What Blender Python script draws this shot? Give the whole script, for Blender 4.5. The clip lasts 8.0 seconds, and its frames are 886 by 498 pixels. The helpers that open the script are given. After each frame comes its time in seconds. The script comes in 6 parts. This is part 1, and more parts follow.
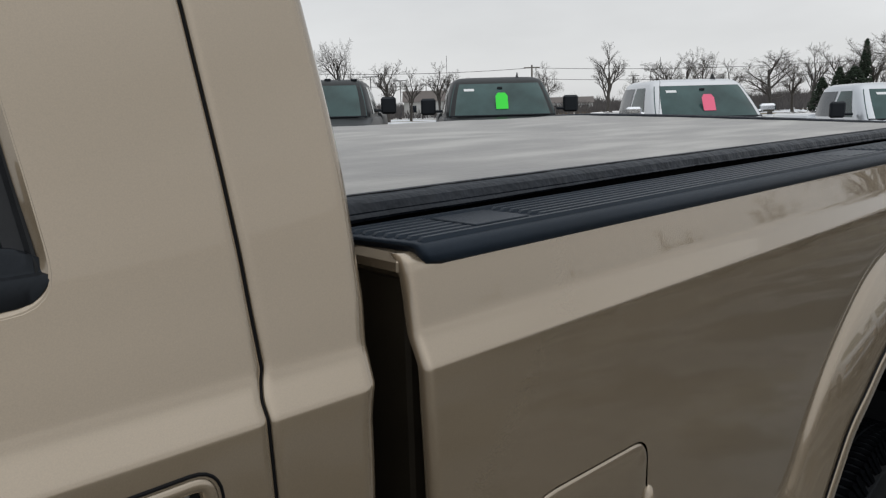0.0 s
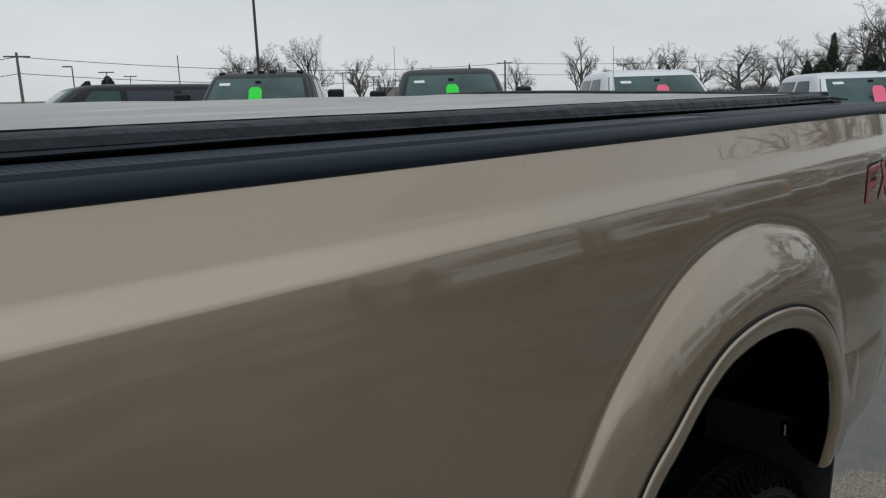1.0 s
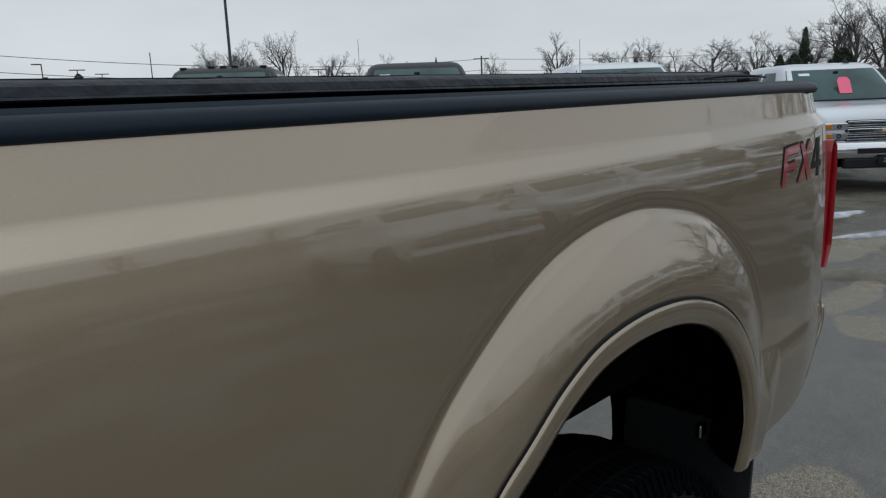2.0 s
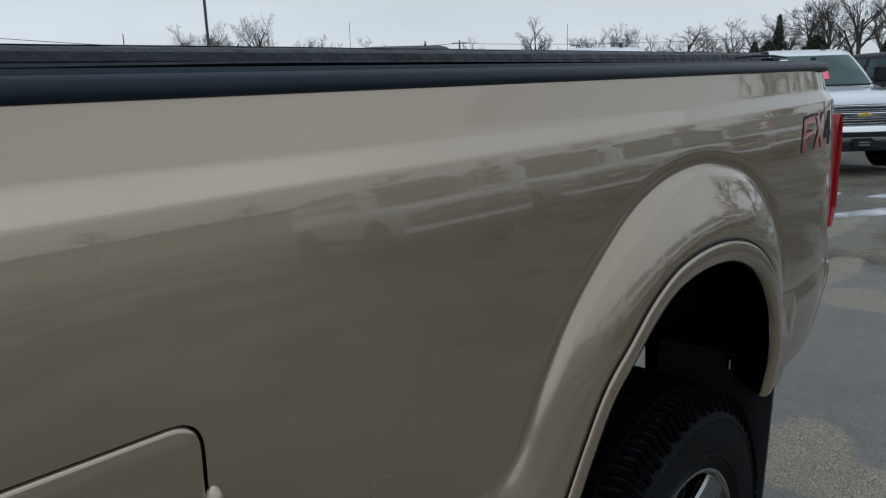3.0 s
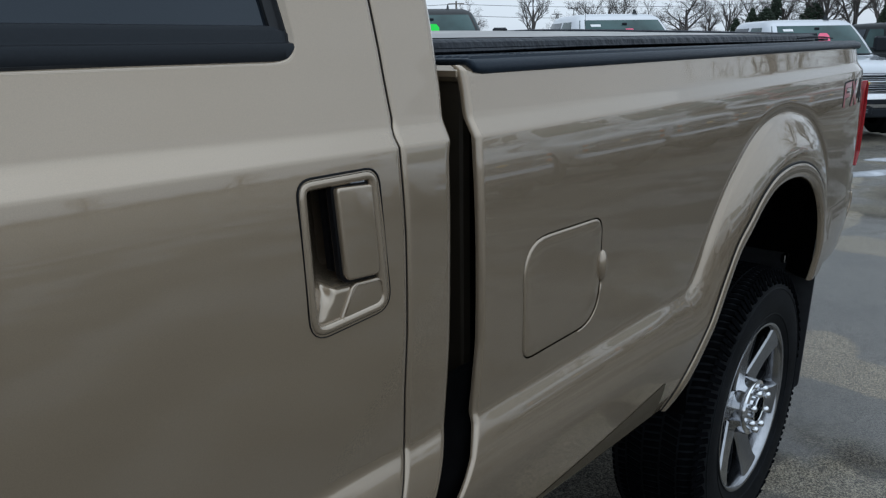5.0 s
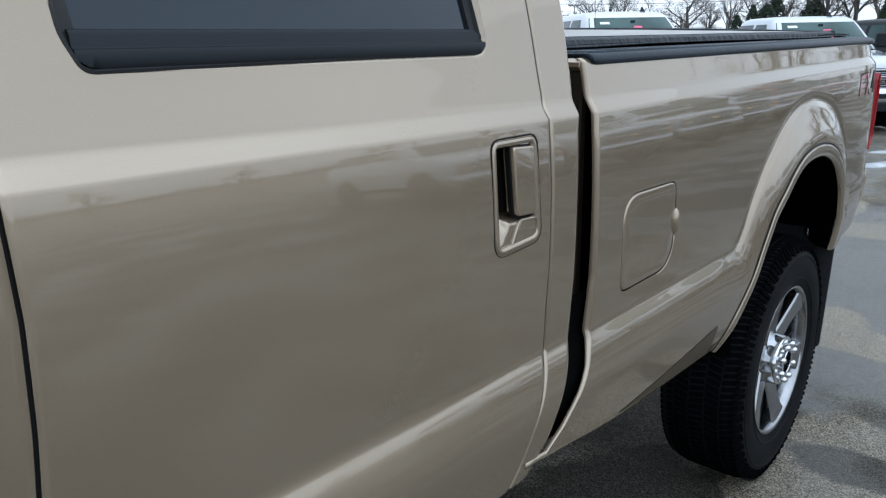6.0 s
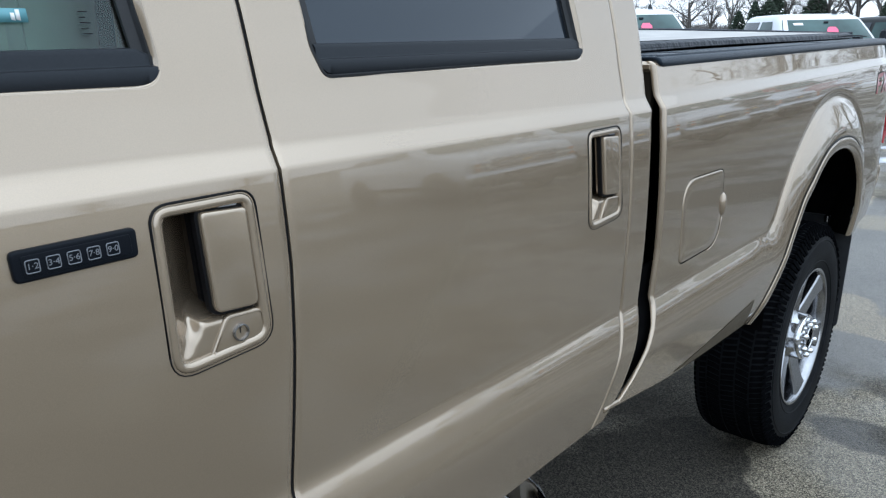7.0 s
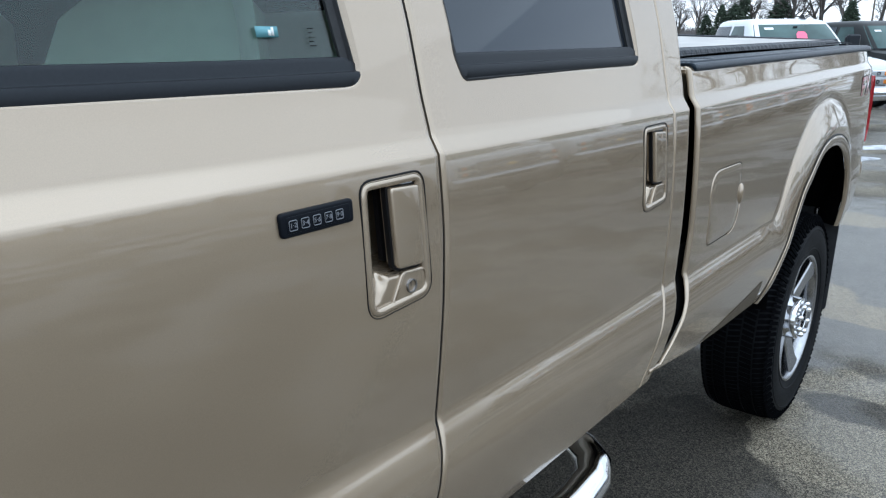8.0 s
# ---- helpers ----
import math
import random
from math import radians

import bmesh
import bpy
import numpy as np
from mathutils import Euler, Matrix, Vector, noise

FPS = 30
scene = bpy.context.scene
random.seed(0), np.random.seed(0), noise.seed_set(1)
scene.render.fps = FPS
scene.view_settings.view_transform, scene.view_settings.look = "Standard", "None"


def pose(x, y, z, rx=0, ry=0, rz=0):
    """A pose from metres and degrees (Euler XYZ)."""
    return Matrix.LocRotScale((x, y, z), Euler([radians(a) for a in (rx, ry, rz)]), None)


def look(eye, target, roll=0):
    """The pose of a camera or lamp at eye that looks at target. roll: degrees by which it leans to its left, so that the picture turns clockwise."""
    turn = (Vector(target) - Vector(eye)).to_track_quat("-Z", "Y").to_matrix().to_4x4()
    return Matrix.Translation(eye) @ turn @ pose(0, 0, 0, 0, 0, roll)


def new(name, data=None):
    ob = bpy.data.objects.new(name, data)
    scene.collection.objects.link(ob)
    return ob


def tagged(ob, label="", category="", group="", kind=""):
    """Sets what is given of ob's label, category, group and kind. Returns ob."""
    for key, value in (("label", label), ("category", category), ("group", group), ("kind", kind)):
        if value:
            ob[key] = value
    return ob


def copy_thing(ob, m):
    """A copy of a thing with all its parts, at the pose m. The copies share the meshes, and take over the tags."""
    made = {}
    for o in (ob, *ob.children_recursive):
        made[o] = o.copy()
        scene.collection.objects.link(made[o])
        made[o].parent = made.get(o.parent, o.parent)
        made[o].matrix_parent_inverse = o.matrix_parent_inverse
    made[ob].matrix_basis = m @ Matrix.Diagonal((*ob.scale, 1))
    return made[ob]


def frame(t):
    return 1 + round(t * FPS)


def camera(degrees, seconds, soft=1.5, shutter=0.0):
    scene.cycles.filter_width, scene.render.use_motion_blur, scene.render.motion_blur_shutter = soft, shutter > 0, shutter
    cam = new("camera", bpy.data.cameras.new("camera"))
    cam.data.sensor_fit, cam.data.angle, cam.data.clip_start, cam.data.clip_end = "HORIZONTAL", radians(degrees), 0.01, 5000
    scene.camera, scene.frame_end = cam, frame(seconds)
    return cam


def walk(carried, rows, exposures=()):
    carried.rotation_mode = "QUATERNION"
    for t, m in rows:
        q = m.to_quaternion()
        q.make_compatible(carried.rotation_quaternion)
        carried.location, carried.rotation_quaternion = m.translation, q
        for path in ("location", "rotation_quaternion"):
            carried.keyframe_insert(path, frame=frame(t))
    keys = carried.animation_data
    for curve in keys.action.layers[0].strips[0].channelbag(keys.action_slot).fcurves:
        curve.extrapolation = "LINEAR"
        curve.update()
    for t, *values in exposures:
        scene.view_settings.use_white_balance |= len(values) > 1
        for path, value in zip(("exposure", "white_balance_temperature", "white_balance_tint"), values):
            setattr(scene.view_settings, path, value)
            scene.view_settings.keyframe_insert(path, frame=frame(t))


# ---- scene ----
cam = camera(62.8, 8.0, soft=1.25)
PATH = [
    (0, (-0.389, -0.455, 1.638), (0.931, 0.999, 1.257), -1.5),
    (0.5, (-0.174, -0.459, 1.600), (1.167, 0.971, 1.203), -1.4),
    (1, (0.160, -0.494, 1.559), (1.522, 0.917, 1.167), -1.8),
    (1.5, (0.406, -0.538, 1.535), (1.785, 0.856, 1.142), -2.1),
    (3, (0.074, -0.540, 1.503), (1.510, 0.779, 1.058), -1.8),
    (3.5, (-0.222, -0.549, 1.504), (1.217, 0.749, 1.011), -1.3),
    (4, (-0.391, -0.608, 1.501), (1.061, 0.662, 0.973), -1.2),
    (4.5, (-0.573, -0.642, 1.514), (0.869, 0.634, 0.972), -0.6),
    (5, (-0.794, -0.641, 1.538), (0.641, 0.642, 0.995), -0.8),
    (6.5, (-1.347, -0.695, 1.546), (0.086, 0.586, 0.994), -1.1),
    (7, (-1.487, -0.687, 1.565), (-0.057, 0.594, 1.006), -1.0),
    (7.5, (-1.660, -0.667, 1.570), (-0.216, 0.599, 1.016), -1.3),
    (8, (-1.787, -0.654, 1.582), (-0.305, 0.568, 1.024), -0.6),
]
EXPOSURES = [(0, 0.18, 6600, 7.5), (0.5, 0.12, 6500, 7), (1.0, 0.03, 6350, 5.5), (1.6, 0.0, 6250, 5), (3.0, 0.07, 5950, 4), (4.5, 0.25, 5750, 3.5), (5.2, 0.32, 5700, 3.5), (6.4, 1.11, 5650, 4), (8, 1.26, 5650, 4)]
walk(cam, [(t, look(eye, target, roll)) for t, eye, target, roll in PATH], EXPOSURES)

# ---- world and light ----
world = bpy.data.worlds.new("overcast_sky")
scene.world = world
world.use_nodes = True
wn, wl = world.node_tree.nodes, world.node_tree.links
wn.clear()
w_out, w_bg = wn.new("ShaderNodeOutputWorld"), wn.new("ShaderNodeBackground")
w_sky = wn.new("ShaderNodeTexSky")
w_sky.sky_type, w_sky.sun_disc = "NISHITA", False
w_sky.sun_elevation, w_sky.sun_rotation = radians(38), radians(200)
w_hs = wn.new("ShaderNodeHueSaturation")
w_hs.inputs["Saturation"].default_value, w_hs.inputs["Value"].default_value = 0.12, 0.10
w_co, w_sep = wn.new("ShaderNodeTexCoord"), wn.new("ShaderNodeSeparateXYZ")
w_ramp = wn.new("ShaderNodeValToRGB")
w_ramp.color_ramp.elements[0].position, w_ramp.color_ramp.elements[0].color = 0.0, (0.66, 0.665, 0.69, 1)
w_ramp.color_ramp.elements[1].position, w_ramp.color_ramp.elements[1].color = 0.95, (1.07, 1.12, 1.21, 1)
w_mid = w_ramp.color_ramp.elements.new(0.12)
w_mid.color = (0.66, 0.67, 0.70, 1)
w_high = w_ramp.color_ramp.elements.new(0.48)
w_high.color = (0.525, 0.56, 0.62, 1)
w_low = w_ramp.color_ramp.elements.new(0.25)
w_low.color = (0.58, 0.605, 0.66, 1)
w_noise = wn.new("ShaderNodeTexNoise")
w_noise.inputs["Scale"].default_value, w_noise.inputs["Detail"].default_value = 2.2, 5
w_map = wn.new("ShaderNodeMapping")
w_map.inputs["Scale"].default_value = (1, 1, 3.5)
w_cl = wn.new("ShaderNodeMapRange")
w_cl.inputs["From Min"].default_value, w_cl.inputs["From Max"].default_value = 0.3, 0.75
w_cl.inputs["To Min"].default_value, w_cl.inputs["To Max"].default_value = 0.86, 1.1
w_mul = wn.new("ShaderNodeVectorMath")
w_mul.operation = "SCALE"
w_mix = wn.new("ShaderNodeMix")
w_mix.data_type = "RGBA"
w_mix.inputs["Factor"].default_value = 0.85
wl.new(w_co.outputs["Generated"], w_sep.inputs[0])
wl.new(w_sep.outputs["Z"], w_ramp.inputs["Fac"])
wl.new(w_co.outputs["Generated"], w_map.inputs["Vector"])
wl.new(w_map.outputs["Vector"], w_noise.inputs["Vector"])
wl.new(w_noise.outputs["Fac"], w_cl.inputs["Value"])
wl.new(w_ramp.outputs["Color"], w_mul.inputs[0])
wl.new(w_cl.outputs["Result"], w_mul.inputs["Scale"])
wl.new(w_sky.outputs["Color"], w_hs.inputs["Color"])
wl.new(w_hs.outputs["Color"], w_mix.inputs["A"])
wl.new(w_mul.outputs["Vector"], w_mix.inputs["B"])
wl.new(w_mix.outputs["Result"], w_bg.inputs["Color"])
wl.new(w_bg.outputs["Background"], w_out.inputs["Surface"])
w_bg.inputs["Strength"].default_value = 1.0

sun = new("sun", bpy.data.lights.new("sun", "SUN"))
sun.data.energy, sun.data.angle, sun.data.color = 0.4, radians(120), (1.0, 0.97, 0.93)
sun.matrix_world = look((0, 0, 30), (-3.0, 11.0, 0))
scene.view_settings.exposure = 0.0


# ---- materials ----
def material(name, colour, rough=0.5, metal=0.0, coat=0.0, coat_rough=0.03, grain=0.0, grain_scale=60.0, bump=0.0, bump_scale=200.0,
             stain=0.0, stain_scale=3.0, specular=0.5, alpha=1.0, transmission=0.0, random_tint=0.0):
    m = bpy.data.materials.new(name)
    m.use_nodes = True
    n, l = m.node_tree.nodes, m.node_tree.links
    b = n["Principled BSDF"]
    b.inputs["Base Color"].default_value = (*colour, 1)
    b.inputs["Roughness"].default_value, b.inputs["Metallic"].default_value = rough, metal
    b.inputs["Coat Weight"].default_value, b.inputs["Coat Roughness"].default_value = coat, coat_rough
    b.inputs["Specular IOR Level"].default_value = specular
    b.inputs["Transmission Weight"].default_value = transmission
    co = n.new("ShaderNodeTexCoord")
    if grain or stain or random_tint:
        val = None
        for amount, scale, detail in ((grain, grain_scale, 4), (stain, stain_scale, 6)):
            if not amount:
                continue
            t = n.new("ShaderNodeTexNoise")
            t.inputs["Scale"].default_value, t.inputs["Detail"].default_value = scale, detail
            l.new(co.outputs["Object"], t.inputs["Vector"])
            r = n.new("ShaderNodeMapRange")
            r.inputs["From Min"].default_value, r.inputs["From Max"].default_value = 0.3, 0.7
            r.inputs["To Min"].default_value, r.inputs["To Max"].default_value = 1 - amount, 1 + amount
            l.new(t.outputs["Fac"], r.inputs["Value"])
            if val is None:
                val = r.outputs["Result"]
            else:
                k = n.new("ShaderNodeMath")
                k.operation = "MULTIPLY"
                l.new(val, k.inputs[0])
                l.new(r.outputs["Result"], k.inputs[1])
                val = k.outputs[0]
        if random_tint:
            o = n.new("ShaderNodeNewGeometry")
            r = n.new("ShaderNodeMapRange")
            r.inputs["To Min"].default_value, r.inputs["To Max"].default_value = 1 - random_tint, 1 + random_tint
            l.new(o.outputs["Random Per Island"], r.inputs["Value"])
            if val is None:
                val = r.outputs["Result"]
            else:
                k = n.new("ShaderNodeMath")
                k.operation = "MULTIPLY"
                l.new(val, k.inputs[0])
                l.new(r.outputs["Result"], k.inputs[1])
                val = k.outputs[0]
        s = n.new("ShaderNodeVectorMath")
        s.operation = "SCALE"
        s.inputs[0].default_value = colour
        l.new(val, s.inputs["Scale"])
        l.new(s.outputs["Vector"], b.inputs["Base Color"])
    if bump:
        t = n.new("ShaderNodeTexNoise")
        t.inputs["Scale"].default_value, t.inputs["Detail"].default_value = bump_scale, 3
        l.new(co.outputs["Object"], t.inputs["Vector"])
        k = n.new("ShaderNodeBump")
        k.inputs["Strength"].default_value, k.inputs["Distance"].default_value = bump, 0.002
        l.new(t.outputs["Fac"], k.inputs["Height"])
        l.new(k.outputs["Normal"], b.inputs["Normal"])
    return m


def paint(name, colour, metal=0.55, rough=0.38):
    """Metallic car paint: fine flakes under a clear coat with a faint orange peel and dust."""
    m = material(name, colour, rough, metal, coat=1.0, coat_rough=0.02, grain=0.05, grain_scale=900, stain=0.05, stain_scale=1.4)
    n, l = m.node_tree.nodes, m.node_tree.links
    b = n["Principled BSDF"]
    co = n.new("ShaderNodeTexCoord")
    t = n.new("ShaderNodeTexNoise")
    t.inputs["Scale"].default_value, t.inputs["Detail"].default_value = 7, 2
    l.new(co.outputs["Object"], t.inputs["Vector"])
    k = n.new("ShaderNodeBump")
    k.inputs["Strength"].default_value, k.inputs["Distance"].default_value = 0.022, 0.002
    l.new(t.outputs["Fac"], k.inputs["Height"])
    l.new(k.outputs["Normal"], b.inputs["Coat Normal"])
    d = n.new("ShaderNodeTexNoise")
    d.inputs["Scale"].default_value, d.inputs["Detail"].default_value = 5, 6
    l.new(co.outputs["Object"], d.inputs["Vector"])
    r = n.new("ShaderNodeMapRange")
    r.inputs["From Min"].default_value, r.inputs["From Max"].default_value = 0.35, 0.75
    r.inputs["To Min"].default_value, r.inputs["To Max"].default_value = 0.012, 0.05
    l.new(d.outputs["Fac"], r.inputs["Value"])
    l.new(r.outputs["Result"], b.inputs["Coat Roughness"])
    b.inputs["Coat IOR"].default_value = 1.7
    return m


M_PAINT = paint("tan_metallic_paint", (0.325, 0.2575, 0.182), 0.61, 0.25)
M_PAINT.node_tree.nodes["Principled BSDF"].inputs["Coat IOR"].default_value = 1.77
M_PAINT.node_tree.nodes["Principled BSDF"].inputs["Specular Tint"].default_value = (0.60, 0.56, 0.50, 1)
M_PAINT_WHITE = paint("white_paint", (0.62, 0.63, 0.65), 0.0, 0.4)
M_PAINT_SILVER = paint("silver_paint", (0.55, 0.57, 0.60), 0.5, 0.35)
M_PAINT_GREY = paint("dark_grey_paint", (0.010, 0.012, 0.0125), 0.0, 0.4)
M_PAINT_GREY.node_tree.nodes["Principled BSDF"].inputs["Coat Weight"].default_value = 0.06
M_PAINT_GREY.node_tree.nodes["Principled BSDF"].inputs["Specular IOR Level"].default_value = 0.15
M_PAINT_BLACK = paint("black_paint", (0.012, 0.012, 0.014), 0.1, 0.3)
M_PAINT_BLACK.node_tree.nodes["Principled BSDF"].inputs["Coat Weight"].default_value = 0.1
M_PAINT_BLACK.node_tree.nodes["Principled BSDF"].inputs["Specular IOR Level"].default_value = 0.15
M_PAINT_RED = paint("dark_red_paint", (0.16, 0.025, 0.02), 0.3, 0.35)
M_BLACK = material("black_plastic", (0.012, 0.013, 0.0155), 0.5, specular=0.27, grain=0.12, grain_scale=300, bump=0.06, bump_scale=1500)
M_RAIL = material("bed_rail_plastic", (0.0085, 0.0138, 0.0225), 0.38, specular=0.23, grain=0.10, grain_scale=220, stain=0.15, stain_scale=6, bump=0.2, bump_scale=1200)
M_RUBBER = material("black_rubber", (0.018, 0.019, 0.021), 0.55, specular=0.3, grain=0.2, grain_scale=40, bump=0.15, bump_scale=500)
# darker than the tyre rubber: the wheel well's shade is in this colour
M_TREAD_SHADE = material("shaded_tread_rubber", (0.0034, 0.0037, 0.0044), 0.95, specular=0.0, grain=0.3, grain_scale=60)
M_TYRE = material("tyre_rubber", (0.0048, 0.0056, 0.0070), 0.62, specular=0.10, grain=0.3, grain_scale=30, stain=0.35, stain_scale=9, bump=0.3, bump_scale=260)
# black parts, with the deep shade of wells and gaps in the colour
M_DARK = material("black_underbody_and_shade", (0.0025, 0.0025, 0.0027), 0.95, grain=0.3, grain_scale=20, specular=0.02)
# dark brown that holds the shade between cab and bed
M_GAP_SHADE = material("dark_brown_gap_shade", (0.024, 0.019, 0.013), 0.6, specular=0.2, grain=0.2, grain_scale=15)
M_CHROME = material("chrome", (0.72, 0.73, 0.75), 0.09, 1.0, grain=0.04, grain_scale=30)
M_ALLOY = material("polished_alloy", (0.34, 0.345, 0.36), 0.16, 1.0, grain=0.06, grain_scale=50)
M_DARK_ALLOY = material("dark_alloy_pocket", (0.022, 0.024, 0.028), 0.35, 0.6)
M_GLASS_DARK = material("privacy_glass", (0.012, 0.015, 0.020), 0.03, specular=0.6)
M_RAIL.node_tree.nodes["Principled BSDF"].inputs["Specular Tint"].default_value = (0.80, 0.91, 1.0, 1)
for _m in (M_BLACK, M_GLASS_DARK):
    _m.node_tree.nodes["Principled BSDF"].inputs["Specular Tint"].default_value = (0.80, 0.90, 1.0, 1)
M_GLASS_CAR = material("tinted_windscreen", (0.040, 0.076, 0.074), 0.04, specular=0.24, stain=0.5, stain_scale=1.2)
M_RED = material("red_lamp_lens", (0.27, 0.003, 0.008), 0.12, specular=0.3, coat=0.35)
M_RED_DECAL = material("red_decal", (0.30, 0.022, 0.026), 0.3, coat=1.0)
# black of print and joints, also of strips that stand in for shade
M_BLACK_DECAL_SHADE = material("black_decal_and_shade", (0.006, 0.006, 0.007), 0.5, specular=0.12)
M_FILM = material("stone_guard_film", (0.070, 0.056, 0.036), 0.45, specular=0.3, grain=0.15, grain_scale=400, bump=0.3, bump_scale=700)
M_GREEN_TAG = material("green_card", (0.05, 0.85, 0.06), 0.6)
M_PINK_TAG = material("pink_card", (0.92, 0.16, 0.27), 0.6)
M_WHITE = material("white_card", (0.75, 0.76, 0.76), 0.6)
M_AMBER = material("amber_lens", (0.55, 0.17, 0.02), 0.15, coat=1.0)
M_LENS = material("clear_lamp_lens", (0.55, 0.57, 0.58), 0.08, 0.6, coat=1.0)
M_GOLD = material("gold_badge", (0.65, 0.45, 0.12), 0.3, 0.8)
M_SEAT = material("tan_leather", (0.48, 0.42, 0.33), 0.55, grain=0.06, grain_scale=40, bump=0.2, bump_scale=150)
M_CABIN = material("tan_trim", (0.38, 0.34, 0.28), 0.7, grain=0.06)
M_CYAN = material("cyan_sticker", (0.11, 0.28, 0.32), 0.5)
M_KEY = material("grey_key_print", (0.18, 0.19, 0.21), 0.5)
M_KEY_FACE = material("dark_key_face", (0.005, 0.0065, 0.0095), 0.4, specular=0.08)
M_BARK = material("grey_bark", (0.068, 0.061, 0.055), 0.9, grain=0.25, grain_scale=6, random_tint=0.15)
M_TWIG = material("bare_twigs", (0.088, 0.078, 0.070), 0.9, random_tint=0.2)
M_PINE = material("dark_evergreen", (0.022, 0.036, 0.020), 0.9, random_tint=0.35)
M_GRASS = material("dry_grass", (0.26, 0.17, 0.085), 0.95, random_tint=0.3)
M_SNOW = material("old_snow", (0.34, 0.35, 0.37), 0.75, grain=0.35, grain_scale=7, stain=0.4, stain_scale=1.8, bump=0.6, bump_scale=14)
M_POLE = material("dark_steel_pole", (0.045, 0.046, 0.05), 0.5, 0.3)
M_WOOD_POLE = material("weathered_wood", (0.13, 0.11, 0.09), 0.9, grain=0.2, grain_scale=12)
M_WIRE = material("cable", (0.05, 0.05, 0.055), 0.7)
M_BUILD = material("pale_cladding", (0.48, 0.48, 0.47), 0.7, grain=0.05, stain=0.12, stain_scale=0.3)
M_ROOF = material("brown_roof", (0.13, 0.11, 0.10), 0.8, grain=0.1)
M_FAR = material("far_woods", (0.10, 0.092, 0.09), 1.0, grain=0.3, grain_scale=0.12, random_tint=0.2)


def clear_glass(name, tint):
    m = bpy.data.materials.new(name)
    m.use_nodes = True
    b = m.node_tree.nodes["Principled BSDF"]
    b.inputs["Base Color"].default_value = (*tint, 1)
    b.inputs["Roughness"].default_value, b.inputs["Transmission Weight"].default_value = 0.0, 1.0
    b.inputs["IOR"].default_value = 1.45
    return m


M_GLASS = clear_glass("green_tinted_glass", (0.41, 0.61, 0.60))


def cover_material():
    """Grey vinyl, damp, with pale dried streaks along the truck."""
    m = material("grey_vinyl", (0.16, 0.158, 0.155), 0.42, bump=0.5, bump_scale=90)
    n, l = m.node_tree.nodes, m.node_tree.links
    b = n["Principled BSDF"]
    co, mp = n.new("ShaderNodeTexCoord"), n.new("ShaderNodeMapping")
    mp.inputs["Scale"].default_value = (1.0, 4.0, 1.0)
    mp.inputs["Rotation"].default_value = (0, 0, radians(-38))
    l.new(co.outputs["Object"], mp.inputs["Vector"])
    t = n.new("ShaderNodeTexNoise")
    t.inputs["Scale"].default_value, t.inputs["Detail"].default_value = 3.0, 8
    l.new(mp.outputs["Vector"], t.inputs["Vector"])
    r = n.new("ShaderNodeValToRGB")
    r.color_ramp.elements[0].position, r.color_ramp.elements[0].color = 0.36, (0.175, 0.16, 0.147, 1)
    r.color_ramp.elements[1].position, r.color_ramp.elements[1].color = 0.64, (0.42, 0.403, 0.378, 1)
    l.new(t.outputs["Fac"], r.inputs["Fac"])
    l.new(r.outputs["Color"], b.inputs["Base Color"])
    q = n.new("ShaderNodeMapRange")
    q.inputs["From Min"].default_value, q.inputs["From Max"].default_value = 0.35, 0.7
    q.inputs["To Min"].default_value, q.inputs["To Max"].default_value = 0.30, 0.62
    l.new(t.outputs["Fac"], q.inputs["Value"])
    l.new(q.outputs["Result"], b.inputs["Roughness"])
    return m


M_COVER = cover_material()
M_HEM = material("black_vinyl_hem", (0.010, 0.0135, 0.020), 0.5, specular=0.26, grain=0.25, grain_scale=24, bump=1.0, bump_scale=30)
M_HEM.node_tree.nodes["Bump"].inputs["Distance"].default_value = 0.008


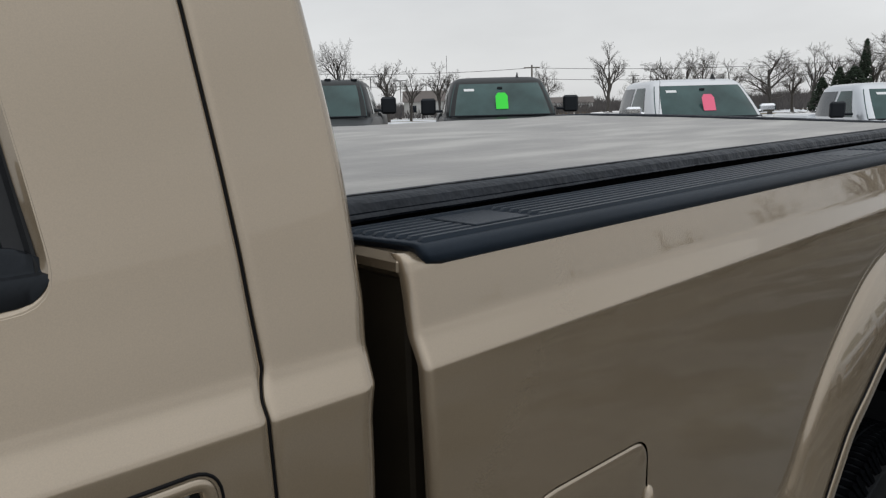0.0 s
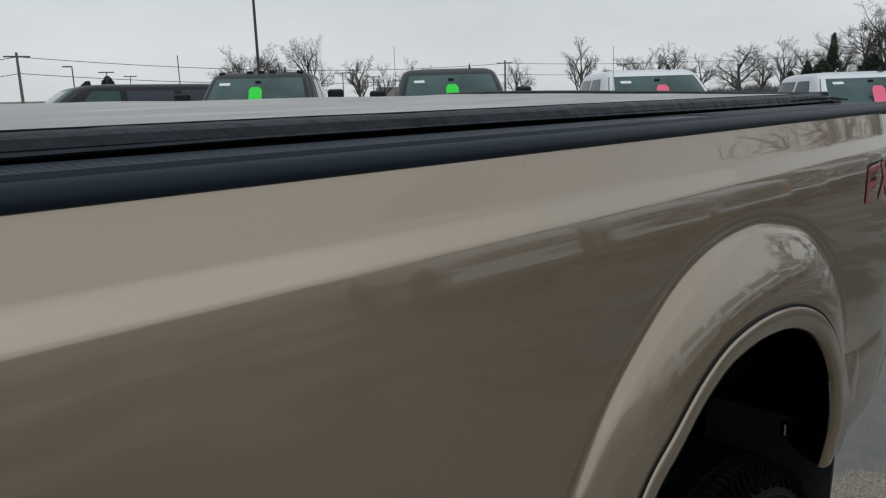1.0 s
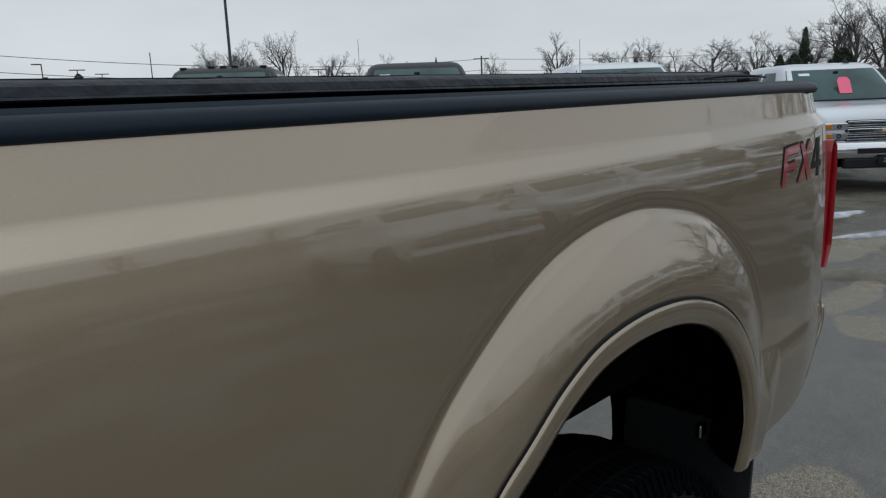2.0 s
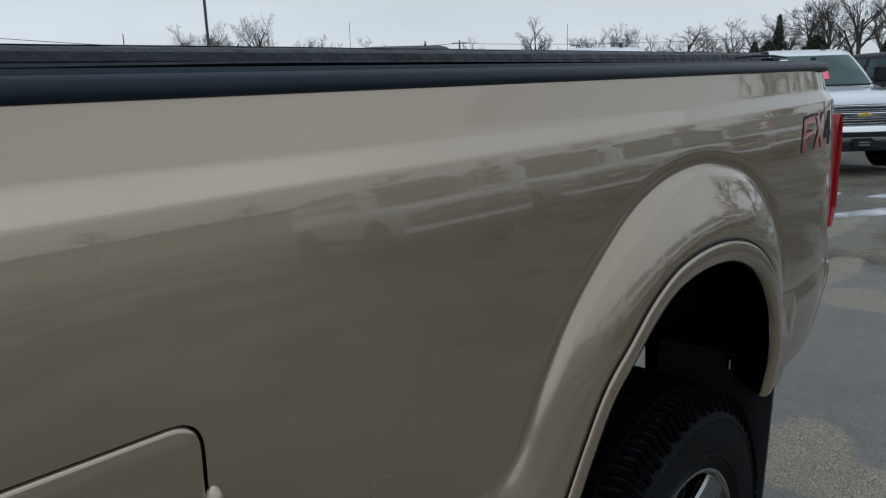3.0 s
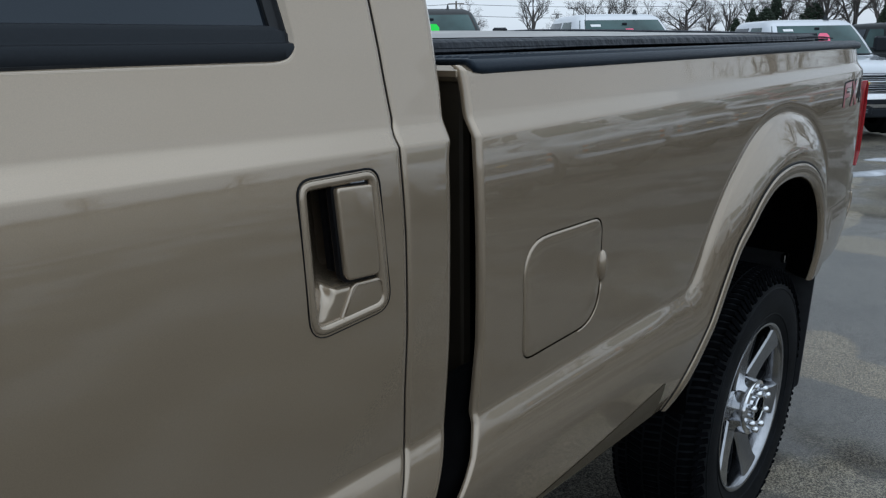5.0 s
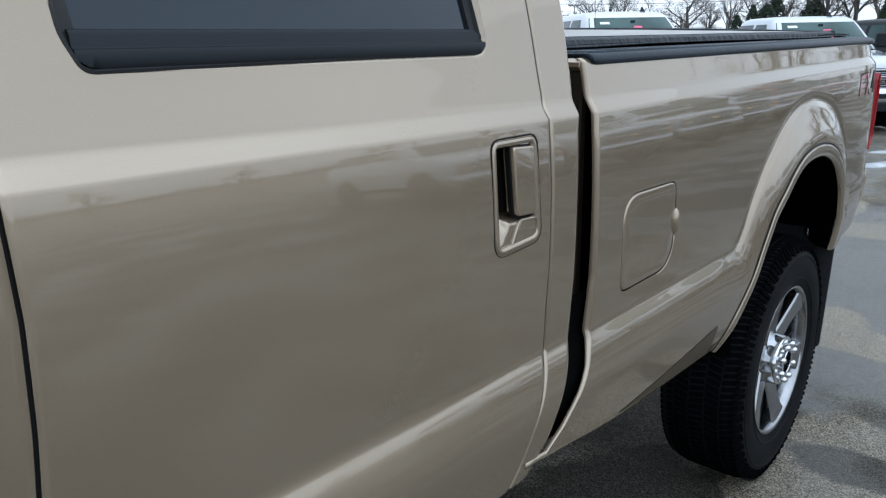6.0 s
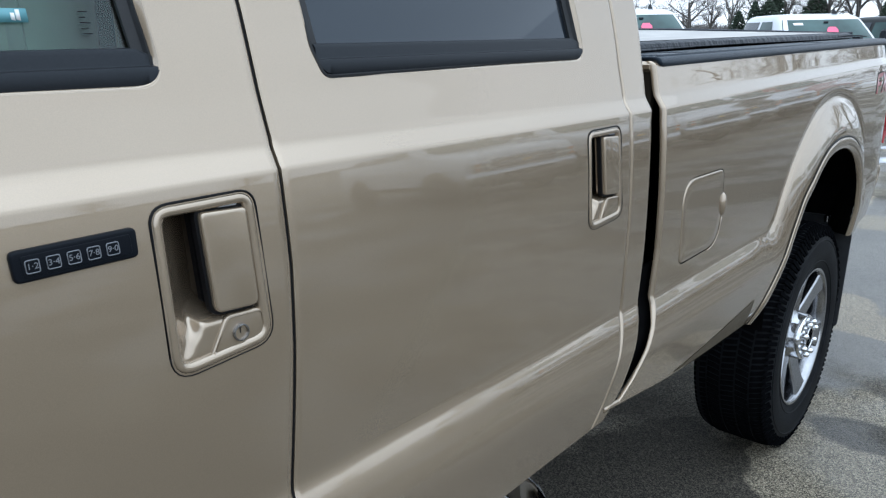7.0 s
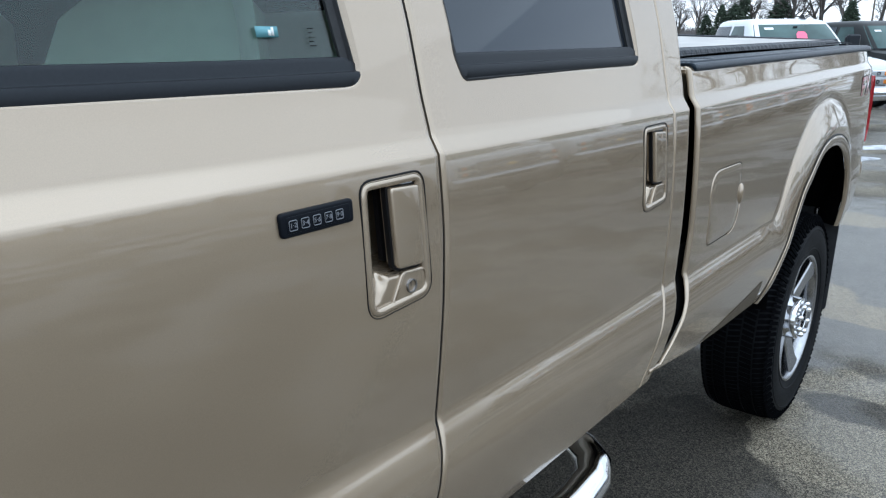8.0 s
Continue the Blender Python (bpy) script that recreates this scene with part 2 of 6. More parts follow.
def ground_material():
    """Old asphalt with pale aggregate, damp dark areas and smoother wet sheets; snow and dead grass beyond the lot."""
    m = bpy.data.materials.new("worn_asphalt")
    m.use_nodes = True
    n, l = m.node_tree.nodes, m.node_tree.links
    b = n["Principled BSDF"]
    co = n.new("ShaderNodeTexCoord")

    def noise_at(scale, detail=4, rough=0.55):
        t = n.new("ShaderNodeTexNoise")
        t.inputs["Scale"].default_value, t.inputs["Detail"].default_value, t.inputs["Roughness"].default_value = scale, detail, rough
        l.new(co.outputs["Object"], t.inputs["Vector"])
        return t.outputs["Fac"]

    def ramp(fac, a, ca, z, cz):
        r = n.new("ShaderNodeValToRGB")
        r.color_ramp.elements[0].position, r.color_ramp.elements[0].color = a, (*ca, 1)
        r.color_ramp.elements[1].position, r.color_ramp.elements[1].color = z, (*cz, 1)
        l.new(fac, r.inputs["Fac"])
        return r.outputs["Color"]

    def mix(fac, a, c, how="MIX"):
        x = n.new("ShaderNodeMix")
        x.data_type, x.blend_type = "RGBA", how
        if isinstance(fac, float):
            x.inputs["Factor"].default_value = fac
        else:
            l.new(fac, x.inputs["Factor"])
        l.new(a, x.inputs["A"])
        l.new(c, x.inputs["B"])
        return x.outputs["Result"]

    stones = n.new("ShaderNodeTexVoronoi")
    stones.inputs["Scale"].default_value = 250
    l.new(co.outputs["Object"], stones.inputs["Vector"])
    pebble = ramp(stones.outputs["Color"], 0.15, (0.025, 0.024, 0.023), 0.9, (0.30, 0.29, 0.265))
    tar = ramp(noise_at(300, 2), 0.35, (0.03, 0.03, 0.031), 0.7, (0.085, 0.083, 0.08))
    worn = ramp(noise_at(1.15, 3), 0.40, (0, 0, 0), 0.60, (1, 1, 1))
    pale = mix(0.25, pebble, ramp(noise_at(40), 0.3, (0.085, 0.083, 0.078), 0.7, (0.145, 0.142, 0.132)))
    dark = mix(0.5, pebble, tar, "MULTIPLY")
    dark = mix(0.55, dark, ramp(noise_at(60), 0.3, (0.055, 0.054, 0.052), 0.7, (0.115, 0.112, 0.107)))
    base = mix(worn, dark, pale)
    damp = ramp(noise_at(0.55, 6), 0.48, (0, 0, 0), 0.56, (1, 1, 1))
    wet = mix(0.6, base, ramp(noise_at(9), 0.3, (0.060, 0.059, 0.057), 0.7, (0.105, 0.103, 0.10)))
    lot = mix(damp, base, wet)

    # patches with a ragged edge of their own: bleached, dark and wet areas
    warp = n.new("ShaderNodeTexNoise")
    warp.inputs["Scale"].default_value, warp.inputs["Detail"].default_value = 3.2, 6
    l.new(co.outputs["Object"], warp.inputs["Vector"])

    def patch(x, y, rx, ry, soft, wobble):
        shift = n.new("ShaderNodeVectorMath")
        shift.operation, shift.inputs[1].default_value = "SUBTRACT", (x, y, 0)
        l.new(co.outputs["Object"], shift.inputs[0])
        sq = n.new("ShaderNodeVectorMath")
        sq.operation, sq.inputs[1].default_value = "MULTIPLY", (1 / rx, 1 / ry, 0)
        l.new(shift.outputs["Vector"], sq.inputs[0])
        ln = n.new("ShaderNodeVectorMath")
        ln.operation = "LENGTH"
        l.new(sq.outputs["Vector"], ln.inputs[0])
        ad = n.new("ShaderNodeMath")
        ad.operation, ad.inputs[1].default_value = "MULTIPLY_ADD", wobble
        l.new(warp.outputs["Fac"], ad.inputs[0])
        l.new(ln.outputs["Value"], ad.inputs[2])
        mr = n.new("ShaderNodeMapRange")
        mr.inputs["From Min"].default_value, mr.inputs["From Max"].default_value = 1 + 0.5 * wobble + soft, 1 + 0.5 * wobble - soft
        l.new(ad.outputs[0], mr.inputs["Value"])
        return mr.outputs["Result"]

    bleached = mix(0.3, pebble, ramp(noise_at(55), 0.3, (0.175, 0.164, 0.138), 0.7, (0.25, 0.236, 0.20)))
    damp_and_shade = mix(0.72, mix(0.6, dark, pebble), ramp(noise_at(120), 0.4, (0.013, 0.013, 0.0135), 0.65, (0.038, 0.037, 0.035)))
    tan_edge = mix(0.4, pebble, ramp(noise_at(70), 0.3, (0.185, 0.160, 0.122), 0.7, (0.27, 0.238, 0.186)))
    sheet = mix(0.75, base, ramp(noise_at(14), 0.3, (0.100, 0.100, 0.100), 0.7, (0.142, 0.141, 0.139)))
    p_sheet = patch(4.2, 0.6, 2.2, 1.9, 0.10, 0.9)
    # added out of view: dark ground to darken the reflection in the lower body
    lot = mix(patch(9.0, -2.5, 5.4, 1.7, 0.10, 0.9), lot, damp_and_shade)
    # damp asphalt below the truck, made darker for the shade there
    lot = mix(patch(0.48, 0.26, 0.86, 0.46, 0.08, 1.3), lot, damp_and_shade)
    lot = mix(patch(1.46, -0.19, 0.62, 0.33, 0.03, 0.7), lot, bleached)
    lot = mix(patch(1.62, -0.24, 0.13, 0.26, 0.12, 0.9), lot, damp_and_shade)
    speckle = ramp(stones.outputs["Color"], 0.15, (0.36, 0.33, 0.28), 0.85, (1.66, 1.52, 1.26))
    lot = mix(1.0, lot, speckle, "MULTIPLY")
    sheet = mix(0.6, sheet, speckle, "MULTIPLY")
    lot = mix(p_sheet, lot, sheet)
    tan_edge = mix(1.0, tan_edge, speckle, "MULTIPLY")
    for px, py, prx, pry in ((3.08, 0.27, 0.34, 0.20), (2.93, -0.08, 0.21, 0.40), (5.55, 0.55, 0.30, 0.32), (6.3, 0.95, 0.55, 0.16), (8.3, 1.5, 0.9, 0.25), (4.9, -0.9, 0.5, 0.2)):
        lot = mix(patch(px, py, prx, pry, 0.07, 1.0), lot, tan_edge)
    # beyond the lot: snow lying in dead grass
    sep = n.new("ShaderNodeVectorMath")
    sep.operation = "DOT_PRODUCT"
    sep.inputs[1].default_value = (0.653, 0.757, 0)
    l.new(co.outputs["Object"], sep.inputs[0])
    edge = n.new("ShaderNodeMapRange")
    edge.inputs["From Min"].default_value, edge.inputs["From Max"].default_value = 20, 24
    l.new(sep.outputs["Value"], edge.inputs["Value"])
    field = mix(ramp(noise_at(0.09, 6), 0.42, (0, 0, 0), 0.56, (1, 1, 1)),
                ramp(noise_at(2), 0.3, (0.14, 0.105, 0.06), 0.7, (0.24, 0.19, 0.11)), ramp(noise_at(1), 0.3, (0.58, 0.6, 0.63), 0.7, (0.74, 0.75, 0.77)))
    col = mix(edge.outputs["Result"], lot, field)
    l.new(col, b.inputs["Base Color"])
    rough, gloss = n.new("ShaderNodeMapRange"), n.new("ShaderNodeMapRange")
    rough.inputs["To Min"].default_value, rough.inputs["To Max"].default_value = 0.82, 0.29
    gloss.inputs["To Min"].default_value, gloss.inputs["To Max"].default_value = 0.24, 0.62
    sepc = n.new("ShaderNodeSeparateColor")
    l.new(damp, sepc.inputs["Color"])
    wetter = n.new("ShaderNodeMath")
    wetter.operation = "MAXIMUM"
    l.new(sepc.outputs[0], wetter.inputs[0])
    l.new(p_sheet, wetter.inputs[1])
    l.new(wetter.outputs[0], rough.inputs["Value"])
    l.new(rough.outputs["Result"], b.inputs["Roughness"])
    l.new(wetter.outputs[0], gloss.inputs["Value"])
    l.new(gloss.outputs["Result"], b.inputs["Specular IOR Level"])
    k = n.new("ShaderNodeBump")
    k.inputs["Strength"].default_value, k.inputs["Distance"].default_value = 0.8, 0.005
    l.new(stones.outputs["Distance"], k.inputs["Height"])
    l.new(k.outputs["Normal"], b.inputs["Normal"])
    return m


M_GROUND = ground_material()


# ---- mesh helpers ----
class Shape:
    """Collects vertices and faces for one mesh."""

    def __init__(self):
        self.v, self.f = [], []

    def add(self, verts, faces):
        k = len(self.v)
        self.v.extend(tuple(map(float, p)) for p in verts)
        self.f.extend(tuple(i + k for i in q) for q in faces)
        return self

    def box(self, x0, x1, y0, y1, z0, z1, bevel=0.0):
        """A box with chamfered edges."""
        b = min(bevel, 0.49 * min(x1 - x0, y1 - y0, z1 - z0))
        if b <= 0:
            c = [(x, y, z) for x in (x0, x1) for y in (y0, y1) for z in (z0, z1)]
            return self.add(c, [(0, 1, 3, 2), (4, 6, 7, 5), (0, 4, 5, 1), (2, 3, 7, 6), (0, 2, 6, 4), (1, 5, 7, 3)])
        rings = []
        for z, i in ((z0, b), (z0 + b, 0), (z1 - b, 0), (z1, b)):
            j = b if i == 0 else 0
            e = i
            rings.append([(x0 + e + j, y0 + e, z), (x1 - e - j, y0 + e, z), (x1 - e, y0 + e + j, z), (x1 - e, y1 - e - j, z),
                          (x1 - e - j, y1 - e, z), (x0 + e + j, y1 - e, z), (x0 + e, y1 - e - j, z), (x0 + e, y0 + e + j, z)])
        return self.loft(rings, True, True)

    def loft(self, rings, closed=True, caps=False):
        n = len(rings[0])
        k = len(self.v)
        self.v.extend(tuple(map(float, p)) for r in rings for p in r)
        for i in range(len(rings) - 1):
            for j in range(n if closed else n - 1):
                a, b = k + i * n + j, k + i * n + (j + 1) % n
                self.f.append((a, b, b + n, a + n))
        if caps:
            self.f.append(tuple(range(k + n - 1, k - 1, -1)))
            self.f.append(tuple(range(k + (len(rings) - 1) * n, k + len(rings) * n)))
        return self

    def tube(self, path, radius, n=8, squash=1.0, caps=True):
        """A tube along a path; radius: one number or one a point."""
        pts = [Vector(p) for p in path]
        rad = [radius] * len(pts) if isinstance(radius, (int, float)) else radius
        rings, up = [], None
        for i, p in enumerate(pts):
            d = (pts[min(i + 1, len(pts) - 1)] - pts[max(i - 1, 0)]).normalized()
            if up is None:
                up = Vector((0, 0, 1)) if abs(d.z) < 0.9 else Vector((1, 0, 0))
            side = d.cross(up).normalized()
            up = side.cross(d).normalized()
            rings.append([p + (side * math.cos(a) + up * math.sin(a) * squash) * rad[i] for a in (2 * math.pi * j / n for j in range(n))])
        return self.loft(rings, True, caps)

    def lathe(self, profile, centre, axis="y", n=48, closed=False):
        """A profile of (along, radius) turned round an axis through centre."""
        rings = []
        for j in range(n):
            a = 2 * math.pi * j / n
            c, s = math.cos(a), math.sin(a)
            ring = []
            for h, r in profile:
                p = {"y": (r * c, h, r * s), "x": (h, r * c, r * s), "z": (r * c, r * s, h)}[axis]
                ring.append((p[0] + centre[0], p[1] + centre[1], p[2] + centre[2]))
            rings.append(ring)
        m, k = len(profile), len(self.v)
        self.v.extend(tuple(map(float, p)) for r in rings for p in r)
        for i in range(n):
            for j in range(m if closed else m - 1):
                a, b = k + i * m + j, k + i * m + (j + 1) % m
                c, d = k + ((i + 1) % n) * m + (j + 1) % m, k + ((i + 1) % n) * m + j
                self.f.append((a, b, c, d))
        return self

    def plate(self, outline, y0, y1, bevel=0.0, at=None):
        """An outline in x and z given thickness from y0 (outer) to y1 (inner), its outer edge rounded. at: maps (x, y, z) to the place."""
        o = np.array(outline, float)
        if bevel:
            rings = []
            for k in (0.0, 0.3, 0.6, 0.85, 1.0):
                a = k * math.pi / 2
                rings.append([(x, y1 + (y0 - y1) * 0 + (y0 + bevel - y1) + (-bevel * math.sin(a)), z) for x, z in inset(o, bevel * (1 - math.cos(a)))])
            rings.insert(0, [(x, y1, z) for x, z in o])
        else:
            rings = [[(x, y1, z) for x, z in o], [(x, y0, z) for x, z in o]]
        if at:
            rings = [[at(*p) for p in r] for r in rings]
        return self.loft(rings, True, True)


def inset(o, d):
    """The outline (n, 2), moved inwards by d."""
    o = np.asarray(o, float)
    prev, nxt = np.roll(o, 1, 0), np.roll(o, -1, 0)
    t = nxt - prev
    t /= np.linalg.norm(t, axis=1)[:, None] + 1e-12
    area = np.sum(o[:, 0] * nxt[:, 1] - nxt[:, 0] * o[:, 1])
    nrm = np.stack([-t[:, 1], t[:, 0]], 1) * (1 if area > 0 else -1)
    return o + nrm * d


def rounded(corners, radii, n=6):
    """An outline of corners (x, z), each rounded by its radius."""
    out, m = [], len(corners)
    for i in range(m):
        p = Vector(corners[i])
        a, b = Vector(corners[i - 1]) - p, Vector(corners[(i + 1) % m]) - p
        r = radii[i] if isinstance(radii, (list, tuple)) else radii
        ang = a.angle(b)
        d = min(r / math.tan(ang / 2), 0.49 * a.length, 0.49 * b.length)
        p0, p1 = p + a.normalized() * d, p + b.normalized() * d
        for k in range(n + 1):
            t = k / n
            out.append(tuple((1 - t) ** 2 * p0 + 2 * t * (1 - t) * p + t * t * p1))
    return out


def mitre(corners, d):
    """Straight-sided corners moved inwards by d, anticlockwise ones given."""
    out, m = [], len(corners)
    for i in range(m):
        p, a, b = Vector(corners[i]), Vector(corners[i - 1]), Vector(corners[(i + 1) % m])
        e, f = (p - a).normalized(), (b - p).normalized()
        n1, n2 = Vector((-e.y, e.x)), Vector((-f.y, f.x))
        out.append(tuple(p + (n1 + n2) * (d / (1 + n1.dot(n2)))))
    return out


def part(name, shape, mat, parent=None, label="", sharp=35.0, flip=False):
    """Links a shape as one mesh object, under parent where one is given."""
    me = bpy.data.meshes.new(name)
    me.from_pydata(shape.v, [], [q[::-1] for q in shape.f] if flip else shape.f)
    bm = bmesh.new()
    bm.from_mesh(me)
    if not flip and sharp >= 0:
        bmesh.ops.recalc_face_normals(bm, faces=bm.faces)
    bm.to_mesh(me)
    bm.free()
    me.polygons.foreach_set("use_smooth", [True] * len(me.polygons))
    if 0 < sharp < 180:
        me.set_sharp_from_angle(angle=radians(sharp))
    me.materials.append(mat)
    ob = new(name, me)
    if parent is not None:
        ob.parent = parent
    if label:
        ob["label"] = label
    return ob


def thing(name, label, category, group="", kind="", at=None):
    ob = new(name)
    if at is not None:
        ob.matrix_basis = at
    return tagged(ob, label, category, group, kind)


def inside(poly, x, z):
    """Which of the points (arrays) lie in the polygon."""
    p = np.asarray(poly, float)
    x, z = np.asarray(x, float), np.asarray(z, float)
    r = np.zeros(x.shape, bool)
    for (x0, z0), (x1, z1) in zip(p, np.roll(p, -1, 0)):
        if z0 == z1:
            continue
        c = (z0 > z) != (z1 > z)
        r ^= c & (x < (x1 - x0) * (z - z0) / (z1 - z0) + x0)
    return r


def spline(points, n=8):
    """A smooth curve (Catmull-Rom) through points."""
    p = [np.array(q, float) for q in points]
    p = [2 * p[0] - p[1]] + p + [2 * p[-1] - p[-2]]
    out = []
    for i in range(1, len(p) - 2):
        for k in range(n):
            t = k / n
            a, b, c, d = p[i - 1], p[i], p[i + 1], p[i + 2]
            out.append(tuple(0.5 * (2 * b + (c - a) * t + (2 * a - 5 * b + 4 * c - d) * t * t + (3 * b - a - 3 * c + d) * t ** 3)))
    out.append(tuple(p[-2]))
    return out


# ---- ground ----
def ground_z(x, y):
    """The lot rises gently beyond the tan truck and falls towards its tail."""
    u, w = min(max(y - 2.3, 0.0), 7.0), min(max(x - 3.0, 0.0), 13.0)
    return 0.040 * u * u / (u + 0.6) - 0.0075 * w * w / (w + 1.0) - 0.028


g = Shape()
gr = [0.5, 1, 1.5] + [2 + 0.5 * i for i in range(37)] + [22, 26, 32, 45, 64, 100, 180, 320, 600, 1000, 2000]
g.loft([[(r * math.cos(a), r * math.sin(a), ground_z(r * math.cos(a), r * math.sin(a))) for a in (2 * math.pi * j / 120 for j in range(120))] for r in gr], True)
g.f.append(tuple(range(120)))
ground = part("ground", g, M_GROUND, sharp=0)
tagged(ground, "worn grey asphalt lot, damp in places, snow beyond", "ground", kind="structure")

# ---- the tan pickup ----
YC = 1.0                                   # the truck's middle line
WHEEL_X, WHEEL_Z, AXLE = 1.394, 0.423, 4.18  # rear hub, and the wheelbase
BED_END = 2.297

# the body side: how far in (y) it stands at a height
_pv = [0.60, 0.66, 0.70, 0.76, 0.88, 1.00, 1.10, 1.15, 1.20, 1.25, 1.30, 1.34, 1.37, 1.400, 1.4125, 1.4360, 1.441, 1.447, 1.462, 1.50, 1.53, 1.56, 1.60, 1.95, 2.10]
_py = [0.105, 0.066, 0.043, 0.018, 0.000, -0.0060, -0.0085, -0.0088, -0.0083, -0.0069, -0.0046, -0.0021, 0.0004, 0.0036, 0.0051, 0.0226, 0.0250, 0.0265, 0.0298, 0.0378, 0.0432, 0.0488, 0.0566, 0.147, 0.187]
_tv = np.arange(0.55, 2.10, 0.001)
_ty = np.interp(_tv, _pv, _py)
_ker = np.exp(-0.5 * (np.arange(-18, 19) / 1.4) ** 2)
_wide = np.exp(-0.5 * (np.arange(-60, 61) / 20.0) ** 2)
_mid = np.exp(-0.5 * (np.arange(-60, 61) / 7.0) ** 2)
_tw = np.convolve(np.pad(_ty, 60, mode="reflect", reflect_type="odd"), _wide / _wide.sum(), "valid")
_tm = np.convolve(np.pad(_ty, 60, mode="reflect", reflect_type="odd"), _mid / _mid.sum(), "valid")
_ty = np.convolve(np.pad(_ty, 18, mode="edge"), _ker / _ker.sum(), "valid")
_k = np.clip((1.392 - _tv) / 0.04, 0, 1)
_u = np.clip((_tv - 1.462) / 0.02, 0, 1)
_ty = _ty * (1 - _k) * (1 - _u) + _tw * _k + _tm * _u
SWELL = 0.035

# where the swelling of the flare and of the sills begins
FLARE = spline([(-3.9, 0.997), (-0.6, 0.995), (0.55, 0.992), (0.68, 0.990)], 4)[:-1] + spline(
    [(0.70, 0.990), (0.755, 0.994), (0.797, 1.018), (0.85, 1.09), (0.93, 1.18), (1.06, 1.270), (1.17, 1.315), (1.29, 1.335), (1.42, 1.332), (1.60, 1.289), (1.75, 1.19), (1.83, 1.08), (1.865, 0.985)], 6) + [(1.95, 0.978), (2.6, 0.985)]
# edge between the flare and its inner lip
SEAM = spline([(0.70, 0.66), (0.735, 0.75), (0.80, 0.83), (0.87, 0.925), (0.955, 1.045), (1.03, 1.105), (1.11, 1.158), (1.20, 1.192), (1.33, 1.203), (1.47, 1.185), (1.60, 1.13), (1.705, 1.03), (1.77, 0.90), (1.785, 0.76), (1.785, 0.62)], 6)


def side(x, v, cab=False):
    """y of the body side at x and height v (arrays)."""
    y = np.interp(v, _tv, _ty)
    if cab:
        d = np.maximum(np.interp(x, [-1.3, -0.7, -0.15], [1.021, 1.012, 0.999]) - v, 0)
        w = 0.105
    else:
        p = np.array(FLARE)
        d = np.full(np.shape(x), 9.0)
        for a, b in zip(p[:-1], p[1:]):
            ab = b - a
            t = np.clip(((x - a[0]) * ab[0] + (v - a[1]) * ab[1]) / (ab @ ab), 0, 1)
            d = np.minimum(d, np.hypot(x - a[0] - t * ab[0], v - a[1] - t * ab[1]))
        below = v < np.interp(x, p[:, 0], p[:, 1])
        above = np.where(below, 0, d)
        d = np.where(below, d, 0)
        w = np.interp(x, [0.6, 0.9, 1.86, 1.95], [0.105, 0.128, 0.120, 0.05])
    u = np.clip((np.sqrt(d * d + 0.008 ** 2) - 0.008 if not cab else d) / w, 0, 1)
    if cab:
        return y - 0.030 * (1 - (1 - u) ** 1.8)
    k = np.clip((x - 0.55) / 0.25, 0, 1)
    k = k * k * (3 - 2 * k)
    swell = (1 - (1 - u) ** (1.8 - 0.2 * k)) * np.interp(k, [0, 1], [0.033, SWELL]) * np.interp(x, [1.86, 1.96], [1.0, 0.22])
    groove = 0.0052 * np.exp(-(np.where(below, d, above) / 0.0125) ** 2)
    y = y + groove * np.interp(x, [0.74, 0.86, 1.80, 1.86], [0, 1, 1, 0])
    y = y + 0.010 * np.clip((v - 1.4995) / 0.0095, 0, 1) ** 2 + 0.010 * np.clip((x - 1.95) / 0.3, 0, 1) ** 2 + 0.016 * np.clip((x - 2.13) / 0.17, 0, 1.1) ** 2
    return y - swell


def rake(x, v):
    """The rise of the bed's lines towards its rear, and of the doors' ridge towards the front."""
    return np.where(x > 0, x * np.interp(v, [0.6, 1.05, 1.41, 1.50, 1.6], [0, 0, 0.0075, 0.0045, 0.0045]), -x * np.interp(v, [1.05, 1.39, 1.44, 1.51], [0, 0.0105, 0.0105, 0]))


def zlist(a, b, step=0.012, fine=((1.396, 1.407, 0.003), (1.407, 1.419, 0.0012), (1.419, 1.462, 0.004), (0.90, 1.0, 0.006))):
    z = [a]
    while z[-1] < b - 1e-6:
        s = step
        for f0, f1, fs in fine:
            if f0 - 1e-6 <= z[-1] < f1:
                s = fs
        z.append(min(b, z[-1] + s))
    return np.array(z)


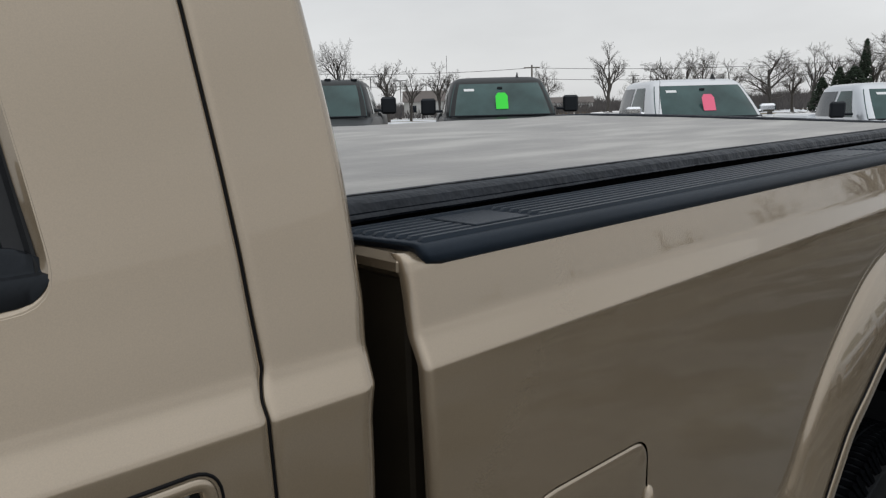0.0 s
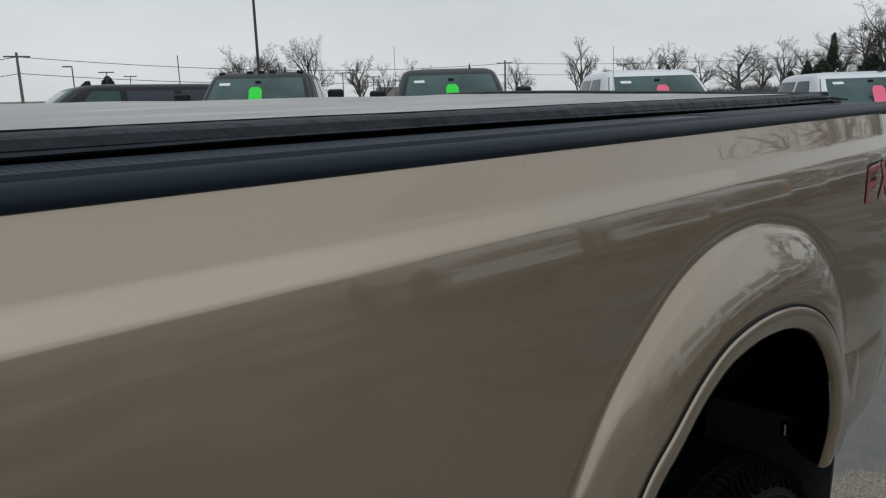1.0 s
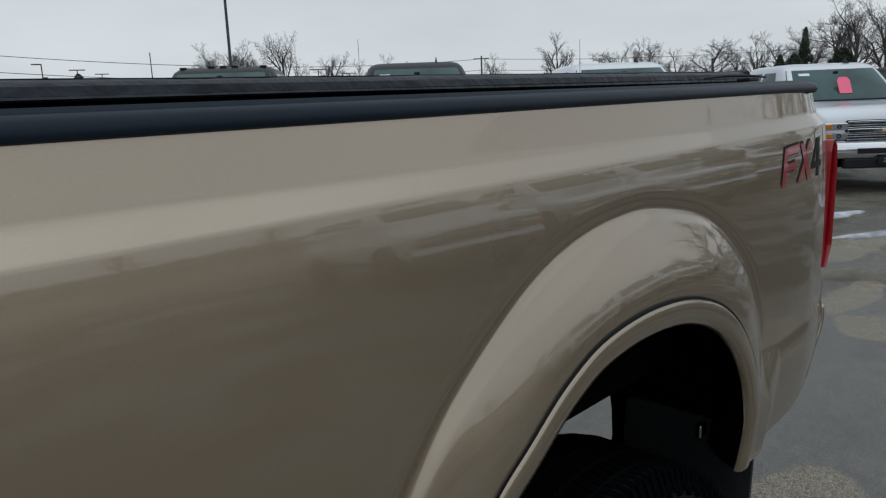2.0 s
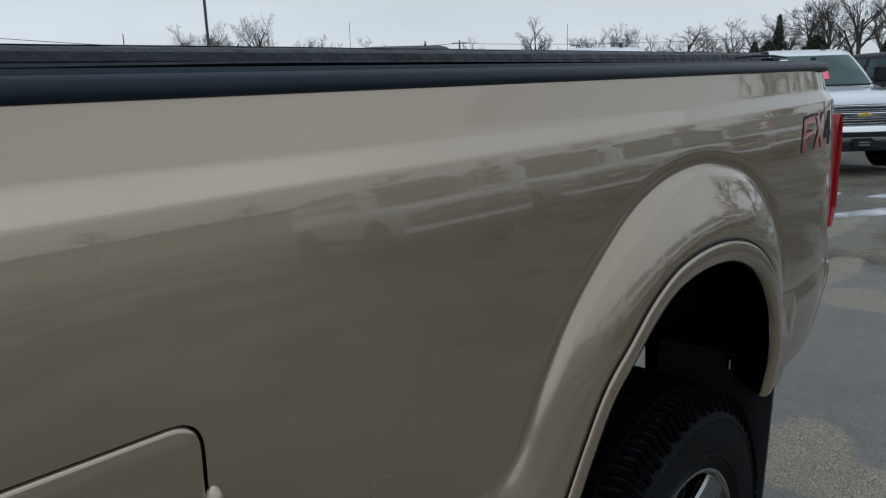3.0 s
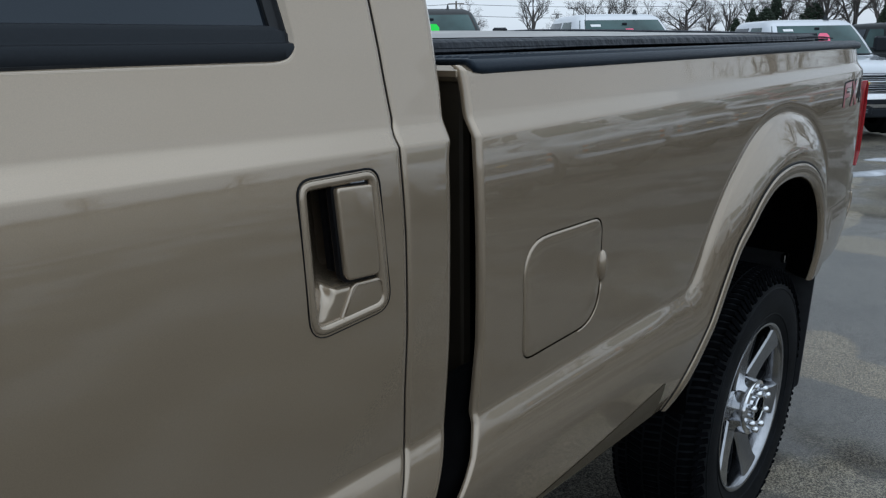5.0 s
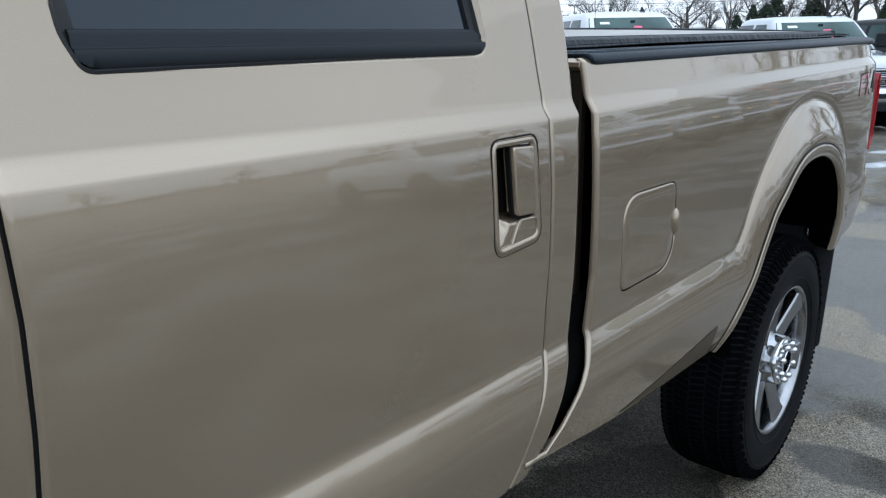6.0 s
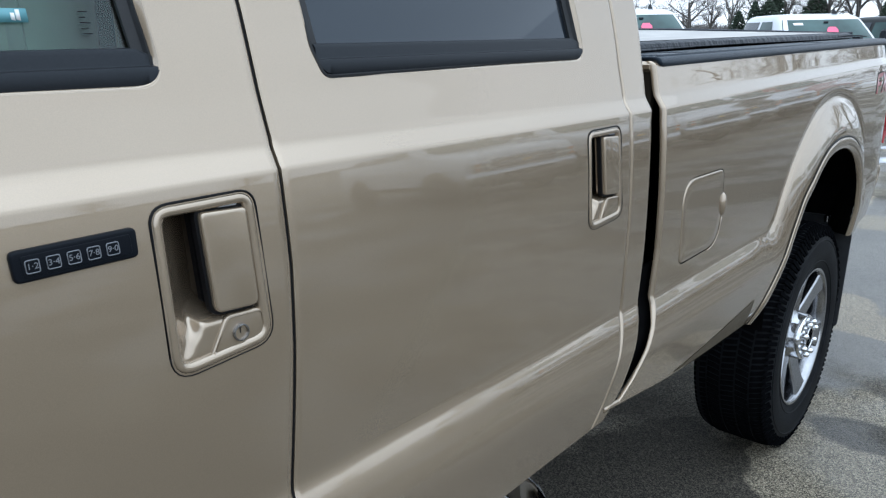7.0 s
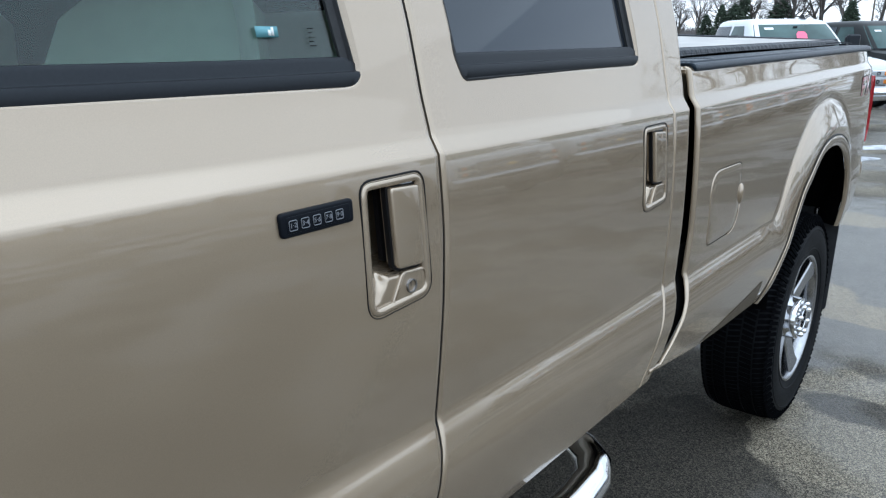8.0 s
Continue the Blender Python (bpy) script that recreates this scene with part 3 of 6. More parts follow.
def panel(name, parent, zs, left, right, nx, holes=(), cab=True, mirror=False, mat=None, label="", roll=0.0028, xs=None, flange=0.03, curl_right=0.0, curl_left=0.0):
    """A sheet of the body side between two edges, with holes, rounded and turned in at its outline."""
    u = np.linspace(0, 1, nx + 1) if xs is None else xs
    u = np.unique(np.concatenate([u, [0.004, 0.012], [0.988, 0.996]])) if xs is None else u
    lft, rgt = np.array([left(z) for z in zs]), np.array([right(z) for z in zs])
    X = lft[:, None] + (rgt - lft)[:, None] * u[None, :]
    V = np.repeat(zs[:, None], len(u), 1)
    Y = side(X, V, cab)
    e = np.minimum(X - lft[:, None], rgt[:, None] - X)
    Y = Y + roll * np.clip(1 - e / 0.005, 0, 1) ** 2
    if curl_right:
        q = np.clip((X - (rgt[:, None] - curl_right)) / curl_right, 0, 1)
        Y = Y + curl_right * (1 - np.sqrt(np.clip(1 - (q * 0.985) ** 2, 0, 1)))
    if curl_left:
        cl = (curl_left * np.interp(zs, [0.93, 1.0], [0.25, 1.0]))[:, None]
        q = np.clip((lft[:, None] + cl - X) / cl, 0, 1)
        Y = Y + cl * (1 - np.sqrt(np.clip(1 - (q * 0.985) ** 2, 0, 1)))
    Z = V + rake(X, V)
    if mirror:
        Y = 2 * YC - Y
    nz, nu = X.shape
    ok = np.ones((nz - 1, nu - 1), bool)
    cx, cz = (X[:-1, :-1] + X[1:, 1:]) / 2, (Z[:-1, :-1] + Z[1:, 1:]) / 2
    for h in holes:
        ok &= ~inside(h, cx, cz)
    # the sheet's edge follows each opening's outline
    pad = np.pad(ok.astype(int), 1, constant_values=-9)
    around = pad[:-1, :-1] + pad[1:, :-1] + pad[:-1, 1:] + pad[1:, 1:]
    rim = [tuple(q) for q in np.argwhere((around > 0) & (around < 4))] if holes else []
    segs = np.array([(p, q) for h in holes for p, q in zip(h, list(h[1:]) + [h[0]])], float) if holes else None
    for i, j in rim:
        p = np.array([X[i, j], Z[i, j]])
        ab = segs[:, 1] - segs[:, 0]
        t = np.clip(((p - segs[:, 0]) * ab).sum(1) / ((ab ** 2).sum(1) + 1e-12), 0, 1)
        near = segs[:, 0] + t[:, None] * ab
        dist = np.hypot(*(near - p).T)
        k = int(dist.argmin())
        if dist[k] < 0.012:
            nx_, nz_ = near[k]
            v_ = nz_ - float(rake(np.array(nx_), np.array(nz_)))
            y_ = float(side(np.array(nx_), np.array(v_), cab))
            X[i, j], Z[i, j], Y[i, j] = nx_, nz_, 2 * YC - y_ if mirror else y_
    s = Shape()
    s.v = [tuple(map(float, p)) for p in np.stack([X, Y, Z], 2).reshape(-1, 3)]
    idx = np.argwhere(ok)
    s.f = [(i * nu + j, i * nu + j + 1, (i + 1) * nu + j + 1, (i + 1) * nu + j) for i, j in idx]
    # turned-in edges
    inn = flange if not mirror else -flange
    ring = [(0, j) for j in range(nu)] + [(i, nu - 1) for i in range(1, nz)] + [(nz - 1, j) for j in range(nu - 2, -1, -1)] + [(i, 0) for i in range(nz - 2, 0, -1)]
    k = len(s.v)
    for i, j in ring:
        s.v.append((float(X[i, j]), float(Y[i, j] + inn), float(Z[i, j])))
    m = len(ring)
    for a in range(m):
        (i0, j0), (i1, j1) = ring[a], ring[(a + 1) % m]
        if not ok[min(i0, i1, nz - 2), min(j0, j1, nu - 2)]:
            continue
        s.f.append((i0 * nu + j0, k + a, k + (a + 1) % m, i1 * nu + j1))
    return part(name, s, mat or M_PAINT, parent, label, sharp=50)


truck = thing("pickup_truck", "tan metallic crew cab pickup with grey bed cover", "truck")

# -- cargo bed --
bed_xs = np.unique(np.round(np.concatenate([np.linspace(0, 0.02, 8), np.linspace(0.02, 0.70, 58), np.linspace(0.70, 1.93, 340), np.linspace(1.93, BED_END - 0.02, 34), np.linspace(BED_END - 0.02, BED_END, 6)]), 5)) / BED_END
bed_zs = np.unique(np.round(np.concatenate([np.arange(0.66, 1.39, 0.004), np.arange(1.39, 1.407, 0.003), np.arange(1.407, 1.419, 0.0012), np.arange(1.419, 1.46, 0.004), np.arange(1.46, 1.5, 0.008), [1.5, 1.5035, 1.5065, 1.509]]), 5))
cut = [tuple(p) for p in SEAM] + [(1.785, 0.3), (0.70, 0.3)]


def bed_front(z):
    return float(np.interp(z, [0.70, 0.798, 0.837, 0.887, 0.93, 0.975, 1.02, 1.10, 1.37, 1.41, 1.44, 1.47, 1.51], [-0.26, -0.18, -0.125, -0.080, -0.045, -0.018, -0.012, -0.003, 0.004, 0.006, 0.011, 0.013, 0.013]))


def bed_rear(z):
    return float(np.interp(z, [0.66, 0.72, 0.95, 1.030, 1.060, 1.32, 1.365, 1.41, 1.50], [2.20, 2.27, 2.350, 2.345, 2.300, 2.314, 2.314, 2.296, 2.280]))


fuel_hole = rounded([(0.105, 1.034), (0.344, 1.038), (0.349, 1.238), (0.100, 1.241)], [0.028, 0.075, 0.030, 0.070], 8)
low_edge = spline([(-0.24, 0.80), (-0.1, 0.782), (0.06, 0.757), (0.25, 0.735), (0.45, 0.718), (0.62, 0.706), (0.735, 0.70)], 6)
lower_front = [tuple(p) for p in low_edge] + [(0.76, 0.5), (-0.3, 0.5)]
rear_edge = spline([(1.775, 0.760), (1.87, 0.752), (2.00, 0.748), (2.12, 0.752), (2.22, 0.780), (2.30, 0.838), (2.342, 0.905), (2.350, 0.96)], 6)
lower_rear = [tuple(q) for q in rear_edge] + [(2.45, 0.96), (2.45, 0.5), (1.70, 0.5)]
bed_side = panel("bed_side", truck, bed_zs, bed_front, bed_rear, 0, holes=(cut, fuel_hole, lower_rear, lower_front), cab=False, xs=bed_xs, curl_left=0.007, curl_right=0.012, flange=0.004)
coarse_xs = np.linspace(0, 1, 130)
coarse_zs = zlist(0.66, 1.5, 0.016, ((1.392, 1.462, 0.008),))
panel("bed_side", truck, coarse_zs, bed_front, bed_rear, 0, holes=(cut, lower_rear, lower_front), cab=False, xs=coarse_xs, mirror=True, curl_left=0.018, curl_right=0.012)


def arch_lip(mirror, n_skip=1):
    """The inner lip round the wheel opening with the dark joint beside it."""
    pts = np.array([q for q in SEAM if q[1] > (0.745 if q[0] > 1.4 else 0.69)])[::n_skip]
    t = np.gradient(pts, axis=0)
    t /= np.linalg.norm(t, axis=1)[:, None]
    nrm = np.stack([t[:, 1], -t[:, 0]], 1)          # towards the wheel
    s, seal = Shape(), Shape()
    y0 = side(pts[:, 0], pts[:, 1])
    prof = [(-0.006, 0.000), (-0.004, -0.004), (0.004, -0.006), (0.020, -0.006), (0.032, -0.003), (0.038, 0.003), (0.039, 0.010), (0.030, 0.014)]
    sg = (lambda y: 2 * YC - y) if mirror else (lambda y: y)
    s.loft([[(p[0] + q[0] * d, sg(y + h), p[1] + q[1] * d) for d, h in prof] for p, q, y in zip(pts, nrm, y0)], False)
    part("wheel_arch_lip", s, M_PAINT, truck, sharp=60)
    # added black band that fills the shaded opening behind the lip
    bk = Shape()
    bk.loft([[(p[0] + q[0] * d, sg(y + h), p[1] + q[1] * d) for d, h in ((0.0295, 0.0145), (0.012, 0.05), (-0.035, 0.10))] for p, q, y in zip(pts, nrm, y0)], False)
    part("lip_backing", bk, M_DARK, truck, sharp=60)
    seal.tube([(p[0] - q[0] * 0.006, sg(y - 0.0015), p[1] - q[1] * 0.006) for p, q, y in zip(pts, nrm, y0)], [0.0016 + 0.0024 * math.exp(-((p[0] - 1.36) / 0.24) ** 2) for p in pts], 6)
    part("arch_seal", seal, M_BLACK_DECAL_SHADE, truck, "thin black rubber joint")


arch_lip(False)
arch_lip(True, 3)

for edge_pts in (low_edge, rear_edge):
    be = Shape()
    be.tube([(x, float(side(np.array(x), np.array(z))) + 0.006, z + 0.004) for x, z in edge_pts], 0.0075, 6)
    part("bed_lower_edge", be, M_PAINT, truck, sharp=0)

# stone guard film ahead of the wheel
sg_ = Shape()
sg_rows = []
for x in np.linspace(0.12, 0.640, 24):
    zb = float(np.interp(x, [p[0] for p in low_edge], [p[1] for p in low_edge])) + 0.006
    zt = zb + 0.002 + 0.088 * (x - 0.12) / 0.52
    sg_rows.append([(x, float(side(np.array(x), np.array(z))) - 0.0012, z) for z in np.linspace(zb, zt, 7)])
sg_.loft(sg_rows, False)
part("stone_guard", sg_, M_FILM, truck, "dull dark stone guard film", sharp=0)

# fuel door
fd = Shape()
o = inset(np.array(fuel_hole), 0.0025)
fc = o.mean(0)
rings = []
for k, dy in ((1.0, 0.012), (1.0, 0.0012), (0.985, -0.0010), (0.96, -0.0016), (0.75, -0.0016), (0.5, -0.0016), (0.25, -0.0016), (0.02, -0.0016)):
    p = fc + (o - fc) * k
    rings.append([(x, float(side(np.array(x), np.array(z))) + dy, z) for x, z in p])
fd.loft(rings, True)
fd.f.append(tuple(range(len(fd.v) - len(o), len(fd.v))))
fuel_door = part("fuel_door", fd, M_PAINT, truck, sharp=60)
fs = Shape().plate(inset(np.array(fuel_hole), -0.004), 0.004, 0.012)
part("fuel_door_recess", fs, M_DARK, truck, "black recess behind the fuel door")
ft = Shape()
for sc in range(9):
    a = math.pi * sc / 8
    ft_r = [(0.351 + 0.0125 * math.sin(a) * math.cos(b), float(side(np.array(0.351), np.array(1.145))) - 0.011 * math.sin(a) * max(0, math.sin(b)) + 0.001, 1.142 + 0.031 * math.cos(a)) for b in (math.pi * j / 8 for j in range(9))]
    if sc == 0:
        fr = []
    fr.append(ft_r)
ft.loft(fr, False)
part("finger_tab", ft, M_PAINT, fuel_door)
fe = Shape()
ring_o = [(x, float(side(np.array(x), np.array(z))) - 0.0012, z) for x, z in inset(np.array(fuel_hole), -0.0015)]
fe.tube([p for p in ring_o if p[0] > 0.18 and p[2] < 1.20], 0.0018, 5)
part("fuel_door_edge", fe, M_PAINT, truck, sharp=0)

# bed rail caps
def rail(mirror):
    s, ribs = Shape(), Shape()
    sg = (lambda y: 2 * YC - y) if mirror else (lambda y: y)
    prof = [(0.038, 1.495), (0.034, 1.497), (0.0325, 1.501), (0.0328, 1.506), (0.0345, 1.511), (0.0380, 1.5152), (0.043, 1.5172), (0.052, 1.5178), (0.140, 1.5178), (0.150, 1.516), (0.153, 1.510), (0.153, 1.49)]
    rings = []
    for x, k in ((0.0300, 0.45), (0.0303, 0.7), (0.0315, 0.88), (0.0335, 0.97), (0.037, 1.0), (0.055, 1.0), (0.09, 1.0)) + tuple((q, 1.0) for q in np.linspace(0.3, 2.18, 12)) + ((2.216, 0.97), (2.234, 0.86), (2.242, 0.6)):
        ring = []
        for y, h in prof:
            low = np.clip((1.516 - h) / 0.019, 0, 1)
            ring.append((x - (0.018 * float(np.clip((y - 0.045) / 0.1, 0, 1)) * float(np.clip((0.09 - x) / 0.05, 0, 1))) + (0.009 * low * low + 0.015 * np.clip((low - 0.72) / 0.28, 0, 1) ** 2) * (1 if x < 0.08 else 0), sg(y + (1 - k) * 0.012 * np.clip((0.10 - y) / 0.06, 0, 1)), h - (1 - k) * 0.007 + x * 0.0045))
        rings.append(ring)
    s.loft(rings, False)
    s.f.append(tuple(range(len(prof))))
    s.f.append(tuple(range(len(s.v) - len(prof), len(s.v))))
    cap = part("rail_cap", s, M_RAIL, truck, "black ribbed plastic bed rail cap", sharp=40)
    pockets = ((0.122, 0.222), (1.17, 1.36))
    for i in range(8):
        y = 0.0475 + i * 0.0140
        start = 0.0365 - 0.018 * (y - 0.0475) / 0.1
        spans = [(start, 2.195)]
        if 1 <= i <= 6:
            spans = [(start, pockets[0][0]), (pockets[0][1], pockets[1][0]), (pockets[1][1], 2.195)]
        for a, b in spans:
            ribs.loft([[(x, sg(y - w), h + x * 0.0045), (x, sg(y - w * 0.55), h + e + x * 0.0045), (x, sg(y + w * 0.55), h + e + x * 0.0045), (x, sg(y + w), h + x * 0.0045)]
                       for x, w, h, e in ((a, 0.0020, 1.5170, 0.0003), (a + 0.0015, 0.0040, 1.5170, 0.0022), (a + 0.005, 0.0052, 1.5170, 0.0042), (b - 0.005, 0.0052, 1.5170, 0.0042), (b - 0.0015, 0.0040, 1.5170, 0.0022), (b, 0.0020, 1.5170, 0.0003))], False)
    part("ribs", ribs, M_RAIL, cap, "raised black ribs", sharp=25)
    for a, b in pockets:
        pk = Shape()
        pk.box(a + 0.008, b - 0.008, min(sg(0.066), sg(0.137)), max(sg(0.066), sg(0.137)), 1.5163 + a * 0.0045, 1.5198 + a * 0.0045, 0.0010)
        part("stake_pocket_plug", pk, M_RAIL, cap)


rail(False)
rail(True)

# tonneau cover, its hems and clamps
cover = thing("tonneau_cover", "grey soft vinyl bed cover with damp streaks", "bed cover")
CROWN_Y, CROWN_Z = (0.195, 0.30, 0.6, 1.0, 1.25, 1.45, 1.60, 1.70, 1.76, 1.805), (1.5445, 1.5505, 1.5635, 1.5780, 1.5850, 1.5880, 1.5850, 1.5740, 1.5610, 1.5445)


def crown(y):
    """Height of the cover, arched over its bows."""
    return float(np.mean(np.interp(np.array(y) + np.linspace(-0.03, 0.03, 7), CROWN_Y, CROWN_Z)))


cs = Shape()
nx, ny = 60, 46
for i in range(nx + 1):
    x = 0.012 + (2.16 - 0.012) * i / nx
    for j in range(ny + 1):
        t = j / ny
        y = 0.195 + (1.805 - 0.195) * t
        w = 4 * t * (1 - t)
        sag = 0.0020 * math.sin(x * 9.0 + 1.0) * w + 0.0015 * noise.noise(Vector((x * 2.5, y * 4.0, 0.3))) + 0.0012 * noise.noise(Vector((x * 9, y * 2.0, 4.3)))
        cs.v.append((x, y, crown(y) + sag + x * (0.0045 - 0.004 * w)))
for i in range(nx):
    for j in range(ny):
        a = i * (ny + 1) + j
        cs.f.append((a, a + ny + 1, a + ny + 2, a + 1))
part("cover_sheet", cs, M_COVER, cover, sharp=0)
for mirror in (False, True):
    sg = (lambda y: 2 * YC - y) if mirror else (lambda y: y)
    h = Shape()
    rings = []
    for i in range(81):
        x = 0.004 + (2.17 - 0.004) * i / 80
        e = 0.0032 * noise.noise(Vector((x * 7, 1.7, 0))) + 0.0022 * noise.noise(Vector((x * 23, 5.1, 0)))
        end = 1.0 if x > 0.12 else 1 + (0.12 - x) * 0.9
        r = x * 0.0045
        up = 0.0038 * min(1.0, max(0.0, (1.7 - x) / 0.8)) * min(1.0, max(0.0, (x - 0.25) / 0.3))
        rings.append([(x, sg(0.166 - e), up + 1.5225 - 0.002 * (end - 1) * 10 + r), (x, sg(0.163 - e), up * 0.8 + 1.5255 + r), (x, sg(0.165 - e), up * 0.5 + 1.5290 + r), (x, sg(0.1665 - e * 0.5), 1.5300 + r), (x, sg(0.166 - e * 0.5), 1.5312 + r),
                      (x, sg(0.170), 1.5400 + r), (x, sg(0.176), 1.5440 + r), (x, sg(0.188), 1.5465 + r + e * 0.4), (x, sg(0.200), 1.5475 + r), (x, sg(0.206), 1.5445 + r)])
    h.loft(rings, False)
    hem = part("hem", h, M_HEM, cover, "black stitched vinyl edge", sharp=30)
    stc = Shape()
    stc.tube([(x, sg(0.1895), 1.5470 + x * 0.0045 + 0.0016 * noise.noise(Vector((x * 7, 1.7, 0))) * 0.4) for x in np.linspace(0.006, 2.16, 81)], 0.0008, 4)
    part("stitching", stc, M_BLACK_DECAL_SHADE, hem, "dark stitched seam")
    u = Shape()
    u.box(0.05, 2.16, min(sg(0.176), sg(0.215)), max(sg(0.176), sg(0.215)), 1.497, 1.540, 0.004)
    part("side_frame", u, M_DARK, cover)
    c = Shape()
    c.tube([(1.90, sg(0.155), 1.541), (1.95, sg(0.13), 1.545), (2.00, sg(0.10), 1.544), (2.05, sg(0.085), 1.540)], [0.002, 0.003, 0.003, 0.002], 6)
    c.box(1.99, 2.04, min(sg(0.095), sg(0.125)), max(sg(0.095), sg(0.125)), 1.532, 1.540, 0.002)
    part("latch", c, M_BLACK, cover, "black rear clamp")
fh = Shape()
fh.tube([(0.012, 0.18, 1.5370)] + [(0.010, float(y), crown(float(y)) - 0.0085) for y in np.linspace(0.23, 1.78, 24)] + [(0.012, 1.82, 1.5370)], 0.009, 8)
fh.loft([[(x, float(y), z) for x, z in ((0.004, 1.5105), (0.018, 1.5105), (0.018, crown(float(y)) - 0.010), (0.004, crown(float(y)) - 0.010))] for y in np.linspace(0.19, 1.81, 24)], True, True)
part("front_hem", fh, M_HEM, cover)
rh = Shape()
rh.tube([(2.165, 0.17, 1.548)] + [(2.17, float(y), crown(float(y)) + 0.001) for y in np.linspace(0.23, 1.78, 24)] + [(2.165, 1.83, 1.548)], 0.012, 8)
part("rear_hem", rh, M_HEM, cover)

# bed box: front wall, floor, tailgate, wheel housings
for mirror in (False, True):
    sg = (lambda y: 2 * YC - y) if mirror else (lambda y: y)
    b = Shape()
    b.box(0.0405, 2.225, min(sg(0.049), sg(0.150)), max(sg(0.049), sg(0.150)), 1.496, 1.5095, 0.004)
    part("bed_top_sheet", b, M_PAINT, truck)
b = Shape()
b.box(0.0112, 0.0400, 0.043, 1.957, 1.486, 1.5085, 0.007)
part("bed_front_flange", b, M_PAINT, truck)
# wall coloured dark for the shade of the narrow gap
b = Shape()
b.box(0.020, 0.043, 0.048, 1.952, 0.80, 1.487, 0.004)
part("bed_front_wall", b, M_GAP_SHADE, truck, "bed front wall, gap shade put in its dark brown")
b = Shape()
b.box(0.03, 2.23, 0.40, 1.6, 0.93, 0.96, 0.005)
for y0 in (0.1, 1.603):
    b.box(0.03, 0.83, y0, y0 + 0.297, 0.93, 0.96, 0.005)
    b.box(1.90, 2.23, y0, y0 + 0.297, 0.93, 0.96, 0.005)
part("bed_floor", b, M_DARK, truck)
for y0, y1 in ((0.135, 0.165), (1.835, 1.865)):
    b = Shape()
    b.box(0.03, 2.23, y0, y1, 0.96, 1.51, 0.006)
    part("bed_inner_wall", b, M_DARK, truck)
b = Shape()
b.box(2.235, 2.275, 0.10, 1.90, 0.93, 1.50, 0.012)
b.box(2.205, 2.28, 0.09, 1.91, 1.49, 1.515, 0.008)
part("tailgate", b, M_PAINT, truck)
for mirror in (False, True):
    sg = (lambda y: 2 * YC - y) if mirror else (lambda y: y)
    o = rounded([(2.296, 1.074), (2.322, 1.066), (2.354, 1.12), (2.358, 1.30), (2.344, 1.372), (2.318, 1.392), (2.304, 1.36)], 0.010, 3)
    t = Shape()
    t.loft([[(x + dx, sg(y), z) for x, z in o] for y, dx in ((0.046, 0.0), (0.032, 0.001), (0.020, 0.004), (0.017, 0.010), (0.021, 0.016), (0.034, 0.020), (0.14, 0.024), (0.15, 0.0))], True, True)
    part("tail_lamp", t, M_RED, truck, "tall red tail lamp lens")
b = Shape()
rings = []
for y, dx, dz in ((0.030, -0.02, 0.0), (0.036, 0.03, 0.0), (0.08, 0.10, 0.0), (0.3, 0.14, 0), (1.0, 0.15, 0), (1.7, 0.14, 0), (1.92, 0.10, 0), (1.964, 0.03, 0), (1.97, -0.02, 0)):
    rings.append([(2.25 + dx, y, 0.76), (2.285 + dx, y, 0.78), (2.29 + dx, y, 0.90), (2.275 + dx, y, 0.925), (2.23 + dx * 0.5, y, 0.93), (2.22, y, 0.78)])
b.loft(rings, True, True)
part("rear_bumper", b, M_CHROME, truck, "chrome rear step bumper")

# wheel wells, flaps, frame and axle
for mirror in (False, True):
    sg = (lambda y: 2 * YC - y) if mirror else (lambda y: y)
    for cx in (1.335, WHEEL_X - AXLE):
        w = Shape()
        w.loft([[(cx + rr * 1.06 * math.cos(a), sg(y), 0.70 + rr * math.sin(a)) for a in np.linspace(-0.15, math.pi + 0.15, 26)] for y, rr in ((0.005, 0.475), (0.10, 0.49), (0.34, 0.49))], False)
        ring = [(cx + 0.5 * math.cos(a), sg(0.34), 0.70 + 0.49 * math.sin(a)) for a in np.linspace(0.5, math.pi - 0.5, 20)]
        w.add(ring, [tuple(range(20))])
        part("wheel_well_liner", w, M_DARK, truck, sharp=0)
    f = Shape()
    f.plate(rounded([(0, 0), (0.30, 0), (0.30, 0.47), (0, 0.47)], 0.02, 3), 0.0, 0.010, at=lambda x, y, z: (1.80 + y + 0.03 * math.sin(3 * z) - 0.035 * (0.47 - z), sg(-0.012 + x), 0.345 + z))
    part("mud_flap", f, M_RUBBER, truck, "black rubber mud flap")
    r = Shape()
    r.box(-3.5, 2.25, min(sg(0.52), sg(0.62)), max(sg(0.52), sg(0.62)), 0.66, 0.80, 0.008)
    part("frame_rail", r, M_DARK, truck)
    r = Shape()
    r.tube([(0.55, sg(0.42), 0.62), (1.0, sg(0.42), 0.53), (1.38, sg(0.42), 0.50), (1.8, sg(0.42), 0.52), (2.1, sg(0.42), 0.58)], 0.03, 6)
    part("leaf_spring", r, M_DARK, truck)
    r = Shape()
    r.tube([(1.30, sg(0.36), 0.45), (1.60, sg(0.40), 0.95)], 0.028, 8)
    part("shock_absorber", r, M_BLACK, truck)
    r = Shape()
    r.box(1.755, 1.785, min(sg(0.07), sg(0.085)), max(sg(0.07), sg(0.085)), 0.80, 0.83, 0.003)
    part("liner_clip", r, M_ALLOY, truck, "small bright metal clip")
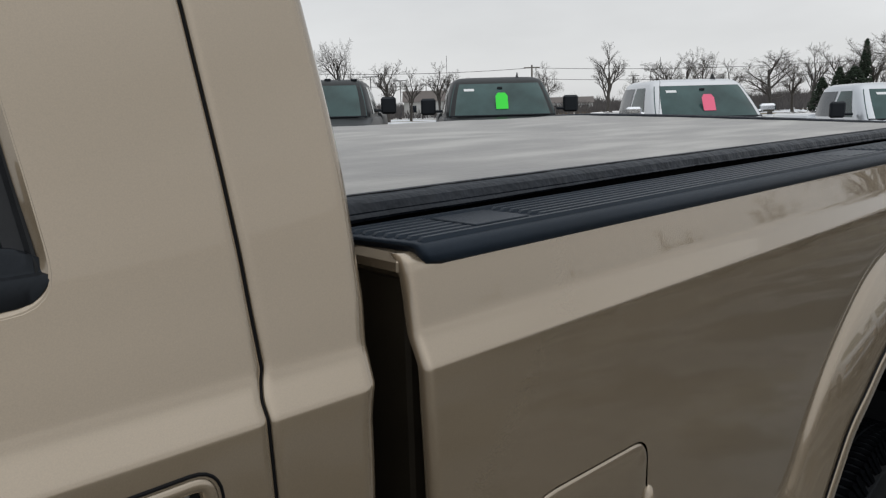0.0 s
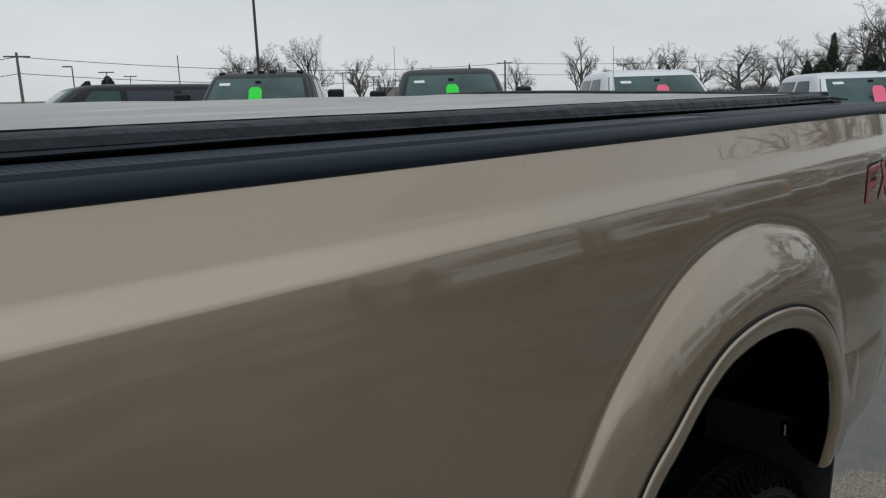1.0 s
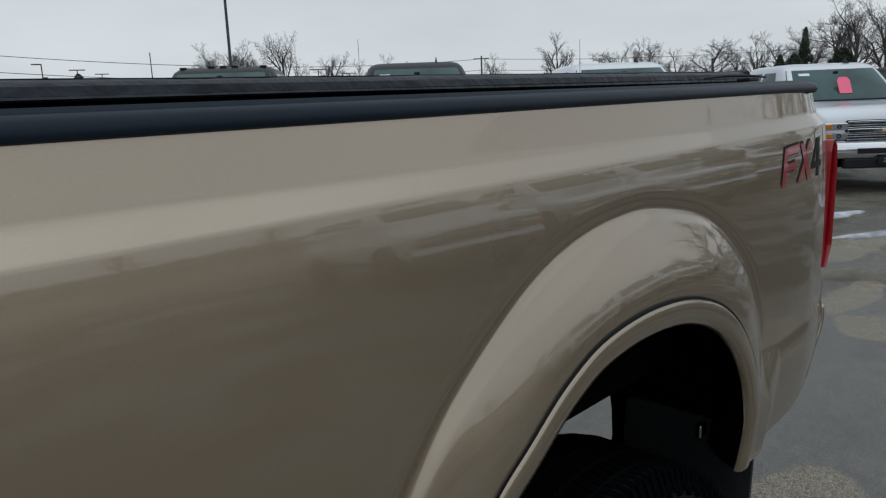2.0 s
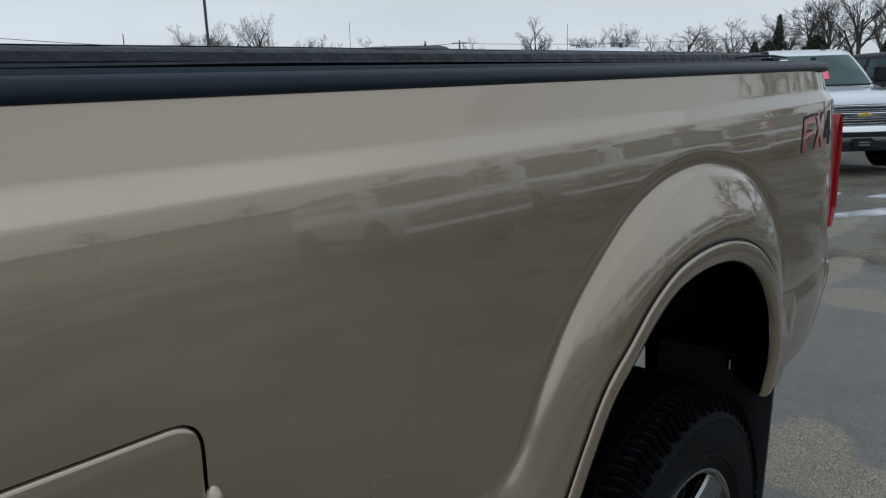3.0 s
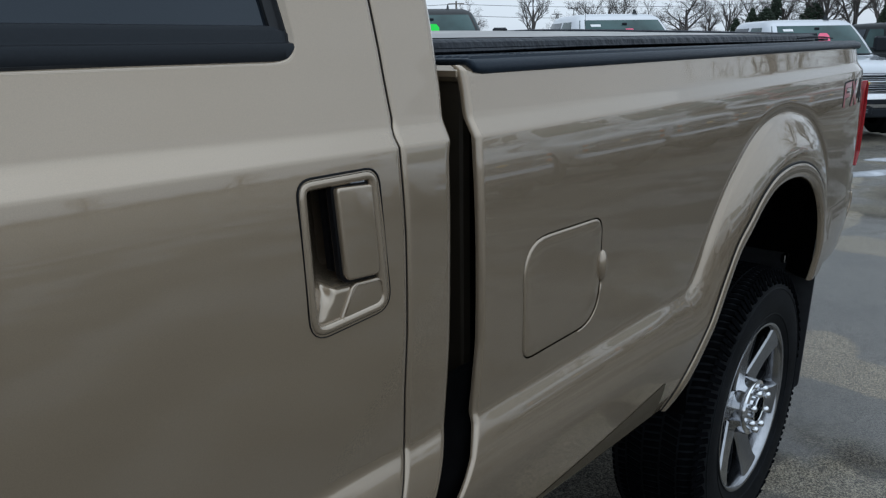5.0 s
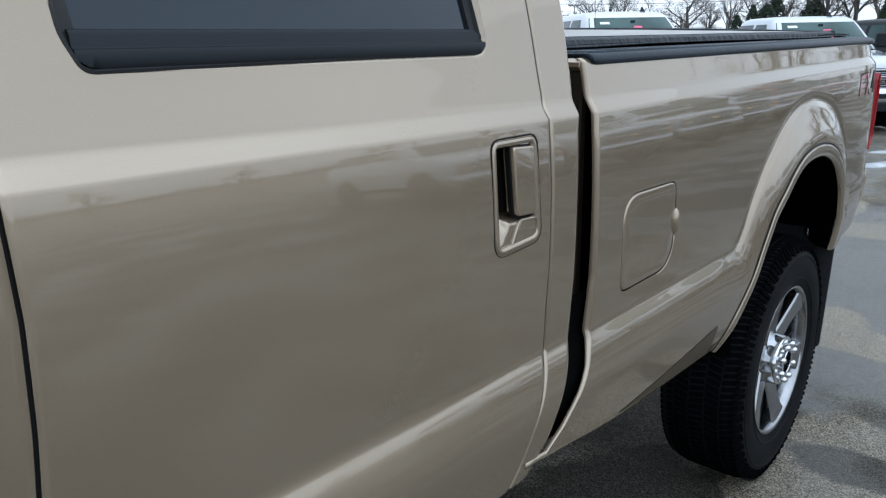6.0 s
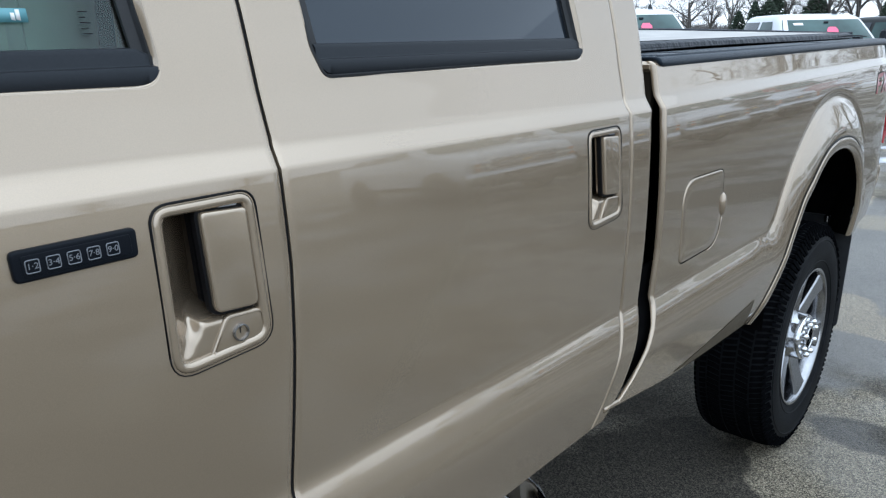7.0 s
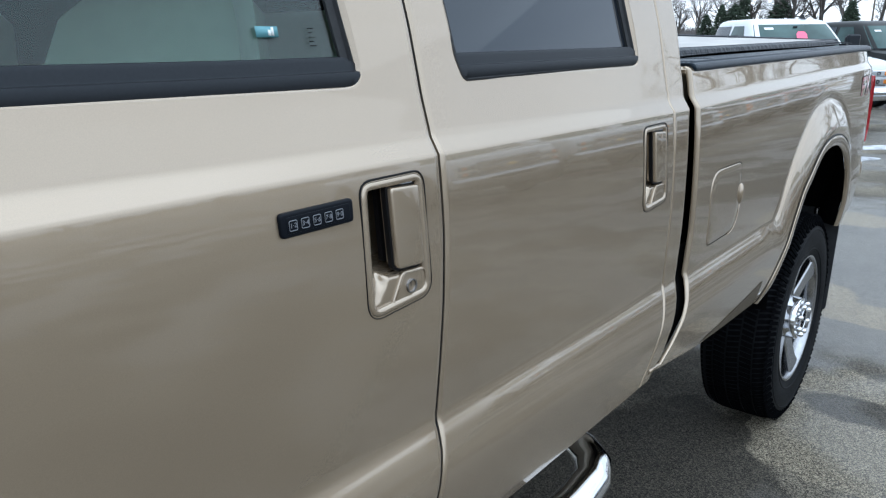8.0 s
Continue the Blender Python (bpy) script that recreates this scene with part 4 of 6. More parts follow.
for x in (WHEEL_X, WHEEL_X - AXLE):
    r = Shape()
    r.tube([(x, 0.2, WHEEL_Z), (x, 0.85, WHEEL_Z)], 0.05, 10).tube([(x, 1.15, WHEEL_Z), (x, 1.8, WHEEL_Z)], 0.05, 10)
    r.lathe([(-0.16, 0.03), (-0.14, 0.12), (0, 0.17), (0.14, 0.12), (0.16, 0.03)], (x, YC, WHEEL_Z), "y", 16)
    part("axle", r, M_DARK, truck)


# -- wheels --
def wheel(x, y_lip, outward):
    """A wheel, outer face at y_lip; outward: -1 for the near side, 1 for the far side."""
    s = -outward

    def yy(d):
        return y_lip + s * d

    w = thing("wheel", "", "")
    del_keys = [k for k in w.keys()]
    for k in del_keys:
        del w[k]
    w.parent = truck
    c = (x, 0, WHEEL_Z)

    def tr_(r):
        return 0.2725 + (r - 0.2725) * 1.118

    t = Shape()
    prof = [(0.012, 0.262), (0.004, 0.275), (-0.004, 0.292), (-0.010, 0.315), (-0.013, 0.345), (-0.008, 0.378), (0.002, 0.402), (0.014, 0.416), (0.030, 0.4235), (0.13, 0.427), (0.24, 0.4235), (0.256, 0.416), (0.27, 0.39), (0.275, 0.34), (0.26, 0.27)]
    t.lathe([(yy(d), tr_(r)) for d, r in prof], c, "y", 96)
    for r0, h in ((0.300, 0.0), (0.372, 0.0)):
        d = np.interp(r0, [0.292, 0.315, 0.345, 0.378], [-0.004, -0.010, -0.013, -0.008])
        t.lathe([(yy(d + 0.001), tr_(r0 - 0.004)), (yy(d - 0.0022), tr_(r0 - 0.001)), (yy(d - 0.0022), tr_(r0 + 0.001)), (yy(d + 0.001), tr_(r0 + 0.004))], c, "y", 96)
    tyre = part("tyre", t, M_TYRE, w, "black all-terrain tyre", sharp=40)
    tr = Shape()
    n = 122
    for i in range(n):
        for row, (d0, d1, skew) in enumerate(((0.004, 0.050, 0.012), (0.058, 0.100, -0.010), (0.108, 0.152, 0.010), (0.160, 0.202, -0.010), (0.210, 0.256, 0.012))):
            a0 = 2 * math.pi * (i + 0.5 * (row % 2)) / n
            wd = 2 * math.pi / n * 0.66
            pts = []
            for rr in (0.415, 0.4290):
                for d, sh in ((d0, -skew), (d1, skew)):
                    rad = tr_(rr) - (0.012 if (row == 0 and d == d0) or (row == 4 and d == d1) else 0.0)
                    for a in (a0 - wd / 2, a0 + wd / 2):
                        a2 = a + sh
                        pts.append((x + rad * math.cos(a2), yy(d), WHEEL_Z + rad * math.sin(a2)))
            tr.add(pts, [(4, 5, 7, 6), (0, 1, 5, 4), (2, 6, 7, 3), (0, 4, 6, 2), (1, 3, 7, 5)])
        # shoulder lugs on the sidewall
        a0 = 2 * math.pi * i / n
        wd = 2 * math.pi / n * (0.5 if i % 2 else 0.62)
        r_in = 0.392 if i % 2 else 0.384
        pts = [(x + tr_(r) * math.cos(a), yy(d), WHEEL_Z + tr_(r) * math.sin(a)) for r, d in ((r_in, -0.006), (r_in + 0.004, -0.011), (0.414, 0.0015), (0.428, 0.008)) for a in (a0 - wd / 2, a0 + wd / 2)]
        tr.add(pts, [(0, 1, 3, 2), (2, 3, 5, 4), (4, 5, 7, 6), (0, 2, 4, 6), (1, 7, 5, 3)])
    part("tread", tr, M_TREAD_SHADE, tyre, "worn tread blocks, wheel well shade in their colour", sharp=20)
    rim = Shape()
    rim.lathe([(yy(d), r) for d, r in ((0.006, 0.2745), (0.0, 0.2725), (-0.001, 0.268), (0.003, 0.262), (0.012, 0.257), (0.03, 0.254), (0.08, 0.245), (0.22, 0.240))], c, "y", 80)
    rm = part("rim", rim, M_ALLOY, w, "polished alloy rim", sharp=50)
    bk = Shape()
    bk.lathe([(yy(0.115), 0.03), (yy(0.105), 0.15), (yy(0.11), 0.243)], c, "y", 48)
    part("rim_back", bk, M_DARK_ALLOY, rm)
    for i in range(6):
        a = math.radians(90 + 14 + 60 * i)
        ca, sa = math.cos(a), math.sin(a)
        sp = Shape()
        rings = []
        for r, hw, d, th in ((0.085, 0.050, 0.040, 0.05), (0.13, 0.043, 0.034, 0.05), (0.18, 0.041, 0.026, 0.05), (0.225, 0.046, 0.016, 0.05), (0.258, 0.058, 0.008, 0.05)):
            ring = []
            for uu, dd in ((-hw, d + th), (-hw, d + 0.006), (-hw + 0.005, d), (hw - 0.005, d), (hw, d + 0.006), (hw, d + th)):
                ring.append((x + r * ca - uu * sa, yy(dd), WHEEL_Z + r * sa + uu * ca))
            rings.append(ring)
        sp.loft(rings, True, True)
        part("spoke", sp, M_ALLOY, rm, sharp=30)
        # pocket between two spokes
        a2 = a + math.radians(30)
        pc = Shape()
        po = [(0.115, 0.012), (0.155, 0.026), (0.205, 0.040), (0.238, 0.036), (0.240, 0.0), (0.238, -0.036), (0.205, -0.040), (0.155, -0.026), (0.115, -0.012)]
        pc.loft([[(x + (r * k + (1 - k) * 0.19) * math.cos(a2) - uu * k * math.sin(a2), yy(d), WHEEL_Z + (r * k + (1 - k) * 0.19) * math.sin(a2) + uu * k * math.cos(a2)) for r, uu in po] for k, d in ((1.0, 0.052), (1.0, 0.045), (0.93, 0.045), (0.9, 0.09))], True)
        part("spoke_pocket", pc, M_DARK_ALLOY, rm, "dark painted pocket", sharp=30)
    hb = Shape()
    hb.lathe([(yy(d), r) for d, r in ((0.06, 0.092), (0.004, 0.090), (-0.002, 0.088), (-0.004, 0.083), (-0.004, 0.046), (-0.001, 0.044), (0.05, 0.042))], c, "y", 48)
    hb.lathe([(yy(d), r) for d, r in ((-0.001, 0.046), (-0.016, 0.0455), (-0.018, 0.043), (-0.016, 0.040), (0.045, 0.038))], c, "y", 40)
    hub = part("hub_cover", hb, M_CHROME, w, "chrome hub cover", sharp=45)
    ax = Shape()
    ax.lathe([(yy(0.03), 0.0001), (yy(0.03), 0.02), (yy(0.036), 0.039)], c, "y", 24)
    part("axle_end", ax, M_DARK, hub)
    for i in range(8):
        a = math.radians(22.5 + 45 * i)
        lg = Shape()
        lg.lathe([(yy(d), r) for d, r in ((0.0, 0.0115), (-0.020, 0.0112), (-0.026, 0.009), (-0.029, 0.005), (-0.0295, 0.0001))], (x + 0.066 * math.cos(a), 0, WHEEL_Z + 0.066 * math.sin(a)), "y", 10)
        part("lug_nut", lg, M_CHROME, hub, sharp=40)
    return w


wheel(WHEEL_X, 0.010, -1)
for xx, yl, ow in ((WHEEL_X, 1.99, 1), (WHEEL_X - AXLE, 0.010, -1), (WHEEL_X - AXLE, 1.99, 1)):
    wheel(xx, yl, ow)

# -- cab --
def gap_front(z):      # joint between the front and rear door
    return float(np.interp(z, [0.774, 0.90, 0.967, 1.01, 1.10, 1.20, 1.30, 1.415, 1.445, 1.64, 1.93], [-1.068, -1.047, -1.028, -1.021, -1.011, -1.000, -0.993, -0.992, -0.987, -0.994, -1.02]))


def gap_rear(z):       # joint between the rear door and the cab corner
    return float(np.interp(z, [0.774, 0.814, 0.877, 0.967, 1.0, 1.09, 1.17, 1.30, 1.405, 1.425, 1.445, 1.53, 1.60, 1.72, 1.93], [-0.28, -0.255, -0.225, -0.182, -0.167, -0.164, -0.157, -0.150, -0.148, -0.147, -0.139, -0.141, -0.145, -0.151, -0.17]))


def cab_end(z):        # rear edge of the cab
    return float(np.interp(z, [0.774, 0.834, 0.90, 0.96, 1.0, 1.12, 1.24, 1.39, 1.435, 1.48, 1.57, 1.64, 1.73, 1.93], [-0.215, -0.158, -0.128, -0.094, -0.074, -0.064, -0.058, -0.047, -0.035, -0.029, -0.029, -0.032, -0.038, -0.073]))


def door_front(z):     # front edge of the front door
    return float(np.interp(z, [0.74, 1.0, 1.52, 1.60, 1.93], [-2.16, -2.14, -2.16, -2.08, -1.66]))


def fender_front(z):
    return float(np.interp(z, [0.7, 1.0, 1.42], [-3.68, -3.72, -3.62]))


REAR_C, REAR_R = [(-0.889, 1.5195), (-0.2685, 1.5195), (-0.304, 1.885), (-0.925, 1.885), (-0.904, 1.556)], [0.02, 0.030, 0.06, 0.06, 0.06]
FRONT_C, FRONT_R = [(-2.02, 1.536), (-1.1005, 1.5205), (-1.132, 1.885), (-1.70, 1.875)], [0.04, 0.030, 0.06, 0.06]
rear_win, front_win = rounded(REAR_C, REAR_R, 6), rounded(FRONT_C, FRONT_R, 6)


def handle_outline(x0):
    return rounded([(x0 - 0.1215, 1.214), (x0 + 0.002, 1.222), (x0 - 0.003, 1.396), (x0 - 0.120, 1.396)], [0.024, 0.024, 0.018, 0.018], 6)


H_FRONT, H_REAR = (-1.034, 0.008), (-0.192, -0.004)
door_z = zlist(0.774, 1.93, 0.012)
for mirror in (False, True):
    zs = door_z if not mirror else zlist(0.774, 1.93, 0.02, ((1.392, 1.462, 0.01),))
    nx = 110 if not mirror else 40
    hf = [[(x, z + H_FRONT[1]) for x, z in inset(np.array(handle_outline(H_FRONT[0])), 0.008)]] if not mirror else []
    hr = [[(x, z + H_REAR[1]) for x, z in inset(np.array(handle_outline(H_REAR[0])), 0.008)]] if not mirror else []
    fdoor = panel("front_door", truck, zs, door_front, lambda z: gap_front(z) - 0.0024, nx, holes=[front_win] + hf, mirror=mirror)
    rdoor = panel("rear_door", truck, zs, lambda z: gap_front(z) + 0.0024, lambda z: gap_rear(z) - 0.0017, nx, holes=[rear_win] + hr, mirror=mirror)
    panel("cab_corner", truck, zs, lambda z: gap_rear(z) + 0.0017, cab_end, 36, mirror=mirror, curl_right=0.020, flange=0.09)
    panel("front_fender", truck, zlist(0.70, 1.44, 0.016), fender_front, lambda z: door_front(min(z, 1.5)) - 0.006, 60,
          holes=[[(WHEEL_X - AXLE + 0.47 * math.cos(a), 0.62 + 0.52 * math.sin(a)) for a in np.linspace(0, 2 * math.pi, 40)]], mirror=mirror)
    sg = (lambda y: 2 * YC - y) if mirror else (lambda y: y)
    # black jamb behind the joints, and an added black tube for their shade
    for gx, zz in ((gap_front, (0.82, 1.93)), (gap_rear, (0.82, 1.93))):
        j = Shape()
        rings = []
        for z in np.linspace(zz[0], zz[1], 30):
            y = float(side(np.array(gx(z)), np.array(z), True)) + 0.013
            rings.append([(gx(z) - 0.03, sg(y), z), (gx(z) + 0.03, sg(y), z), (gx(z) + 0.03, sg(y + 0.03), z), (gx(z) - 0.03, sg(y + 0.03), z)])
        j.loft(rings, True, True)
        part("door_jamb", j, M_DARK, truck)
        dsl = Shape()
        dsl.tube([(gx(z), sg(float(side(np.array(gx(z)), np.array(z), True)) + 0.0052), z) for z in np.concatenate([np.linspace(0.80, 1.38, 30), np.linspace(1.39, 1.47, 30), np.linspace(1.48, 1.93, 20)])], 0.0022, 6)
        part("door_seal", dsl, M_BLACK_DECAL_SHADE, truck, "added black line for the shade in the door gap")
    # window glass, channels and belt mouldings
    for door, outline, glass, belt, cn, rd in ((fdoor, front_win, M_GLASS, (-2.0, -1.1020), FRONT_C, FRONT_R), (rdoor, rear_win, M_GLASS_DARK, (-0.893, -0.2700), REAR_C, REAR_R)):
        gs = Shape()
        oo = rounded(mitre(cn, -0.006), rd, 6)
        gs.loft([[(x, sg(float(side(np.array(x), np.array(z), True)) + d), z) for x, z in oo] for d in (0.016, 0.020)], True, True)
        pane = part("window_glass", gs, glass, door, "tinted side window" if glass is M_GLASS else "dark privacy glass", sharp=60)
        pane.visible_shadow = glass is not M_GLASS
        ch = Shape()
        pts = np.array(outline)
        mid_x = sum(q[0] for q in cn) / len(cn)
        rev = rounded(mitre(cn, 0.0045), [max(q - 0.005, 0.004) for q in rd], 6)
        flush = rounded(mitre(cn, -0.0012), rd, 6)
        outer = [a if a[0] > mid_x else b for a, b in zip(rev, flush)]
        inn = rounded(mitre(cn, 0.020), [max(q - 0.018, 0.004) for q in rd], 6)
        rv = Shape()
        rr = []
        pair = list(zip(flush, rounded(mitre(cn, 0.0060), [max(q - 0.006, 0.004) for q in rd], 6)))
        dense = []
        for a, b in zip(pair, pair[1:] + pair[:1]):
            k = max(1, int(math.dist(a[0], b[0]) / 0.015))
            dense += [[(p[0] + (q[0] - p[0]) * i / k, p[1] + (q[1] - p[1]) * i / k) for p, q in zip(a, b)] for i in range(k)]
        for (x0, z0), (x1, z1) in dense:
            y0 = float(side(np.array(x0), np.array(z0), True))
            rr.append([(x0, sg(y0 - 0.0003), z0), (x0 * 0.8 + x1 * 0.2, sg(y0 + 0.001), z0 * 0.8 + z1 * 0.2), (x1, sg(y0 + 0.0085), z1)])
        rv.loft(rr + rr[:1], False)
        part("window_reveal", rv, M_PAINT, door, sharp=40)
        rings = []
        for (x0, z0), (x1, z1) in zip(outer, inn):
            y0 = float(side(np.array(x0), np.array(z0), True))
            dp = 0.006 if x0 > mid_x else 0.0
            rings.append([(x0, sg(y0 - 0.0008 + dp), z0), (x0 * 0.85 + x1 * 0.15, sg(y0 - 0.0015 + dp), z0 * 0.85 + z1 * 0.15), (x0 * 0.7 + x1 * 0.3, sg(y0 + 0.010), z0 * 0.7 + z1 * 0.3), (x1, sg(y0 + 0.012), z1), (x1, sg(y0 + 0.017), z1)])
        ch.loft(rings + rings[:1], False)
        part("window_channel", ch, M_RUBBER, door, "black rubber channel", sharp=40)
        bl = Shape()
        rings = []
        for x in np.concatenate([np.linspace(belt[0], belt[0] + 0.03, 8), np.linspace(belt[0] + 0.06, belt[1] - 0.040, 12), belt[1] - 0.030 * (1 - np.sin(np.linspace(0, 0.37 * math.pi, 9)))]):
            q = min(0.999, max(0.0, (x - belt[1] + 0.030) / 0.030))
            lift = 0.013 * max(0.0, 1 - (x - belt[0]) / 0.03) ** 2 + 0.028 * (1 - math.sqrt(1 - q * q))
            y0 = float(side(np.array(x), np.array(1.535), True))
            zc = 1.5205 + (0.003 if x < -1.3 else 0.0) * min(1.0, (-1.3 - x) / 0.3)
            rings.append([(x, sg(y0 + a), zc + max(min(h, 0.040 - 0.0125 * q * q), lift)) for a, h in ((0.008, 0.000), (0.0015, 0.0005), (0.0, 0.004), (0.0, 0.016), (0.002, 0.0205), (0.006, 0.0220), (0.007, 0.024), (0.008, 0.034), (0.011, 0.039), (0.016, 0.040))])
        bl.loft(rings, False)
        bl.f.append(tuple(range(len(bl.v) - 10, len(bl.v))))
        part("belt_moulding", bl, M_BLACK, door, "black window belt moulding", sharp=40)
    # sill step bar
    st = Shape()
    st.tube([(-2.2, sg(0.16), 0.66), (-2.16, sg(0.06), 0.655), (-2.08, sg(-0.012), 0.652), (-1.9, sg(-0.030), 0.65), (-0.62, sg(-0.030), 0.65), (-0.52, sg(-0.022), 0.651), (-0.46, sg(0.005), 0.653), (-0.425, sg(0.05), 0.657), (-0.41, sg(0.11), 0.66), (-0.41, sg(0.25), 0.665)], 0.043, 14, squash=0.8)
    bar = tagged(part("step_bar", st, M_CHROME, truck, "chrome tubular step bar"))
    pd = Shape()
    pd.box(-1.9, -0.68, min(sg(-0.055), sg(0.0)), max(sg(-0.055), sg(0.0)), 0.681, 0.690, 0.003)
    part("step_pad", pd, M_BLACK, bar, "black rubber step pad")

def skin(x, z):
    """y of the door's outer face at x and the true height z."""
    return float(side(np.array(x), np.array(z - float(rake(np.array(x), np.array(z)))), True))


# door handles
def handle(x0, dz, door, lock):
    def at(x, y, z):
        return (x, skin(x, z) + y, z)

    o = np.array([(x, z + dz) for x, z in handle_outline(x0)])
    zc = dz
    bz = Shape()
    rings = []
    for d, y in ((-0.0015, 0.004), (-0.0005, -0.0005), (0.002, -0.0020), (0.005, -0.0022), (0.008, -0.0014), (0.0105, 0.0020), (0.0115, 0.006)):
        rings.append([at(x, y, z) for x, z in inset(o, d)])
    bz.loft(rings, True)
    bezel = part("handle_bezel", bz, M_PAINT, door, sharp=60)
    # black tube in the joint, thickened at top left to draw the shadow
    gv = Shape()
    ro = [at(x, -0.0003, z) for x, z in inset(o, -0.0035)]
    gv.tube(ro + ro[:1], [0.0007 + 0.0009 * min(1.0, max(0.0, (p[2] - p[0] + x0 - dz - 1.325) / 0.10)) for p in ro + ro[:1]], 6)
    part("bezel_shadow_gap", gv, M_BLACK_DECAL_SHADE, bezel, "thin dark joint, thicker at top left for its shadow", sharp=0)
    # scooped pocket: deep beside the paddle, rising to the lower pad
    pk = Shape()
    n, m = 64, 52
    ii = inset(o, 0.0108)
    xs = np.linspace(ii[:, 0].min() - 0.001, ii[:, 0].max() + 0.001, m)
    zz = np.linspace(ii[:, 1].min() - 0.001, ii[:, 1].max() + 0.001, n)
    field = []
    for z in zz:
        for x in xs:
            left, top = x - xs[0], zz[-1] - z
            low = z - zz[0]
            pad = z < (1.268 + dz) and x > x0 - 0.083 + 0.035 * np.clip((1.262 + dz - z) / 0.04, -1, 0) - 0.030 * np.clip((1.262 + dz - z) / 0.045, 0, 1)
            sm = float(np.clip(left / 0.056, 0, 1))
            depth = 0.058 * sm ** 1.15 * np.clip(top / 0.004, 0, 1)
            depth *= np.clip(((z - (1.252 + dz)) / 0.030), 0.0, 1) ** 0.8 * 0.9 + 0.10
            depth += 0.006 * (1 - math.exp(-((left / 0.010) ** 2))) * np.clip(low / 0.01, 0, 1)
            if pad:
                depth = 0.0005
            field.append(0.0055 + depth if not pad else 0.0045)
    fl = np.array(field).reshape(n, m)
    for _ in range(5):
        fl = (fl + np.pad(fl, 1, mode="edge")[:-2, 1:-1] + np.pad(fl, 1, mode="edge")[2:, 1:-1] + np.pad(fl, 1, mode="edge")[1:-1, :-2] + np.pad(fl, 1, mode="edge")[1:-1, 2:]) / 5
    fl[:, 0], fl[:, -1], fl[0], fl[-1] = 0.0055, 0.0055, 0.0055, 0.0055
    for i, z in enumerate(zz):
        for k, x in enumerate(xs):
            pk.v.append(at(x, fl[i, k], z))
    for i in range(n - 1):
        for j in range(m - 1):
            a = i * m + j
            pk.f.append((a, a + 1, a + m + 1, a + m))
    part("handle_pocket", pk, M_PAINT, bezel, sharp=0)
    pd = Shape()
    po = rounded([(x0 - 0.066, 1.272 + zc), (x0 - 0.0115, 1.268 + zc), (x0 - 0.0125, 1.381 + zc), (x0 - 0.069, 1.384 + zc)], [0.009, 0.009, 0.006, 0.006], 5)
    pd.plate(po, -0.0035, 0.018, 0.0032, at=at)
    part("paddle", pd, M_PAINT, bezel, "tan pull paddle", sharp=40)
    # added black plates that give the pocket its shade behind the paddle
    ds = Shape()
    ds.plate(inset(np.array(po), -0.0040), 0.0042, 0.0125, at=at)
    ds.plate(rounded([(x0 - 0.066, 1.278 + zc), (x0 - 0.012, 1.272 + zc), (x0 - 0.016, 1.384 + zc), (x0 - 0.068, 1.388 + zc)], 0.006, 4), 0.026, 0.034, at=at)
    part("paddle_shadow", ds, M_BLACK_DECAL_SHADE, bezel, "black plates for the shade behind the paddle")
    wr = Shape()
    wr.plate(rounded([(x0 - 0.045, 1.3855 + zc), (x0 - 0.022, 1.3845 + zc), (x0 - 0.022, 1.3872 + zc), (x0 - 0.045, 1.3882 + zc)], 0.001, 2), 0.001, 0.004, at=at)
    part("spring_plate", wr, M_ALLOY, bezel, "bright metal strip")
    pl = Shape()
    p2 = rounded([(x0 - 0.078, 1.219 + zc), (x0 - 0.006, 1.2245 + zc), (x0 - 0.0085, 1.260 + zc), (x0 - 0.052, 1.2625 + zc)], [0.006, 0.009, 0.008, 0.010], 5)
    pl.plate(inset(np.array(p2), -0.0028), 0.0008, 0.008, 0.003, at=at)
    part("lower_pad", pl, M_PAINT, bezel, sharp=40)
    pr = Shape()
    rp = [at(x, -0.0002, z) for x, z in p2]
    pr.tube(rp + rp[:1], 0.0007, 5)
    part("pad_edge", pr, M_PAINT, bezel, sharp=0)
    if lock:
        lc = Shape()
        cx, cz = x0 - 0.0385, 1.2415 + zc
        cy = skin(cx, cz)
        lc.lathe([(cy + 0.002, 0.0105), (cy - 0.0022, 0.0100), (cy - 0.0025, 0.0085), (cy + 0.0015, 0.0078), (cy + 0.002, 0.006), (cy + 0.002, 0.0001)], (cx, 0, cz), "y", 24)
        lk = part("lock_cylinder", lc, M_ALLOY, bezel, "bright metal key lock", sharp=40)
        kh = Shape()
        kh.box(cx - 0.0011, cx + 0.0011, cy + 0.0008, cy + 0.003, cz - 0.0052, cz + 0.0052, 0.0003)
        part("key_slot", kh, M_BLACK_DECAL_SHADE, lk)
        kb = Shape()
        kb.lathe([(cy + 0.0012, 0.0064), (cy + 0.0010, 0.0058), (cy + 0.0010, 0.0001)], (cx, 0, cz), "y", 20)
        part("key_barrel", kb, M_DARK_ALLOY, lk, "dark lock barrel", sharp=40)


near_doors = [o for o in truck.children if o.name.startswith(("front_door", "rear_door")) and o.data.vertices[0].co.y < 1]
